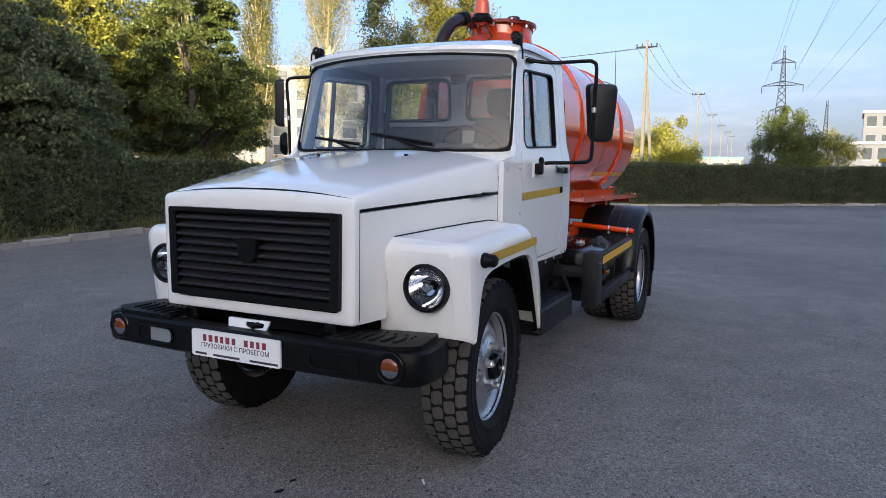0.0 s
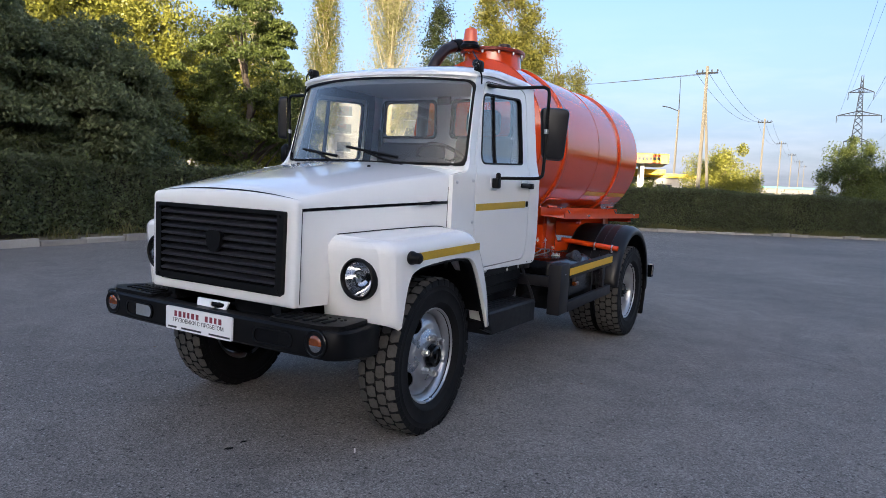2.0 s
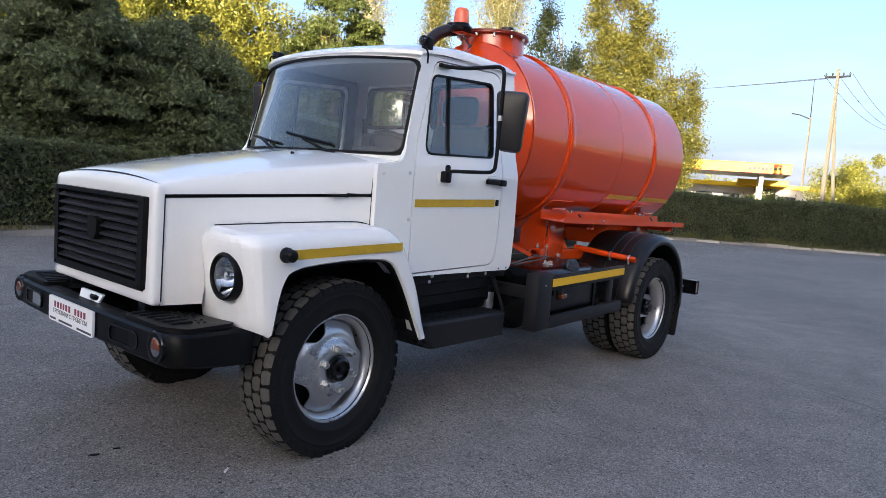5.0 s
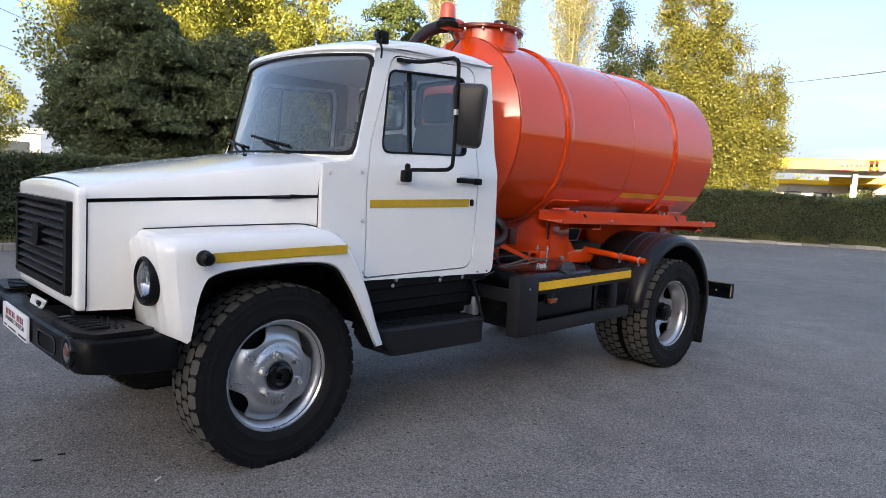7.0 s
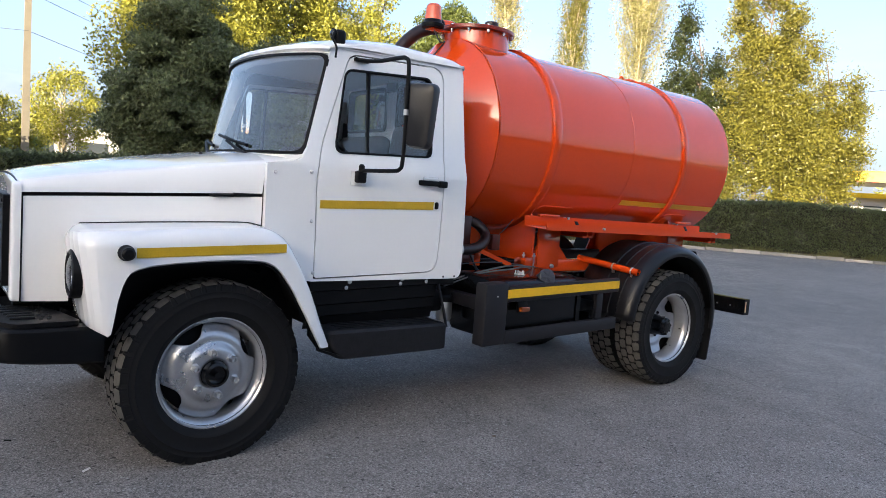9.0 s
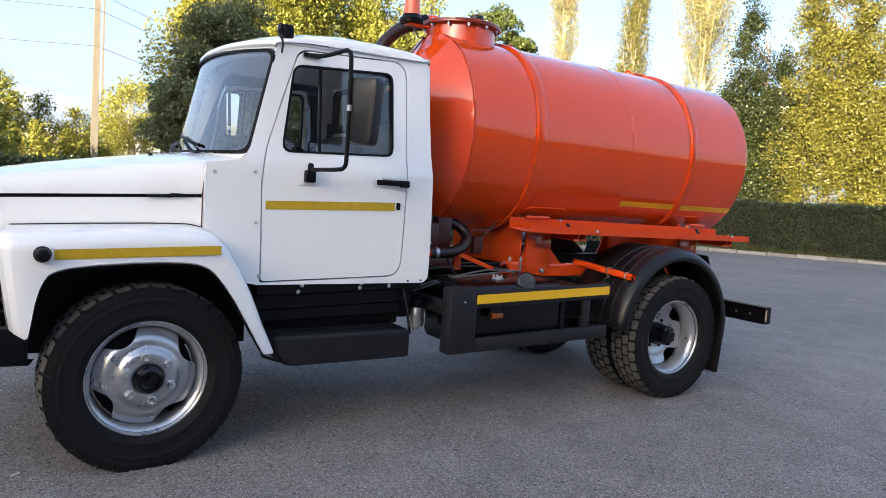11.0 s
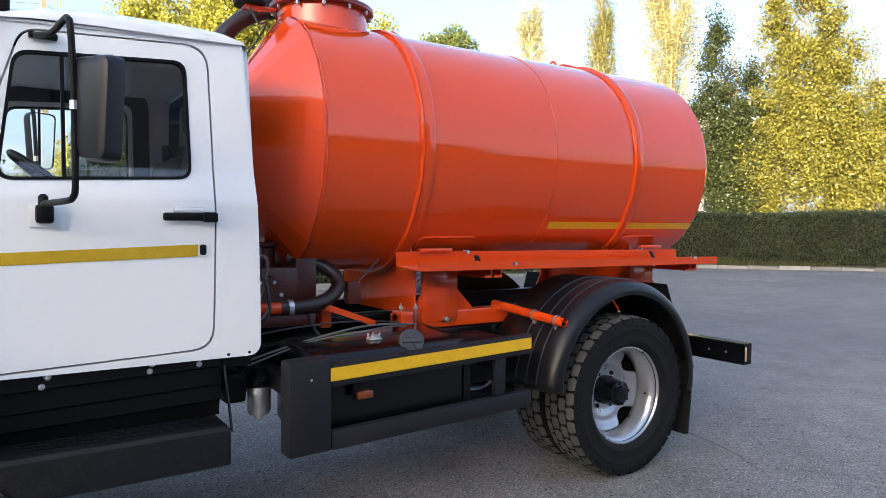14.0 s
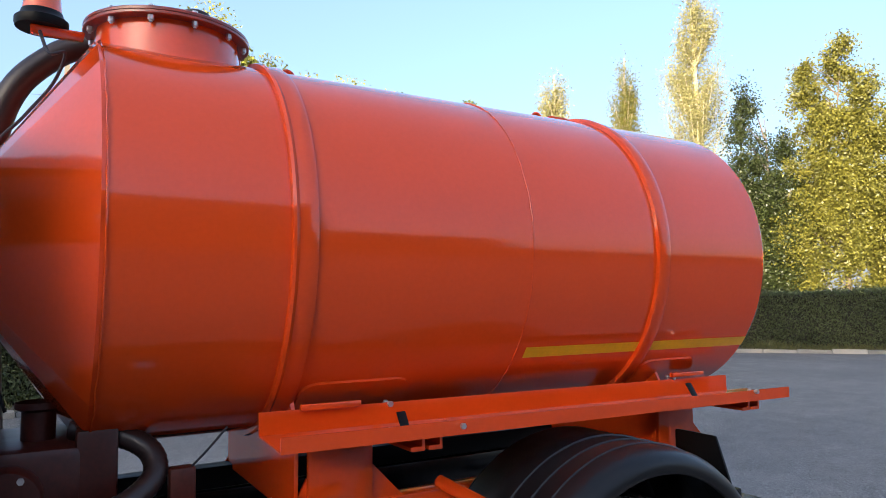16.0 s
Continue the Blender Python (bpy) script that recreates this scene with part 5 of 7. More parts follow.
    lathe(bm, [(0.0001, -0.02), (0.02, -0.018), (0.022, 0.0), (0.014, 0.03)], h, "x", 16)
    part("bulb_shield", bm, M_CHROME, lamp, smooth=60)
    bm = B()
    lathe(bm, [(0.097, -0.026), (0.08, -0.036), (0.05, -0.044), (0.02, -0.047), (0.0001, -0.0475)], h, "x", 28)
    part("lens", bm, M_LENS, lamp, smooth=60).visible_shadow = False


wing(-1)
wing(1)

# ---- bumper: bent steel beam with swept ends
bm = B()
plan = [(-0.52, 0.855), (-0.60, 0.885), (-0.70, 0.91), (-0.80, 0.925), (-0.86, 0.93), (-0.90, 0.925), (-0.935, 0.905), (-0.955, 0.87), (-0.965, 0.8), (-0.975, 0.65), (-0.982, 0.4), (-0.985, 0.2)]
full = [(x, -y) for x, y in plan] + [(-0.985, 0.0)] + [(x, y) for x, y in plan[::-1]]
rows = []
for x, y in full:
    t = min(1.0, max(0.0, (abs(y) - 0.70) / 0.2)) if x > -0.95 else 0
    drop = 0.04 * max(0.0, (x + 0.92) / 0.4) 
    zb, zt = 0.598 - drop * 1.2, 0.742 - drop * 0.35
    n = Vector((-1, 0)) if x < -0.96 else Vector((-0.3, math.copysign(1, y))).normalized()
    ix, iy = x - n.x * 0.10, y - n.y * 0.10
    e = 0.012
    rows.append([(ix, iy, zb + 0.01), (x - n.x * e, y - n.y * e, zb), (x, y, zb + e), (x, y, (zb + zt) / 2), (x, y, zt - e), (x - n.x * e, y - n.y * e, zt), (ix, iy, zt)])
loft(bm, rows)
bumper = part("bumper", bm, M_BLACK, truck, "black painted steel bumper", smooth=40)
bm = B()
lathe(bm, [(0.009, -0.004), (0.009, 0.003), (0.006, 0.007), (0.0001, 0.008)], (0, 0, 0), "z", 8)
stud_me = finish("stud", bm, M_BLACK, 40)
for sign in (-1, 1):
    # ribbed tread plate on the bumper
    bm = B()
    sheet(bm, rounded([(-0.955, sign * 0.47), (-0.95, sign * 0.80), (-0.88, sign * 0.90), (-0.62, sign * 0.86), (-0.68, sign * 0.60), (-0.76, sign * 0.45)], 0.03), [], lambda u, v, w: Vector((u, v, 0.742 + w - 0.012 * (u + 0.95))), 0.02)
    pad = part("step_pad", bm, M_BLACK, bumper)
    for k in range(6):
        bm = B()
        y = sign * (0.50 + 0.055 * k)
        box(bm, -0.93 + 0.008 * k, -0.79, y - 0.012, y + 0.012, 0.755, 0.771, 0.006)
        part("rib", bm, M_BLACK, pad)
    for k in range(7):
        for xx in (-0.772, -0.742):
            ob = new("stud", stud_me)
            ob.parent = pad
            ob.location = (xx + 0.012 * (k % 2), sign * (0.50 + 0.05 * k), 0.758)
    # fog lamp over a flat dark disc that stands in for its shaded pocket
    f = (-0.9625, sign * 0.80, 0.675)
    bm = B()
    lathe(bm, [(0.070, 0.02), (0.070, -0.006), (0.066, -0.010), (0.060, -0.010), (0.056, -0.0075)], f, "x", 28)
    fog = part("fog_lamp", bm, M_BLACK_GLOSS, bumper, "small amber lamp in a round bezel", smooth=40)
    bm = B()
    lathe(bm, [(0.057, -0.0085), (0.0001, -0.0085)], f, "x", 24)
    part("pocket_shade_disc", bm, M_SEAL, fog)
    for side, nm, mt in ((-1, "amber_lens", M_AMBER), (1, "clear_lens", M_REFLECTOR)):
        bm = B()
        lathe(bm, [(0.044, -0.006), (0.041, -0.0105), (0.024, -0.0135), (0.0001, -0.014)], f, "x", 24)
        bmesh.ops.bisect_plane(bm, geom=bm.verts[:] + bm.edges[:] + bm.faces[:], plane_co=(0, 0, f[2] - 0.008), plane_no=(0, 0, side), clear_outer=True)
        part(nm, bm, mt, fog, smooth=60)
    # oval opening with a bright rim
    bm = B()
    o = rounded([(sign * 0.40, 0.627), (sign * 0.66, 0.627), (sign * 0.66, 0.713), (sign * 0.40, 0.713)], 0.042, 8)
    i = rounded([(sign * 0.413, 0.637), (sign * 0.647, 0.637), (sign * 0.647, 0.703), (sign * 0.413, 0.703)], 0.033, 8)
    sheet(bm, o, [i], lambda u, v, w: Vector((-0.993 + 0.013 * max(0, (abs(u) - 0.4) / 0.25) + w, u, v)), 0.02)
    part("opening_rim", bm, M_BLACK_GLOSS, bumper)
    # plate over the uncut face: dark for the hole's shade, bright steel at +y
    bm = B()
    sheet(bm, i, [], lambda u, v, w: Vector((-0.986 + 0.013 * max(0, (abs(u) - 0.4) / 0.25) + w, u, v)), 0.004)
    part("opening_fill", bm, M_SEAL if sign < 0 else M_STEEL, bumper)
    # bracket behind the bumper
    bm = B()
    box(bm, -0.9, -0.3, sign * 0.42 - 0.035, sign * 0.42 + 0.035, 0.60, 0.74, 0.006)
    part("frame_horn", bm, M_BLACK_GLOSS, truck)

# tow hook plates in white between the bumper and the nose
bm = B()
sheet(bm, rounded([(-0.105, 0.732), (0.115, 0.732), (0.13, 0.782), (-0.12, 0.782)], 0.008), [rounded([(-0.09, 0.752), (-0.02, 0.74), (0.02, 0.752), (0.02, 0.772), (-0.09, 0.772)], 0.01)], lambda u, v, w: Vector((-0.915 + w + 0.35 * (v - 0.735), u, v)), 0.012)
tow = part("tow_plate", bm, M_WHITE, truck, "white tow plate with a dark opening")
bm = B()
tube(bm, smooth_path([(-0.87, -0.08, 0.775), (-0.90, -0.05, 0.765), (-0.90, 0.0, 0.755), (-0.88, 0.02, 0.77)], 4), 0.010, 8)
part("tow_hook", bm, M_BLACK, tow)
# thin black sheet added for the dark depth behind the opening
bm = B()
box(bm, -0.885, -0.878, -0.11, 0.11, 0.734, 0.775, 0.002)
part("tow_shade_sheet", bm, M_SEAL, tow)
# ---- number plate holder with the dealer's board
plate = part("plate_board", (lambda bm: (sheet(bm, rounded([(-0.262, 0.606), (0.262, 0.606), (0.262, 0.732), (-0.262, 0.732)], 0.012), [], lambda u, v, w: Vector((-1.004 + w, u, v)), 0.012), bm)[1])(B()), M_PLATE, truck, "white plate with dark red and black print")


def letters(text, y, z, size, mat, parent, x, name):
    """Print on a plate that faces -x."""
    cu = bpy.data.curves.new(name, 'FONT')
    cu.body, cu.size, cu.align_x, cu.align_y, cu.extrude = text, size, 'CENTER', 'CENTER', 0.0004
    tmp = bpy.data.objects.new(name, cu)
    me = bpy.data.meshes.new_from_object(tmp)
    bpy.data.objects.remove(tmp)
    me.transform(Matrix.Translation((x, y, z)) @ Matrix(((0, 0, -1, 0), (-1, 0, 0, 0), (0, 1, 0, 0), (0, 0, 0, 1))))
    me.materials.append(mat)
    ob = new(name, me)
    ob.parent = parent
    return ob


letters("ГРУЗОВИКИ С ПРОБЕГОМ", 0.0, 0.660, 0.0315, M_INK, plate, -1.0046, "print_line")
widths = [0.020, 0.023, 0.019, 0.018, 0.023, 0.021, 0.0, 0.022, 0.021, 0.018, 0.023]
y = 0.19
for w in widths:
    if w:
        bm = B()
        box(bm, -1.0052, -1.0038, y - w, y, 0.681, 0.712)
        part("print_bar", bm, M_RED_INK, plate, smooth=0)
    y -= (w or 0.022) + 0.0145
for y0, y1 in ((0.24, 0.17), (0.13, -0.03), (-0.09, -0.25)):
    bm = B()
    box(bm, -1.0052, -1.0038, y1, y0, 0.615, 0.625)
    part("small_print_bar", bm, M_INK, plate, smooth=0)

# ---- wheels
def tyre_mesh(R, W):
    bm = B()
    hw = W / 2
    side = [(0.276, 0.58), (0.292, 0.74), (0.316, 0.945), (0.322, 0.955), (0.326, 0.975), (0.331, 0.965), (0.365, 1.0), (0.394, 0.995), (0.398, 1.015), (0.404, 0.993), (0.422, 0.972), (0.426, 0.985), (0.431, 0.965), (R - 0.028, 0.93), (R - 0.012, 0.86)]
    prof = [(r, -hw * k) for r, k in side] + [(R - 0.012, 0)] + [(r, hw * k) for r, k in side[::-1]]
    lathe(bm, prof, (0, 0, 0), "y", 64)
    return bm


def tread_mesh(R, W):
    """Lugs: two outer rows and two inner rows, staggered."""
    bm = B()
    hw = W / 2
    n = 36
    for row, (a, b, lo) in enumerate(((-0.98, -0.53, 0.028), (-0.50, -0.02, 0.014), (0.02, 0.50, 0.014), (0.53, 0.98, 0.028))):
        for i in range(n):
            th = 2 * math.pi * (i + (0.5 if row % 2 else 0.0)) / n
            w = 2 * math.pi / n * 0.478
            vs = []
            for rr, sh in ((R - 0.02, 1.0), (R, 0.965)):
                hexa = ((a, -0.7), ((a * 0.7 + b * 0.3), -1.0), (b, -0.75), (b, 0.75), ((a * 0.3 + b * 0.7), 1.0), (a, 0.7))
                for yy, tt in hexa:
                    t2 = th + w * tt * sh
                    r2 = rr - (lo if abs(yy) > 0.9 and rr == R else 0) * 0.4
                    yc = (a + b) / 2 + (yy - (a + b) / 2) * sh
                    vs.append(bm.verts.new((r2 * math.cos(t2), yc * hw, r2 * math.sin(t2))))
            bm.faces.new(vs[6:])
            for k in range(6):
                bm.faces.new((vs[k], vs[(k + 1) % 6], vs[6 + (k + 1) % 6], vs[6 + k])).material_index = 1
    # shoulder lugs on the side wall
    for s in (-1, 1):
        for i in range(n):
            th = 2 * math.pi * (i + (0.5 if s > 0 else 0.0)) / n
            w = 2 * math.pi / n * 0.40
            ps = []
            for r, yy in ((R - 0.014, 0.90), (R - 0.046, 0.975)):
                for t in (-w, w):
                    ps.append(bm.verts.new((r * math.cos(th + t), s * hw * yy, r * math.sin(th + t))))
            ps2 = []
            for r, yy in ((R - 0.012, 0.93), (R - 0.046, 0.99)):
                for t in (-w * 0.8, w * 0.8):
                    ps2.append(bm.verts.new((r * math.cos(th + t), s * hw * yy, r * math.sin(th + t))))
            bm.faces.new((ps2[0], ps2[1], ps2[3], ps2[2])).material_index = 1
            bm.faces.new((ps[0], ps[1], ps2[1], ps2[0])).material_index = 1
            bm.faces.new((ps[0], ps2[0], ps2[2], ps[2])).material_index = 1
            bm.faces.new((ps[1], ps[3], ps2[3], ps2[1])).material_index = 1
    return bm


R_TYRE = 0.475
rim_prof = [(0.276, 0.078), (0.284, 0.088), (0.292, 0.087), (0.295, 0.078), (0.288, 0.071), (0.278, 0.070), (0.271, 0.062), (0.262, 0.058), (0.253, 0.03), (0.246, -0.02), (0.25, -0.055), (0.262, -0.066), (0.28, -0.078)]


def disc_mesh(rows, reach, hole_half, holes, turn):
    """Pressed wheel disc, scooped out along its edge; rows of (radius, height), scoops down to the radius reach."""
    bm = B()
    n = 120
    rs, hs = [r for r, h in rows], [h for r, h in rows]
    neck, rim_r = 0.155, rs[-1]
    radii = [r for r in rs if r < neck]
    rings = []
    for j in range(len(radii) + 9):
        ring = []
        for k in range(n):
            ang = 360 * k / n
            d = min(abs((ang - turn - 360 / holes * i + 180) % 360 - 180) for i in range(holes))
            edge = min(rim_r, reach + (rim_r - reach) * (d / hole_half) ** 2.4)
            r = radii[j] if j < len(radii) else neck + (edge - neck) * (j - len(radii)) / 8
            ring.append(bm.verts.new((r * math.cos(radians(ang)), float(np.interp(r, rs, hs)), r * math.sin(radians(ang)))))
        rings.append(ring)
    for A, Bq in zip(rings, rings[1:]):
        for k in range(n):
            bm.faces.new((A[k], A[(k + 1) % n], Bq[(k + 1) % n], Bq[k]))
    return bm


def nut(bm, at, r=0.020, h=0.034):
    lathe(bm, [(r * 1.25, 0), (r * 1.25, h * 0.25), (r, h * 0.3), (r, h * 0.95), (r * 0.85, h * 1.15), (r * 0.58, h * 1.15), (r * 0.5, h * 0.75), (r * 0.3, h * 0.7), (0.0001, h * 0.72)], at, "y", 6)


tyre_me = finish("tyre", tyre_mesh(R_TYRE, 0.242), M_RUBBER, 40)
tread_me = finish("tread", tread_mesh(R_TYRE, 0.242), M_TREAD, 0)
tread_me.materials.append(M_RUBBER)
bm = B()
lathe(bm, rim_prof, (0, 0, 0), "y", 56)
rim_me = finish("rim", bm, M_SILVER, 50)
front_rows = [(0.072, 0.092), (0.085, 0.094), (0.10, 0.094), (0.125, 0.092), (0.14, 0.084), (0.155, 0.07), (0.168, 0.066), (0.18, 0.066), (0.19, 0.064), (0.20, 0.060), (0.21, 0.054), (0.22, 0.046), (0.228, 0.038), (0.238, 0.03), (0.250, 0.025)]
fdisc_me = finish("wheel_disc", disc_mesh(front_rows, 0.190, 21, 4, 20), M_SILVER, 50)
rear_rows = [(r, -h * 0.75 - 0.035) for r, h in front_rows]
rdisc_me = finish("wheel_disc", disc_mesh(rear_rows, 0.184, 19, 4, 60), M_SILVER, 50)
bm = B()
lathe(bm, [(0.072, 0.09), (0.070, 0.105), (0.062, 0.128), (0.048, 0.135), (0.044, 0.120), (0.03, 0.114), (0.014, 0.114), (0.014, 0.132), (0.0001, 0.133)], (0, 0, 0), "y", 28)
hub_f_me = finish("hub", bm, M_BLACK_GLOSS, 35)
bm = B()
lathe(bm, [(0.090, -0.115), (0.088, -0.06), (0.078, -0.02), (0.076, 0.02), (0.074, 0.035), (0.05, 0.045), (0.045, 0.060), (0.03, 0.064), (0.0001, 0.064)], (0, 0, 0), "y", 28)
for k in range(8):
    a = 2 * math.pi * k / 8
    nut(bm, (0.064 * math.cos(a), 0.03, 0.064 * math.sin(a)), 0.009, 0.016)
hub_r_me = finish("hub", bm, M_BLACK_GLOSS, 35)
bm = B()
rings = lathe(bm, [(0.225, -0.12), (0.238, -0.10), (0.238, -0.02), (0.225, -0.01), (0.05, -0.005)], (0, 0, 0), "y", 36)
drum_me = finish("brake_drum", bm, M_SEAL, 40)
bm = B()
lathe(bm, [(0.215, -0.16), (0.225, -0.15), (0.225, -0.13), (0.21, -0.125), (0.05, -0.12)], (0, 0, 0), "y", 36)
rear_drum_me = finish("brake_drum", bm, M_SEAL, 40)
bm = B()
nut(bm, (0, 0, 0))
nut_me = finish("wheel_nut", bm, M_STEEL, 20)
bm = B()
nut(bm, (0, 0, 0), 0.014, 0.02)
dark_nut_me = finish("wheel_nut", bm, M_BLACK_GLOSS, 20)


def child(name, me, parent, at=(0, 0, 0), rot=0.0):
    ob = new(name, me)
    ob.parent = parent
    ob.matrix_basis = pose(*at) @ pose(0, 0, 0, 0, rot, 0)
    return ob


def wheel(name, x, y, out, front, spin, hub=True, steer=0.0):
    w = thing(name, "", "")
    w.parent = truck
    w.matrix_basis = pose(x, y, 0.452 if x < 1 else 0.474, 0, 0, (0 if out > 0 else 180) + steer) @ pose(0, 0, 0, 0, spin, 0)
    child("tyre", tyre_me, w)
    child("tread", tread_me, w)
    child("rim", rim_me, w)
    ob = child("wheel_disc", fdisc_me if front else rdisc_me, w)
    md = ob.modifiers.new("thickness", 'SOLIDIFY')
    md.thickness = 0.008
    child("brake_drum", drum_me if front else rear_drum_me, w)
    if hub:
        child("hub", hub_f_me if front else hub_r_me, w)
        for k in range(6):
            a = radians(60 * k + 12)
            r, h = 0.112, 0.092 if front else -0.106
            child("wheel_nut", nut_me if front else dark_nut_me, w, (r * math.cos(a), h, r * math.sin(a)), 17 * k)
    return w


wheel("front_wheel", -0.010, -0.782, -1, True, 51, steer=3.5)
wheel("front_wheel", -0.010, 0.782, 1, True, 40, steer=3.5)
for s in (-1, 1):
    wheel("rear_wheel", 3.775, s * 0.892, s, False, 10)
    wheel("inner_rear_wheel", 3.775, s * 0.607, s, True, 33, hub=False)

# ---- chassis
for s in (-1, 1):
    bm = B()
    box(bm, -0.85, 4.72, s * 0.42 - 0.035, s * 0.42 + 0.035, 0.66, 0.88, 0.006)
    part("frame_rail", bm, M_BLACK_GLOSS, truck)
for x in (0.0, 3.775):
    bm = B()
    tube(bm, [(x, -0.75, 0.47), (x, 0.75, 0.47)], 0.06, 12)
    if x > 1:
        bmesh.ops.create_uvsphere(bm, u_segments=16, v_segments=10, radius=0.19, matrix=Matrix.Translation((x, 0.05, 0.47)))
    part("axle", bm, M_BLACK, truck)
    for s in (-1, 1):
        bm = B()
        pts = [(x - 0.65, s * 0.47, 0.72), (x - 0.3, s * 0.47, 0.60), (x, s * 0.47, 0.56), (x + 0.3, s * 0.47, 0.60), (x + 0.65, s * 0.47, 0.72)]
        P = smooth_path(pts, 5)
        loft(bm, [[p + Vector((0, -0.035, -0.03)), p + Vector((0, 0.035, -0.03)), p + Vector((0, 0.035, 0.03)), p + Vector((0, -0.035, 0.03))] for p in P], closed=True, caps=True)
        part("leaf_spring", bm, M_BLACK, truck)
bm = B()
box(bm, -0.5, 0.55, -0.3, 0.3, 0.62, 1.2, 0.05)
part("engine", bm, M_BLACK, truck)
bm = B()
tube(bm, [(0.6, 0.05, 0.68), (3.6, 0.05, 0.52)], 0.045, 12)
part("drive_shaft", bm, M_BLACK, truck)
for s in (-1, 1):
    bm = B()
    box(bm, 4.70, 5.07, s * 0.36 - 0.02, s * 0.36 + 0.02, 0.62, 0.70, 0.004)
    part("beam_arm", bm, M_BLACK_GLOSS, truck)
bm = B()
box(bm, 5.07, 5.16, -0.90, 0.90, 0.500, 0.650, 0.0)
bmesh.ops.delete(bm, geom=[f for f in bm.faces if f.normal.x > 0.9], context='FACES_ONLY')
ob = part("rear_beam", bm, M_BLACK_GLOSS, truck, "black channel beam with a pale end marker", smooth=0)
ob.modifiers.new("thickness", 'SOLIDIFY').thickness = 0.008
bm = B()
box(bm, 5.082, 5.10, -0.903, -0.893, 0.525, 0.625, 0.002)
part("end_marker", bm, M_TAPE, truck)
for y in (-0.62, -0.76):
    bm = B()
    lathe(bm, [(0.0001, -0.008), (0.006, -0.007), (0.008, 0)], (5.067, y, 0.575), "x", 8)
    part("beam_bolt", bm, M_STEEL, truck)

# ---- cab step on the driver's side and the other side
for s in (-1, 1):
    bm = B()
    rows = []
    for z, o in ((0.466, 0.02), (0.476, 0.0), (0.56, 0.0), (0.62, 0.0), (0.636, 0.012), (0.638, 0.035)):
        rows.append([(x + 0.07 * max(0.0, (0.56 - z) / 0.09) * (x < 0.8), s * y, z) for x, y in rounded([(0.612 + o, 0.64), (1.456 - o, 0.64), (1.456 - o, 0.912 - o), (0.64 + o, 0.925 - o), (0.612 + o, 0.90 - o)], 0.02, 3)])
    loft(bm, rows, closed=True, caps=True)
    step = part("step", bm, M_STEP, truck, "black steel cab step", smooth=35)
    for k in range(5):
        bm = B()
        box(bm, 0.70, 1.42, s * (0.69 + 0.042 * k) - 0.008, s * (0.69 + 0.042 * k) + 0.008, 0.636, 0.642, 0.002)
        part("tread_rib", bm, M_BLACK, step)
    bm = B()
    loft(bm, [[(x, s * y, z + 0.03 * (x - 0.55)) for y, z in ((0.775, 0.905), (0.79, 0.90), (0.79, 0.845), (0.765, 0.835), (0.765, 0.76), (0.75, 0.75), (0.75, 0.69), (0.735, 0.68), (0.72, 0.615))] for x in (0.545, 1.455)])
    part("step_riser", bm, M_BLACK, truck, smooth=20)
    bm = B()
    loft(bm, [[(1.458 + a, s * (y + b), z) for a, b in ((0.0, -0.012), (0.0, 0.012), (0.006, 0.012), (0.006, -0.012))] for y, z in ((0.765, 0.90), (0.80, 0.82), (0.86, 0.70), (0.895, 0.61))], closed=True, caps=True)
    part("step_stay", bm, M_GREY, truck)
    bm = B()
    loft(bm, [[(x, s * (0.925 + b), z + c) for b, c in ((-0.02, -0.006), (0.012, -0.006), (0.012, 0.008), (-0.02, 0.008))] for x, z in ((0.545, 0.540), (0.60, 0.520), (0.68, 0.492))], closed=True, caps=True)
    part("wing_bracket", bm, M_BLACK, truck)
    for x in (0.80, 1.17, 1.36):
        bm = B()
        lathe(bm, [(0.0001, s * 0.012), (0.009, s * 0.010), (0.014, 0.0)], (x, s * 0.79, 0.888 + 0.03 * (x - 0.55)), "y", 10)
        part("sill_bolt", bm, M_STEEL, truck)

# ---- sewage tank: cylinder with a faceted cone in front
TR, TZ, TALL = 0.652, 1.912, 1.086     # half width, middle height, and how much taller than wide


def oval(bm):
    for v in bm.verts:
        v.co.z = TZ + (v.co.z - TZ) * TALL
    return bm


bm = B()
lathe(bm, [(TR, 2.0), (TR, 3.5), (TR, 4.94)], (0, 0, TZ), "x", 96)
tank = part("tank", oval(bm), M_ORANGE, truck, "glossy orange painted steel tank", smooth=20)
bm = B()
lathe(bm, [(TR, 2.0), (TR + 0.001, 1.985), (0.285, 1.715), (0.27, 1.71)], (0, 0, TZ), "x", 26, start=6.0)
rings = lathe(bm, [(0.27, 1.71), (0.26, 1.705)], (0, 0, TZ), "x", 26, start=6.0)
cap(bm, rings[-1])
part("tank_cone", oval(bm), M_ORANGE, tank, smooth=8)
bm = B()
rings = lathe(bm, [(TR, 4.94), (TR - 0.01, 4.965), (TR - 0.06, 4.99), (0.45, 5.02), (0.25, 5.04), (0.02, 5.045)], (0, 0, TZ), "x", 72)
cap(bm, rings[-1])
part("tank_end", oval(bm), M_ORANGE, tank, smooth=50)
for x0, x1 in ((2.53, 2.622), (4.185, 4.268)):
    bm = B()
    lathe(bm, [(TR - 0.002, x0), (TR + 0.016, x0 + 0.002), (TR + 0.020, x0 + 0.012), (TR + 0.008, x0 + 0.026), (TR + 0.012, x0 + 0.04), (TR + 0.014, x1 - 0.012), (TR + 0.010, x1 - 0.003), (TR - 0.002, x1)], (0, 0, TZ), "x", 96)
    part("tank_band", oval(bm), M_ORANGE, tank, smooth=40)
rng = random.Random(11)
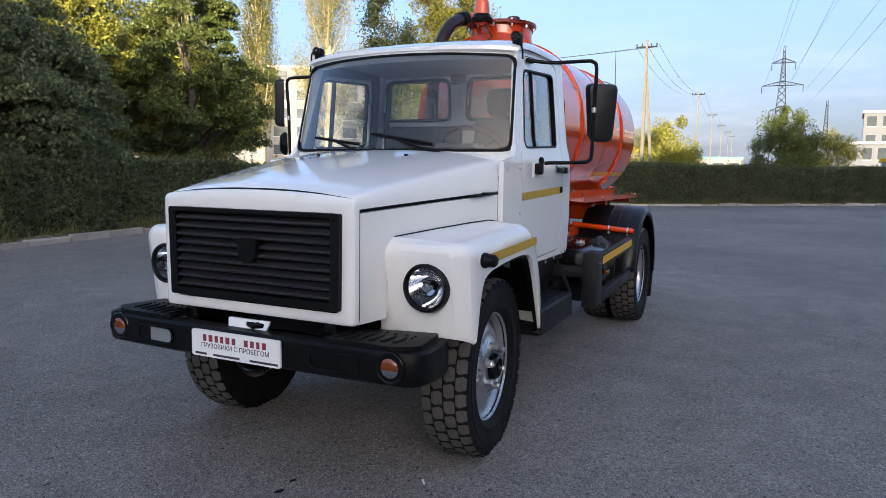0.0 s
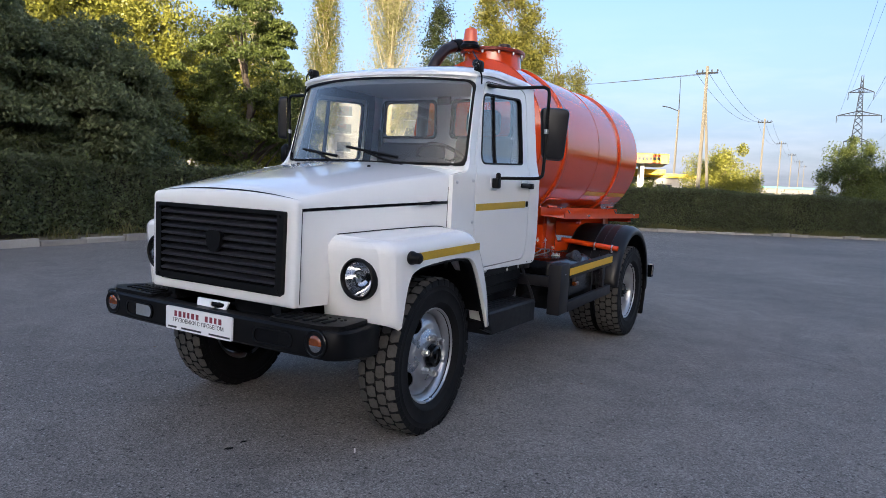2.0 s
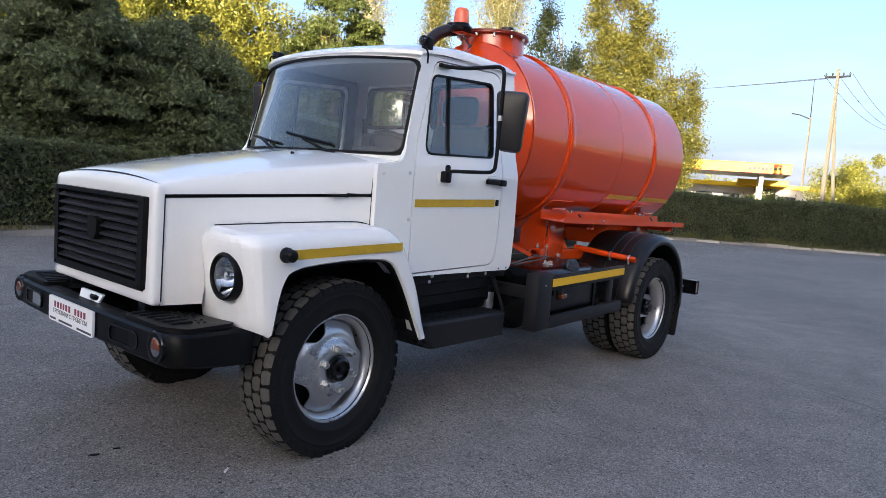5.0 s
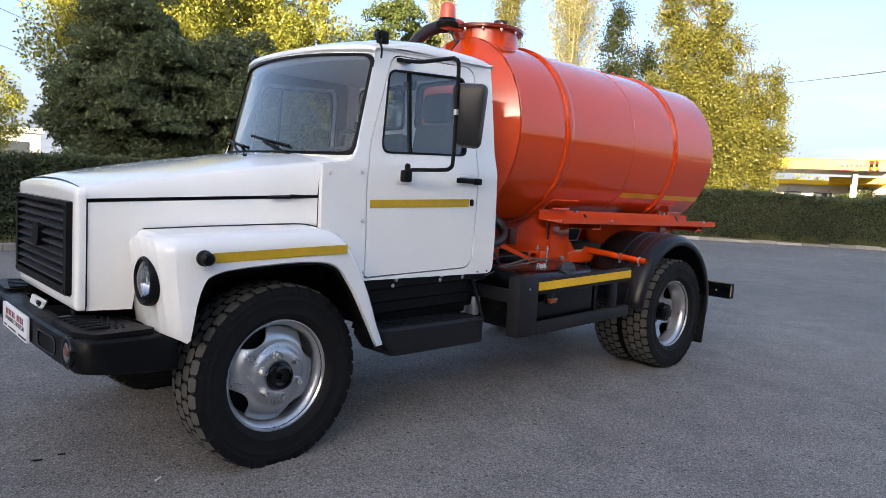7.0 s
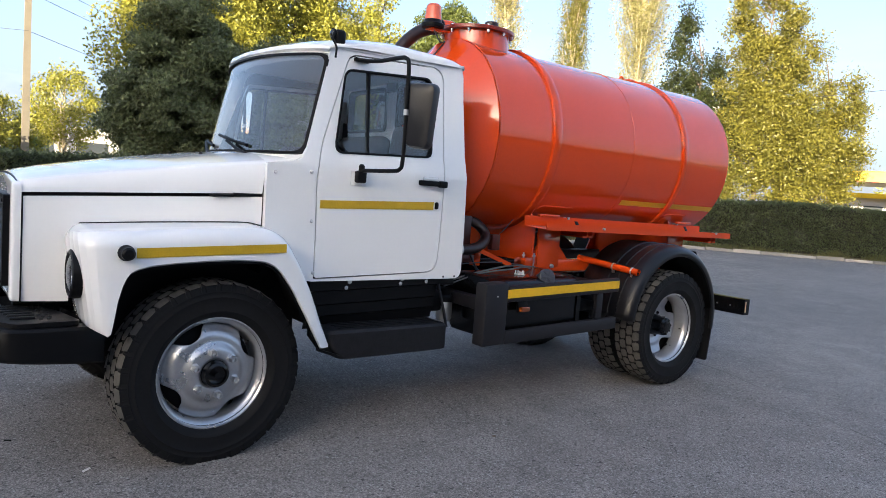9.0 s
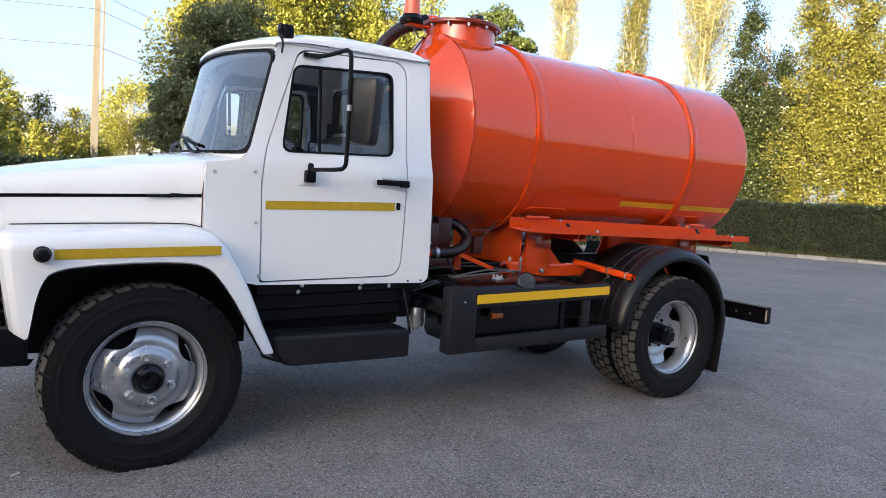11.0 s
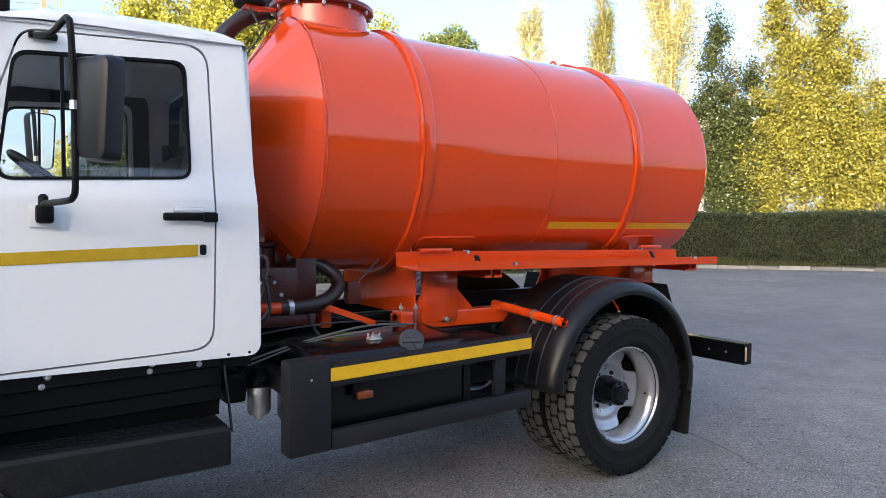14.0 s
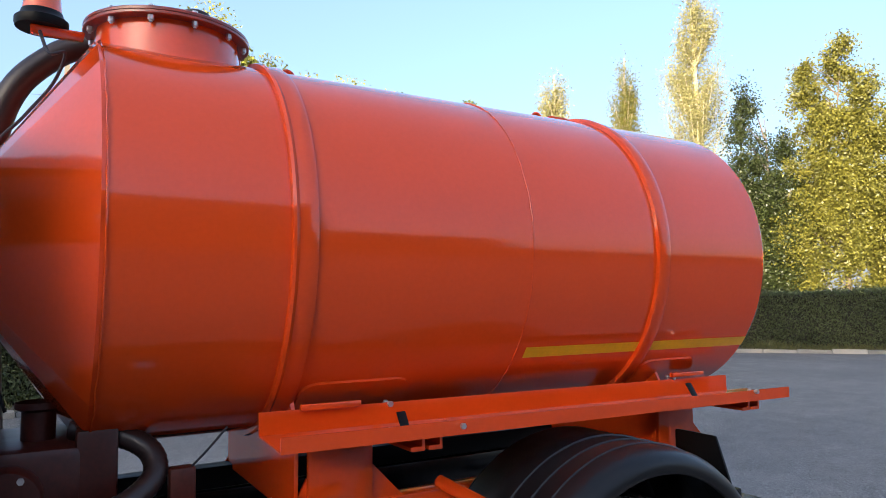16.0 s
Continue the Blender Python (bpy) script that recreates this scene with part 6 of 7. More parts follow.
for x in (2.0, 3.5):
    bm = B()
    pts = []
    for k in range(121):
        a = 2 * math.pi * k / 120
        r = TR + rng.uniform(0.0005, 0.003)
        pts.append((x + rng.uniform(-0.002, 0.002), r * math.sin(a), TZ + r * math.cos(a)))
    tube(bm, pts, 0.004 if x < 3 else 0.0022, 5, ends=False)
    part("weld_seam", oval(bm), M_ORANGE, tank, smooth=60)


def on_tank(x, a, lift):
    """A point on the driver's side of the tank, a degrees above its middle."""
    return Vector((x, -(TR + lift) * math.cos(radians(a)), TZ + TALL * (TR + lift) * math.sin(radians(a))))


for x0, x1 in ((3.545, 4.184), (4.269, 4.94)):
    bm = B()
    loft(bm, [[on_tank(x0 + (x1 - x0) * k / 4, a, 0.0025) for a in (-35.0, -36.5, -38.0, -39.4)] for k in range(5)])
    part("tank_strip", bm, M_YELLOW, tank, "yellow reflective tape", smooth=60)
for x0, x1 in ((2.63, 3.06), (4.28, 4.66)):
    bm = B()
    out = rounded([(x0, -88 * 0.0115), (x1, -88 * 0.0115), (x1, -44.6 * 0.0115), (x0, -44.6 * 0.0115)], [0.001, 0.001, 0.07, 0.07], 6)
    sheet(bm, out, [], lambda u, v, w: on_tank(u, v / 0.0115, w), 0.010, cuts=[-0.95, -0.9, -0.85, -0.8, -0.75, -0.7, -0.66, -0.62, -0.58, -0.54])
    part("saddle_pad", bm, M_ORANGE, tank, smooth=30)

# filler neck with bolted flange and lid
NX = 2.25
bm = B()
lathe(bm, [(0.275, -0.14), (0.262, 0.02), (0.258, 0.10)], (NX, 0, 2.595), "z", 48)
neck = part("filler_neck", bm, M_ORANGE, tank, smooth=40)
bm = B()
rings = lathe(bm, [(0.258, 0.098), (0.295, 0.098), (0.298, 0.101), (0.298, 0.110), (0.294, 0.1115), (0.298, 0.113), (0.298, 0.122), (0.294, 0.126), (0.2, 0.134), (0.02, 0.138)], (NX, 0, 2.595), "z", 56)
cap(bm, rings[-1])
flange = part("lid", bm, M_LID, neck, smooth=30)
bm = B()
lathe(bm, [(0.0001, -0.022), (0.006, -0.022), (0.006, -0.016), (0.011, -0.015), (0.011, 0.002), (0.006, 0.003), (0.006, 0.030), (0.010, 0.031), (0.010, 0.040), (0.0001, 0.041)], (0, 0, 0), "z", 6)
bolt_me = finish("lid_bolt", bm, M_STEEL, 20)
for k in range(12):
    a = 2 * math.pi * (k + 0.3) / 12
    ob = new("lid_bolt", bolt_me)
    ob.parent = neck
    ob.location = (NX + 0.279 * math.cos(a), 0.279 * math.sin(a), 2.69)
bm = B()
lathe(bm, [(0.055, 0), (0.055, 0.055), (0.045, 0.062), (0.0001, 0.063)], (NX + 0.08, -0.08, 2.742), "z", 16)
part("relief_valve", bm, M_HOSE, neck)
bm = B()
lathe(bm, [(0.04, 0), (0.04, 0.04), (0.025, 0.05), (0.025, 0.07), (0.0001, 0.072)], (NX + 0.21, 0.05, 2.738), "z", 14)
part("lid_knob", bm, M_HOSE, neck)
bm = B()
tube(bm, smooth_path([(2.10, 0.265, 2.78), (2.17, 0.25, 2.785), (2.21, 0.23, 2.765), (2.22, 0.22, 2.735)], 4), 0.047, 16)
elbow = part("hose_elbow", bm, M_ORANGE, neck)
bm = B()
tube(bm, [(2.01, 0.28, 2.748), (2.02, 0.279, 2.752), (2.10, 0.267, 2.776), (2.11, 0.265, 2.779)], [0.052, 0.058, 0.058, 0.052], 18)
part("hose_collar", bm, M_BLACK, elbow, "black hose collar")
for x in (2.72, 4.05):
    bm = B()
    tube(bm, [(x + 0.035 * math.cos(math.pi * k / 10), 0.0, TZ + TALL * TR - 0.004 + 0.05 * math.sin(math.pi * k / 10)) for k in range(11)], 0.009, 8)
    part("lifting_lug", bm, M_ORANGE, tank)
bm = B()
box(bm, 4.10, 4.22, -0.05, 0.05, TZ + TALL * TR + 0.005, TZ + TALL * TR + 0.032, 0.006)
part("band_joint", bm, M_ORANGE, tank)

# beacon on its bracket
bm = B()
box(bm, 1.79, 1.96, -0.045, 0.045, 2.656, 2.668, 0.004)
part("beacon_bracket", bm, M_ORANGE, truck)
bm = B()
rings = lathe(bm, [(0.082, 0.0), (0.086, 0.012), (0.086, 0.03), (0.07, 0.045), (0.066, 0.06)], (1.825, 0.0, 2.668), "z", 28)
cap(bm, rings[0][::-1])
beacon = part("beacon", bm, M_BLACK, truck, "orange warning beacon with a black base", smooth=40)
bm = B()
rings = lathe(bm, [(0.064, 0.055), (0.062, 0.07), (0.055, 0.15), (0.052, 0.165), (0.04, 0.176), (0.0001, 0.18)], (1.825, 0.0, 2.668), "z", 28)
part("beacon_dome", bm, M_RED_LENS, beacon, smooth=50)
bm = B()
tube(bm, smooth_path([(1.82, -0.03, 2.65), (1.85, -0.08, 2.56), (1.90, -0.06, 2.575), (1.865, 0.02, 2.48), (1.78, 0.06, 2.36), (1.69, 0.08, 2.22), (1.675, 0.10, 1.9), (1.68, 0.12, 1.6), (1.76, 0.10, 1.32)], 5), 0.006, 6)
part("beacon_cable", bm, M_CABLE, truck)

# suction hose over the tank front
bm = B()
tube(bm, smooth_path([(2.06, 0.27, 2.762), (1.96, 0.29, 2.725), (1.87, 0.30, 2.672), (1.755, 0.31, 2.548), (1.69, 0.33, 2.38), (1.672, 0.35, 2.15), (1.675, 0.36, 1.8), (1.685, 0.35, 1.5), (1.70, 0.34, 1.22)], 6), 0.05, 14)
part("suction_hose", bm, M_HOSE, truck, "brown ribbed suction hose")

# hose tray beside the tank
def tray(bm, y_back, x_end_back):
    yb, yf = y_back
    prof = [(yb, 1.331), (yb, 1.250), (yf, 1.236), (yf, 1.286)]
    t = 0.005
    rows = []
    for x in (2.482, x_end_back, x_end_back + 0.004, 5.01):
        rows.append([(x, y, z - 0.008 * (x - 2.48)) for y, z in prof] + [(x, prof[3][0] + t, prof[3][1] - 0.008 * (x - 2.48)), (x, prof[2][0] + t, prof[2][1] + t - 0.008 * (x - 2.48)), (x, prof[1][0] - t, prof[1][1] + t - 0.008 * (x - 2.48)), (x, prof[0][0] - t, prof[0][1] - 0.008 * (x - 2.48))])
    for k in (2, 3):
        rows[k] = [(x, y, z if z < 1.3 and y < -0.6 else min(z, 1.235)) for x, y, z in rows[k]]
    loft(bm, rows, closed=True, caps=True)


bm = B()
tray(bm, (-0.472, -0.712), 4.85)
tray_ob = part("hose_tray", bm, M_ORANGE, truck, "orange angle-steel hose tray", smooth=10)
for x in (2.96, 4.46):
    bm = B()
    box(bm, x - 0.018, x + 0.018, -0.60, -0.594, 1.235, 1.315, 0.003, turn=Matrix.Translation((x, -0.597, 1.26)) @ Matrix.Rotation(radians(-35), 4, 'X') @ Matrix.Translation((-x, 0.597, -1.26)))
    part("tray_strap", bm, M_BLACK, tray_ob)
for x, y, z in ((2.96, -0.47, 1.322), (4.46, -0.47, 1.322), (3.12, -0.712, 1.262), (4.74, -0.712, 1.262)):
    bm = B()
    lathe(bm, [(0.0001, -0.02), (0.011, -0.02), (0.011, -0.008), (0.006, -0.008), (0.006, 0.02), (0.011, 0.02), (0.011, 0.03), (0.0001, 0.031)], (x, y, z), "y", 6)
    part("tray_bolt", bm, M_STEEL, tray_ob)
for x in (2.62, 4.44):
    bm = B()
    box(bm, x, x + 0.22, -0.50, -0.476, 1.325, 1.347, 0.004)
    part("weld_plate", bm, M_ORANGE, tray_ob)
for x in (2.95, 4.72):
    for o in (0.0, 0.07):
        bm = B()
        sheet(bm, rounded([(x + o, 1.185), (x + o + 0.055, 1.185), (x + o + 0.055, 1.235), (x + o + 0.045, 1.235), (x + o + 0.045, 1.20), (x + o, 1.20)], 0.004, 2), [], lambda u, v, w: Vector((u, -0.66 + w, v - 0.008 * (u - 2.48))), 0.30)
        part("tray_bracket", bm, M_ORANGE, tray_ob)

# subframe and saddles
for s in (-1, 1):
    bm = B()
    box(bm, 2.50 if s < 0 else 1.78, 4.66, s * 0.42 - 0.045, s * 0.42 + 0.045, 0.89, 0.985, 0.008)
    part("subframe_rail", bm, M_ORANGE if s < 0 else M_BLACK, truck)
    for x0, x1 in ((2.655, 2.895), (4.36, 4.60)):
        bm = B()
        box(bm, x0, x1, s * 0.462 - 0.012, s * 0.462 + 0.012, 0.925, 1.24, 0.004)
        post = part("saddle_post", bm, M_ORANGE, truck)
        bm = B()
        sheet(bm, [(x1, 0.975), (x1 + 0.14, 0.975), (x1 + 0.0, 1.12)], [], lambda u, v, w: Vector((u, s * 0.45 + w, v)), 0.012)
        part("gusset", bm, M_ORANGE, post)
        bm = B()
        sheet(bm, [(x0, 0.955), (x0 - 0.07, 0.955), (x0, 1.09)], [], lambda u, v, w: Vector((u, s * 0.455 + w, v)), 0.010)
        part("gusset", bm, M_ORANGE, post)
        bm = B()
        lathe(bm, [(0.0001, -0.022), (0.012, -0.022), (0.012, -0.010), (0.018, -0.009), (0.018, 0)] if s < 0 else [(0.0001, 0.022), (0.012, 0.022), (0.012, 0.010), (0.018, 0.009), (0.018, 0)], (x0 + 0.16, s * 0.476, 0.935), "y", 6)
        part("saddle_bolt", bm, M_STEEL, post)
for x in (2.61, 4.42):
    bm = B()
    arc = [(0.655 * math.sin(radians(a)), TZ - 0.712 * math.cos(radians(a))) for a in (38, 26, 13, 0, -13, -26, -38)]
    sheet(bm, [(-0.455, 0.965), (0.455, 0.965), (0.46, 1.24)] + arc + [(-0.46, 1.24)], [], lambda u, v, w: Vector((x + w, u, v)), 0.014)
    part("saddle_plate", bm, M_ORANGE, truck, smooth=0)
# clamp block with studs in front of the saddle
bm = B()
box(bm, 2.50, 2.58, -0.50, -0.40, 0.925, 1.0, 0.006)
blk = part("clamp_block", bm, M_ORANGE, truck)
for x, y in ((2.535, -0.44), (2.60, -0.49)):
    bm = B()
    lathe(bm, [(0.006, -0.09), (0.006, 0.04), (0.0001, 0.04)], (x, y, 1.0), "z", 8)
    lathe(bm, [(0.0001, 0.024), (0.013, 0.024), (0.013, 0.010), (0.0001, 0.010)], (x, y, 1.0), "z", 6)
    part("stud", bm, M_STEEL, blk)
# drain pipe with two clamps
bm = B()
P0, P1 = Vector((3.205, -0.42, 0.997)), Vector((3.245, -1.0, 0.947))
tube(bm, [P0, P1], 0.027, 14, ends=False)
tube(bm, [P1, P0], 0.021, 14, ends=False)
pipe = part("drain_pipe", bm, M_ORANGE, truck, "orange steel drain pipe")
for t in (0.60, 0.90):
    bm = B()
    d = (P1 - P0).normalized()
    c = P0.lerp(P1, t)
    tube(bm, [c - d * 0.006, c + d * 0.006], 0.031, 16)
    box(bm, c.x - 0.012, c.x + 0.012, c.y - 0.008, c.y + 0.008, c.z - 0.05, c.z - 0.028, 0.002)
    part("hose_clamp", bm, M_STEEL, pipe)

# vacuum pump, pipes and hose behind the cab
bm = B()
box(bm, 1.69, 1.98, -0.34, 0.16, 1.02, 1.26, 0.03)
lathe(bm, [(0.0001, -0.40), (0.09, -0.40), (0.10, -0.38), (0.10, -0.30), (0.14, -0.29), (0.14, 0.1)], (1.78, 0, 1.12), "y", 24)
lathe(bm, [(0.05, 0), (0.05, 0.1), (0.07, 0.11), (0.07, 0.13)], (1.86, -0.15, 1.25), "z", 16)
pump = part("vacuum_pump", bm, M_OXIDE_SHADED, truck, "grimy red-brown vacuum pump, darkened for shade")
for k in range(6):
    bm = B()
    a = 2 * math.pi * k / 6
    lathe(bm, [(0.0001, -0.015), (0.010, -0.015), (0.010, 0)], (1.78 + 0.075 * math.cos(a), -0.40, 1.12 + 0.075 * math.sin(a)), "y", 6)
    part("pump_bolt", bm, M_STEEL, pump)
bm = B()
box(bm, 1.96, 2.08, -0.33, -0.20, 0.99, 1.30, 0.01)
part("pipe_column", bm, M_OXIDE_SHADED, truck)
bm = B()
box(bm, 1.70, 2.02, -0.46, -0.38, 0.965, 1.02, 0.006)
part("pump_bracket", bm, M_OXIDE_SHADED, truck)
bm = B()
tube(bm, [(2.08, -0.44, 1.05), (2.34, -0.50, 0.95)], 0.022, 4)
part("stay_bar", bm, M_ORANGE, truck)
bm = B()
tube(bm, [(1.72, -0.44, 1.055), (1.86, -0.44, 1.055)], 0.032, 14)
part("pipe_stub", bm, M_ORANGE, truck)
bm = B()
hp = smooth_path([(1.84, -0.44, 1.055), (1.98, -0.45, 1.06), (2.10, -0.43, 1.09), (2.18, -0.38, 1.15), (2.17, -0.32, 1.22), (2.08, -0.27, 1.27), (1.95, -0.22, 1.295)], 12)
tube(bm, hp, [0.036 + (0.003 if k % 2 else 0.0) for k in range(len(hp))], 14)
hose = part("ribbed_hose", bm, M_HOSE, truck, "brown ribbed rubber hose", smooth=60)
bm = B()
tube(bm, [(1.875, -0.443, 1.056), (1.90, -0.445, 1.057)], 0.042, 18)
part("hose_clamp", bm, M_STEEL, hose)
for k, (pts, r, mat) in enumerate((
        ([(1.62, -0.60, 0.84), (1.85, -0.62, 0.90), (2.1, -0.64, 0.95), (2.3, -0.58, 0.955), (2.55, -0.56, 0.94)], 0.006, M_WIRE),
        ([(1.60, -0.66, 0.83), (1.9, -0.66, 0.91), (2.15, -0.70, 0.945), (2.35, -0.64, 0.95), (2.5, -0.56, 0.93)], 0.005, M_WIRE),
        ([(1.60, -0.50, 0.93), (1.9, -0.52, 0.965), (2.2, -0.50, 0.97), (2.5, -0.48, 0.945)], 0.0045, M_CABLE),
        ([(1.70, -0.46, 1.26), (1.74, -0.50, 1.20), (1.76, -0.50, 1.05), (1.72, -0.47, 0.97)], 0.009, M_CABLE),
        ([(1.66, -0.44, 1.29), (1.66, -0.50, 1.15), (1.69, -0.48, 1.02)], 0.008, M_STEEL),
        ([(1.98, -0.46, 1.02), (2.00, -0.50, 0.94), (2.03, -0.52, 0.90)], 0.009, M_GREY))):
    bm = B()
    tube(bm, smooth_path(pts, 6), r, 7)
    part("cable", bm, mat, truck)

for x, y, z, r in ((1.665, -0.43, 1.10, 0.017), (1.665, -0.43, 1.17, 0.017), (1.69, -0.42, 1.24, 0.014)):
    bm = B()
    lathe(bm, [(r * 0.6, -0.03), (r, -0.03), (r, 0.0), (r * 0.7, 0.005), (r * 0.7, 0.05), (r, 0.055), (r, 0.07), (0.0001, 0.07)], (x, y, z), "y", 8)
    part("pipe_union", bm, M_STEEL, truck)
bm = B()
box(bm, 1.67, 1.76, -0.40, -0.25, 1.27, 1.36, 0.008)
part("oil_box", bm, M_OXIDE_SHADED, truck)
bm = B()
tube(bm, smooth_path([(1.70, -0.45, 1.30), (1.735, -0.50, 1.32), (1.75, -0.50, 1.26), (1.71, -0.49, 1.10), (1.68, -0.48, 1.06), (1.72, -0.50, 1.02), (1.755, -0.50, 1.06)], 6), 0.009, 7)
part("clear_hose", bm, M_GREY_HOSE, truck, "dull translucent hose loop")
bm = B()
lathe(bm, [(0.0001, -0.012), (0.028, -0.012), (0.03, 0.0), (0.03, 0.03), (0.0001, 0.03)], (1.70, -0.44, 1.335), "z", 14)
part("gauge", bm, M_STEEL, truck)
for dx, y in ((2.08, -0.36), (1.99, -0.10)):
    bm = B()
    box(bm, dx, dx + 0.06, y - 0.03, y + 0.03, 0.93, 1.04, 0.006)
    part("pump_leg", bm, M_ORANGE, truck)
bm = B()
box(bm, 2.22, 2.30, -0.42, -0.36, 1.05, 1.17, 0.01)
part("valve_lever_base", bm, M_OXIDE_SHADED, truck)
bm = B()
tube(bm, [(2.27, -0.40, 1.15), (2.33, -0.43, 1.22), (2.39, -0.44, 1.29)], 0.004, 6)
part("valve_lever", bm, M_CABLE, truck)
for k, (x, z) in enumerate(((2.30, 0.80), (2.42, 0.84), (2.56, 0.78), (2.70, 0.83), (2.86, 0.79), (3.05, 0.84))):
    bm = B()
    lathe(bm, [(0.0001, -0.012), (0.008, -0.011), (0.011, 0)], (x, -0.456, z), "y", 6)
    part("frame_bolt", bm, M_STEEL, truck)
for x in (0.78, 1.16, 1.355):
    bm = B()
    lathe(bm, [(0.0001, -0.007), (0.007, -0.006), (0.0075, -0.002), (0.012, -0.0015), (0.0125, 0)], (x, -0.7905, 0.860 + 0.045 * (x - 0.78)), "y", 10)
    part("step_bolt", bm, M_STEEL, truck)

# ---- fuel tank behind the side guard
bm = B()
rows = []
for x, o in ((1.80, 0.03), (1.815, 0.005), (1.84, 0.0), (2.62, 0.0), (2.645, 0.005), (2.66, 0.03)):
    rows.append([(x, p[0], p[1] + 0.018 * (x - 1.8)) for p in rounded([(-0.955 + o, 0.50 + o), (-0.50, 0.50 + o), (-0.50, 0.915 - o), (-0.955 + o, 0.90 - o)], [0.08, 0.02, 0.03, 0.12], 6)])
loft(bm, rows, closed=True, caps=True)
ft = part("fuel_tank", bm, M_BLACK_GLOSS, truck, "black fuel tank", smooth=40)
bm = B()
cc, dd = Vector((2.335, -0.885, 0.905)), Vector((-0.30, -0.90, 0.32)).normalized()
tube(bm, [cc - dd * 0.06, cc + dd * 0.0], 0.05, 20)
tube(bm, [cc, cc + dd * 0.005, cc + dd * 0.03, cc + dd * 0.036], [0.056, 0.062, 0.062, 0.055], 22)
part("filler_cap", bm, M_CAP, ft, "grey ribbed filler cap", smooth=40)
q = dd.to_track_quat('Z', 'Y').to_matrix().to_4x4()
bm = B()
box(bm, -0.05, 0.05, -0.007, 0.007, 0.03, 0.046, 0.003, turn=Matrix.Translation(cc) @ q)
part("cap_grip", bm, M_CAP, ft)
for turn_by in (60, 120):
    bm = B()
    box(bm, -0.048, 0.048, -0.005, 0.005, 0.034, 0.041, 0.002, turn=Matrix.Translation(cc) @ q @ Matrix.Rotation(radians(turn_by), 4, 'Z'))
    part("cap_ridge", bm, M_CAP, ft)
bm = B()
lathe(bm, [(0.04, 0), (0.04, 0.006), (0.02, 0.008), (0.018, 0.02), (0.0001, 0.021)], (2.20, -0.76, 0.915), "z", 18)
for k in range(5):
    a = 2 * math.pi * k / 5
    lathe(bm, [(0.005, 0), (0.005, 0.025), (0.0001, 0.026)], (2.20 + 0.03 * math.cos(a), -0.76 + 0.03 * math.sin(a), 0.918), "z", 6)
part("level_sender", bm, M_STEEL, ft)
for x in (2.62,):
    bm = B()
    loft(bm, [[(x + dx, -p[0], p[1]) for p in ((0.50, 0.928), (0.86, 0.922), (0.94, 0.88), (0.963, 0.82), (0.963, 0.55), (0.9, 0.49))] for dx in (-0.02, 0.02)])
    part("tank_strap", bm, M_BLACK, ft)
bm = B()
box(bm, 2.66, 3.05, -0.78, -0.47, 0.62, 0.86, 0.03)
part("battery_box", bm, M_BLACK, truck)

# ---- side guard: post and two bars
G = lambda x: 0.034 * (x - 1.65)
guard = thing("side_guard", "", "")
guard.parent = truck


def guard_bar(name, x0, x1, z0, z1, y0, y1, mat=M_GREY, bevel=0.006, label=""):
    bm = B()
    box(bm, x0, x1, y0, y1, z0, z1, bevel)
    for v in bm.verts:
        v.co.z += G(v.co.x)
    return part(name, bm, mat, guard, label)


guard_bar("guard_post", 1.66, 1.855, 0.487, 0.895, -1.03, -0.92, bevel=0.012)
guard_bar("top_bar", 1.857, 2.985, 0.765, 0.868, -1.03, -0.985)
guard_bar("lower_bar", 1.857, 2.985, 0.487, 0.572, -1.03, -0.985)
guard_bar("guard_stay", 2.757, 2.823, 0.574, 0.763, -1.02, -0.985)
guard_bar("guard_arm", 1.72, 1.80, 0.70, 0.78, -0.92, -0.45)
guard_bar("guard_arm", 2.77, 2.82, 0.70, 0.76, -0.985, -0.45)
guard_bar("reflective_strip", 1.848, 2.98, 0.793, 0.850, -1.034, -1.0305, M_YELLOW, 0.0, "bright yellow reflective tape")
guard_bar("side_marker", 1.97, 2.05, 0.692, 0.728, -1.045, -1.01, M_AMBER, 0.008, "amber side marker lamp")
guard_bar("marker_base", 1.965, 2.055, 0.685, 0.762, -1.01, -0.995, M_BLACK, 0.003)
for z in (0.835,):
    bm = B()
    lathe(bm, [(0.0001, -0.004), (0.005, -0.003), (0.006, 0)], (1.76, -1.03, z - 0.02), "y", 8)
    part("rivet", bm, M_STEEL, guard)

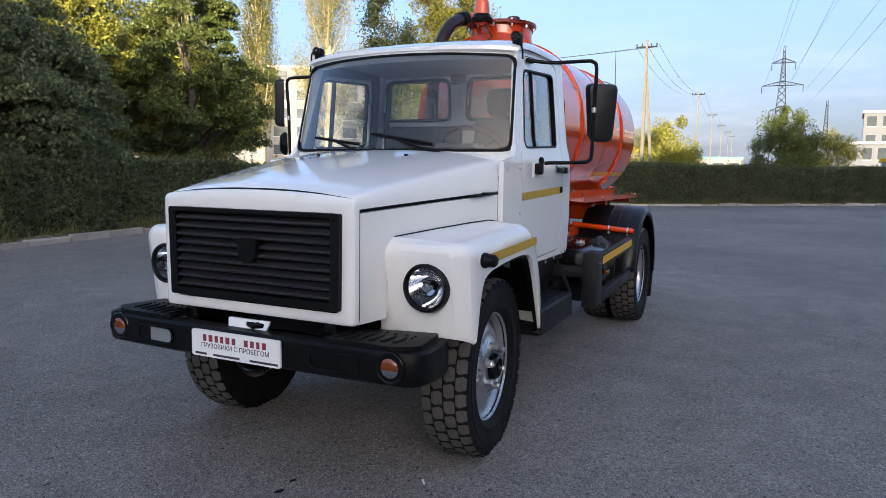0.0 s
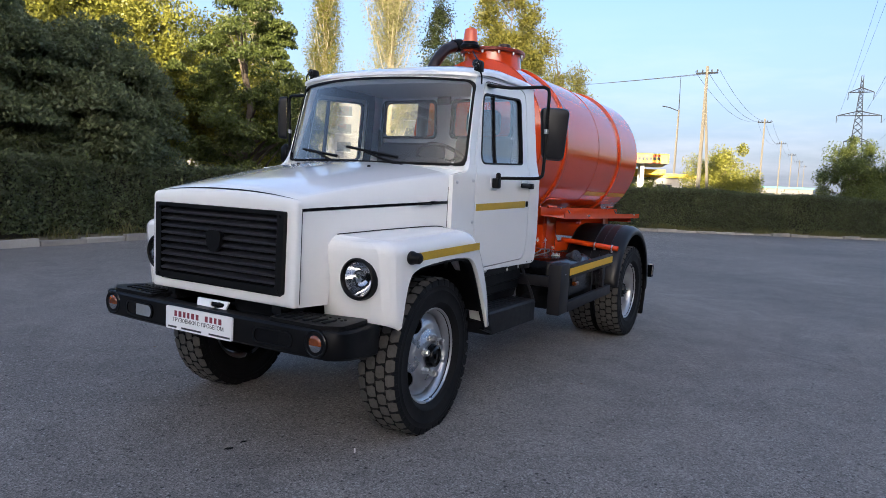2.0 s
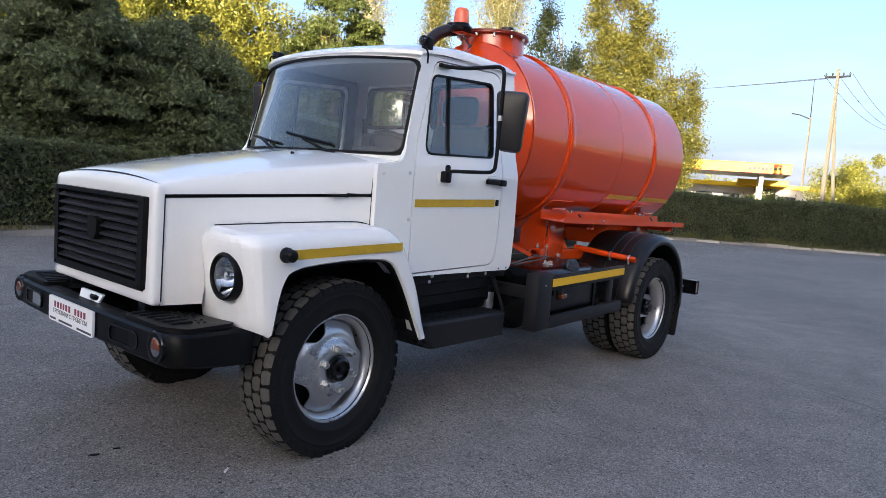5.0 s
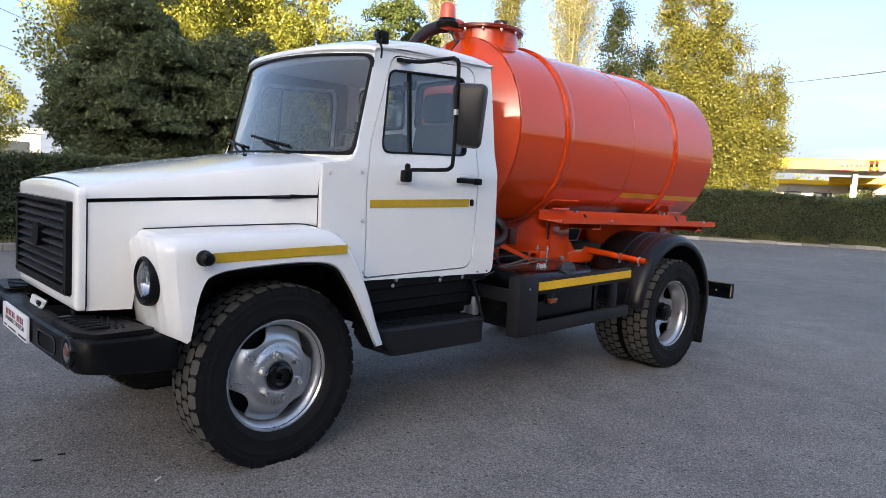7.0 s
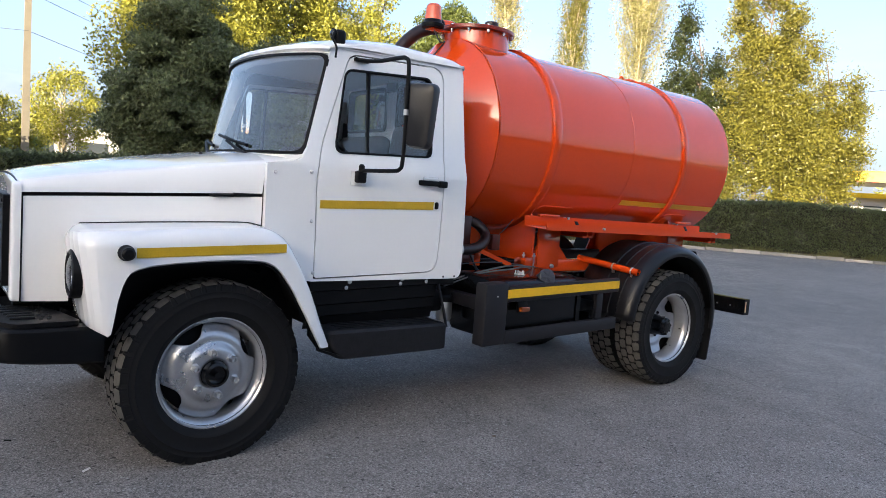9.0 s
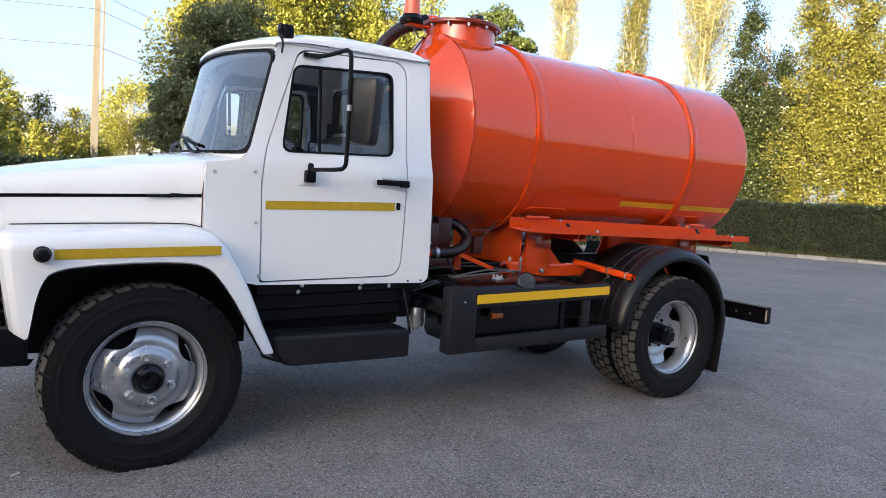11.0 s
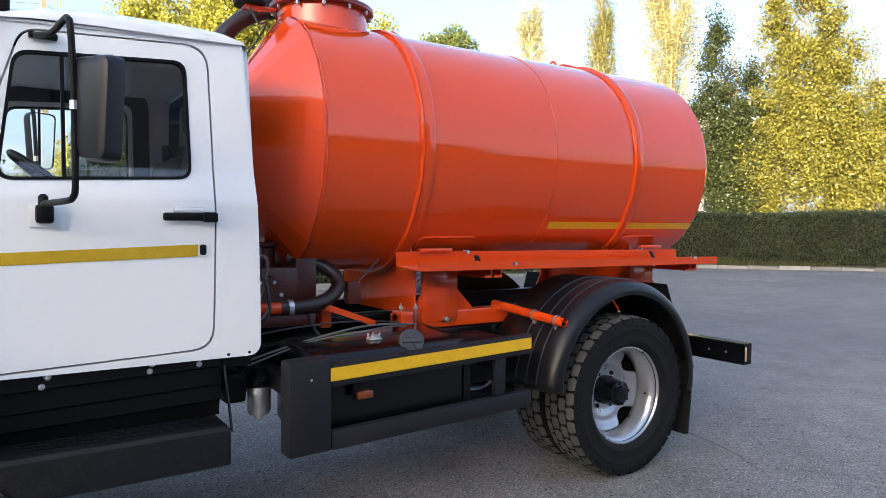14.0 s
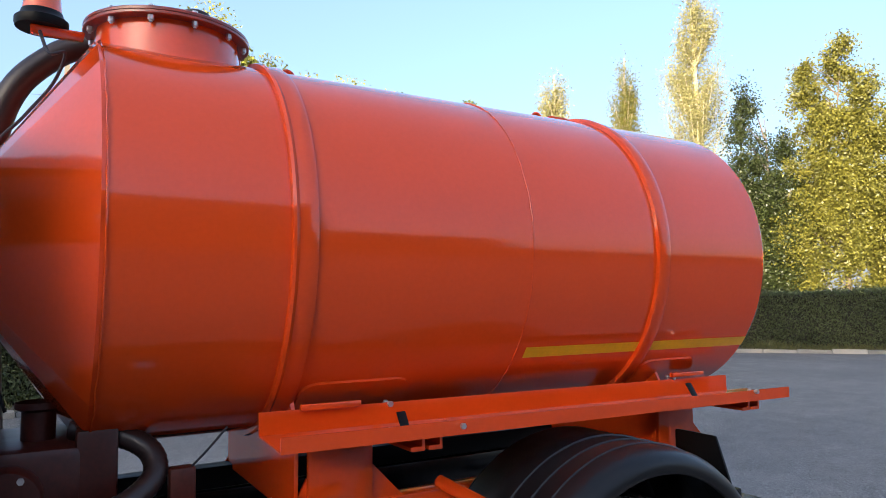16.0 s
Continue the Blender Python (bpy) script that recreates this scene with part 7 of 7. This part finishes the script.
# ---- rear mudguards, flaps, lamp bracket
for s in (-1, 1):
    bm = B()
    rows = []
    cx, cz, R = 3.735, 0.545, 0.622
    for k in range(41):
        a = radians(177 - 187 * k / 40)
        c, sn = math.cos(a), math.sin(a)
        def at(r, y):
            return (cx + r * c * 1.0, s * y, cz + r * sn)
        row = [at(R, 0.50)]
        for y, d in ((0.70, 0.0), (0.738, 0.0), (0.742, 0.005), (0.746, 0.0), (0.83, 0.0), (0.834, 0.005), (0.838, 0.0), (0.915, 0.0), (0.919, 0.005), (0.923, 0.0), (0.985, -0.004), (1.02, -0.02), (1.042, -0.045), (1.046, -0.075), (1.04, -0.088), (1.025, -0.088)):
            row.append(at(R + d, y))
        rows.append(row)
    loft(bm, rows)
    mg = part("mudguard", bm, M_GUARD, truck, "black ribbed plastic mudguard", smooth=40)
    mg.modifiers.new("thickness", 'SOLIDIFY').thickness = 0.006
    bm = B()
    sheet(bm, [(cx + (R - 0.01) * math.cos(radians(a)), cz + (R - 0.01) * math.sin(radians(a))) for a in range(150, 25, -6)], [], lambda u, v, w: Vector((u, s * (0.475 + w), v)), 0.006)
    part("splash_wall", bm, M_GUARD, mg)
    bm = B()
    sheet(bm, rounded([(0.56, 0.16), (1.02, 0.16), (1.035, 0.62), (0.56, 0.62)], 0.02), [], lambda u, v, w: Vector((4.315 + w - 0.05 * (0.62 - v), s * u, v)), 0.012, cuts=[0.3, 0.45])
    part("mud_flap", bm, M_RUBBER, truck)
    bm = B()
    sheet(bm, rounded([(0.50, 0.70), (0.86, 0.70), (0.72, 1.09), (0.50, 1.09)], 0.01), [], lambda u, v, w: Vector((4.44 + w, s * u, v)), 0.01)
    part("mudguard_bracket", bm, M_BLACK, truck)

# air dryer beside the frame
bm = B()
lathe(bm, [(0.0001, 0.555), (0.02, 0.556), (0.022, 0.575), (0.048, 0.58), (0.056, 0.60), (0.056, 0.70), (0.050, 0.715)], (1.682, -0.575, 0), "z", 24)
dryer = part("air_dryer", bm, M_STEEL, truck, "grey metal filter canister", smooth=40)
bm = B()
lathe(bm, [(0.058, 0.712), (0.058, 0.745), (0.04, 0.76), (0.035, 0.80), (0.0001, 0.80)], (1.682, -0.575, 0), "z", 20)
box(bm, 1.60, 1.72, -0.56, -0.44, 0.74, 0.80, 0.01)
part("dryer_head", bm, M_BLACK, dryer)
bm = B()
box(bm, 1.50, 1.60, -0.66, -0.45, 0.66, 0.80, 0.02)
part("valve_block", bm, M_BLACK, truck)
bm = B()
box(bm, 1.44, 1.58, -0.79, -0.70, 0.86, 0.905, 0.006)
part("cab_mount", bm, M_BLACK, truck)

# ---- mirrors
def mirror(s, small):
    bm = B()
    tube(bm, smooth_path([(0.775, s * 0.765, 2.175), (0.82, s * 0.90, 2.160), (0.845, s * 1.10, 2.162), (0.852, s * 1.145, 2.156), (0.858, s * 1.168, 2.115), (0.866, s * 1.16, 1.9), (0.868, s * 1.155, 1.62), (0.862, s * 1.14, 1.565), (0.845, s * 1.09, 1.553), (0.80, s * 0.92, 1.548), (0.79, s * 0.88, 1.545)], 5), 0.0115, 10)
    arm = part("mirror_arm", bm, M_BLACK, truck)
    bm = B()
    box(bm, 0.755, 0.85, s * 0.763 - 0.012, s * 0.763 + 0.012, 2.165, 2.187, 0.004)
    part("arm_bracket", bm, M_BLACK, arm)
    bm = B()
    box(bm, 0.765, 0.825, s * 0.845 - 0.025, s * 0.845 + 0.025, 1.475, 1.545, 0.012)
    lathe(bm, [(0.017, 0), (0.017, 0.03), (0.008, 0.04), (0.0001, 0.04)], (0.79, s * 0.86, 1.543), "z", 12)
    part("arm_foot", bm, M_BLACK, arm)
    bm = B()
    box(bm, 0.745, 0.845, s * 0.822 - 0.004, s * 0.822 + 0.004, 1.46, 1.54, 0.003)
    part("foot_plate", bm, M_WHITE, arm)
    bm = B()
    tube(bm, [(0.866, s * 1.16, 1.855), (0.866, s * 1.16, 1.885)], 0.0145, 10)
    part("clip", bm, M_STEEL, arm)
    turn = pose(0.948 if s < 0 else 0.905, s * (1.178 if s < 0 else 1.25), 1.858 if s < 0 else 1.985, 0, 0, -s * (-57 if s < 0 else -40) + (0 if s < 0 else 180))
    bm = B()
    o = rounded([(-0.070, -0.170), (0.074, -0.180), (0.101, 0.175), (-0.098, 0.18)], 0.042, 6)
    rows = []
    for d, k in ((0.012, 1.0), (0.0, 1.0), (-0.03, 0.98), (-0.05, 0.90), (-0.058, 0.7)):
        rows.append([turn @ Vector((p.x * k, d, p.y * (1 - (1 - k) * 0.6))) for p in o])
    V = loft(bm, rows, closed=True)
    cap(bm, V[-1])
    head = part("mirror_head", bm, M_HEAD, truck, "black plastic mirror head", smooth=40)
    bm = B()
    cap(bm, [bm.verts.new(turn @ Vector((p.x * 0.94, 0.006, p.y * 0.96))) for p in o])
    part("mirror_glass", bm, M_MIRROR, head, smooth=0)
    if small:
        bm = B()
        lathe(bm, [(0.0001, -0.05), (0.06, -0.045), (0.085, -0.02), (0.088, 0.0), (0.08, 0.01), (0.0001, 0.012)], (0, 0, 0), "y", 24)
        bmesh.ops.transform(bm, matrix=pose(0.88, s * 1.20, 1.68, 0, 0, 220), verts=bm.verts)
        part("round_mirror", bm, M_BLACK, truck, smooth=40)


mirror(-1, False)
mirror(1, True)

# ---- wipers, roof lamps, washers
for s0, s1, v1 in ((-0.50, 0.10, 0.105), (0.14, 0.72, 0.075)):
    bm = B()
    p0 = screen(s0, -0.04, 0.035)
    p1 = screen((s0 + s1) / 2 + 0.05, 0.105, 0.032)
    tube(bm, [p0, p0.lerp(p1, 0.35) - Vector((0.012, 0, 0)), p1], [0.013, 0.010, 0.009], 6)
    lathe(bm, [(0.016, 0), (0.016, 0.02), (0.010, 0.03), (0.0001, 0.032)], p0 - Vector((0, 0, 0.015)), "z", 12)
    wiper = part("wiper_arm", bm, M_BLACK, truck)
    bm = B()
    pts = [screen(s0 + (s1 - s0) * k / 10, 0.045 + (v1 + 0.02) * k / 10, 0.016) for k in range(1, 11)]
    tube(bm, pts, 0.010, 6)
    part("wiper_blade", bm, M_BLACK, wiper)
for s in (-1, 1):
    bm = B()
    box(bm, 0.635, 0.70, s * 0.728 - 0.028, s * 0.728 + 0.028, 2.235, 2.325, 0.018, 3)
    lathe(bm, [(0.03, -0.012), (0.03, 0.0), (0.02, 0.01)], (0.635, s * 0.728, 2.297), "x", 16)
    rl = part("roof_lamp", bm, M_BLACK, truck, "small black roof marker lamp")
    bm = B()
    lathe(bm, [(0.026, -0.012), (0.015, -0.02), (0.0001, -0.022)], (0.633, s * 0.728, 2.297), "x", 16)
    part("lamp_lens", bm, M_LENS, rl)
    bm = B()
    tube(bm, smooth_path([(0.66, s * 0.73, 2.29), (0.625, s * 0.75, 2.29), (0.61, s * 0.755, 2.27), (0.63, s * 0.772, 2.22), (0.625, s * 0.778, 2.16)], 5), 0.006, 6)
    part("lamp_cable", bm, M_BLACK, truck)
for y in (-0.30, 0.30):
    bm = B()
    lathe(bm, [(0.012, 0), (0.010, 0.014), (0.0001, 0.016)], (0.06, y, hood_pt(0.80, y / 0.7).z - 0.002), "z", 10)
    part("washer_jet", bm, M_BLACK, truck)

# ---- inside the cab
bm = B()
rows = []
for k in range(17):
    s = -1 + k / 8
    x0 = screen(s * 0.97, 0.0).x + 0.06
    rows.append([(x0, s * 0.74, 1.56), (x0 + 0.10, s * 0.74, 1.605), (0.62, s * 0.74, 1.60), (0.72, s * 0.74, 1.55), (0.72, s * 0.74, 1.25), (0.62, s * 0.74, 1.15)])
loft(bm, rows)
part("dashboard", bm, M_SEAT, cab, smooth=50)
bm = B()
box(bm, 0.56, 0.72, -0.52, -0.22, 1.59, 1.665, 0.03, 3)
part("instrument_hood", bm, M_SEAT, cab)
bm = B()
c, ax = Vector((0.86, -0.37, 1.64)), Vector((0.62, 0, 0.78)).normalized()
u, v = Vector((0, 1, 0)), ax.cross(Vector((0, 1, 0)))
tube(bm, [c + 0.205 * (u * math.cos(2 * math.pi * k / 40) + v * math.sin(2 * math.pi * k / 40)) for k in range(41)], 0.014, 8, ends=False)
part("steering_wheel", bm, M_BLACK, cab, "black steering wheel", smooth=60)
bm = B()
for a in (25, 155, 270):
    tube(bm, [c - ax * 0.03, c + 0.2 * (u * math.cos(radians(a)) + v * math.sin(radians(a)))], 0.011, 6)
tube(bm, [c - ax * 0.5, c + ax * 0.01], [0.03, 0.045], 12)
part("steering_column", bm, M_BLACK, cab)


def seat(y0, y1, back_top, head):
    bm = B()
    box(bm, 0.98, 1.44, y0, y1, 1.22, 1.36, 0.05, 3)
    st_ob = part("seat", bm, M_SEAT, cab, "dark cloth seat")
    bm = B()
    box(bm, 1.36, 1.48, y0 + 0.01, y1 - 0.01, 1.33, back_top, 0.05, 3, turn=Matrix.Translation((1.42, 0, 1.33)) @ Matrix.Rotation(radians(9), 4, 'Y') @ Matrix.Translation((-1.42, 0, -1.33)))
    part("backrest", bm, M_SEAT, st_ob)
    if head:
        bm = B()
        m = (y0 + y1) / 2
        box(bm, 1.41, 1.53, m - 0.145, m + 0.145, back_top - 0.005, back_top + 0.20, 0.05, 3)
        part("headrest", bm, M_SEAT, st_ob)


seat(-0.62, -0.10, 1.90, True)
seat(0.0, 0.66, 1.84, False)
bm = B()
tube(bm, [(1.53, 0.70, 1.95), (1.53, 0.70, 1.45)], 0.022, 8)
part("belt_guide", bm, M_SEAT, cab)
bm = B()
box(bm, 1.535, 1.55, 0.0, 0.13, 2.16, 2.235, 0.006)
part("vent_cover", bm, M_SEAT, cab)
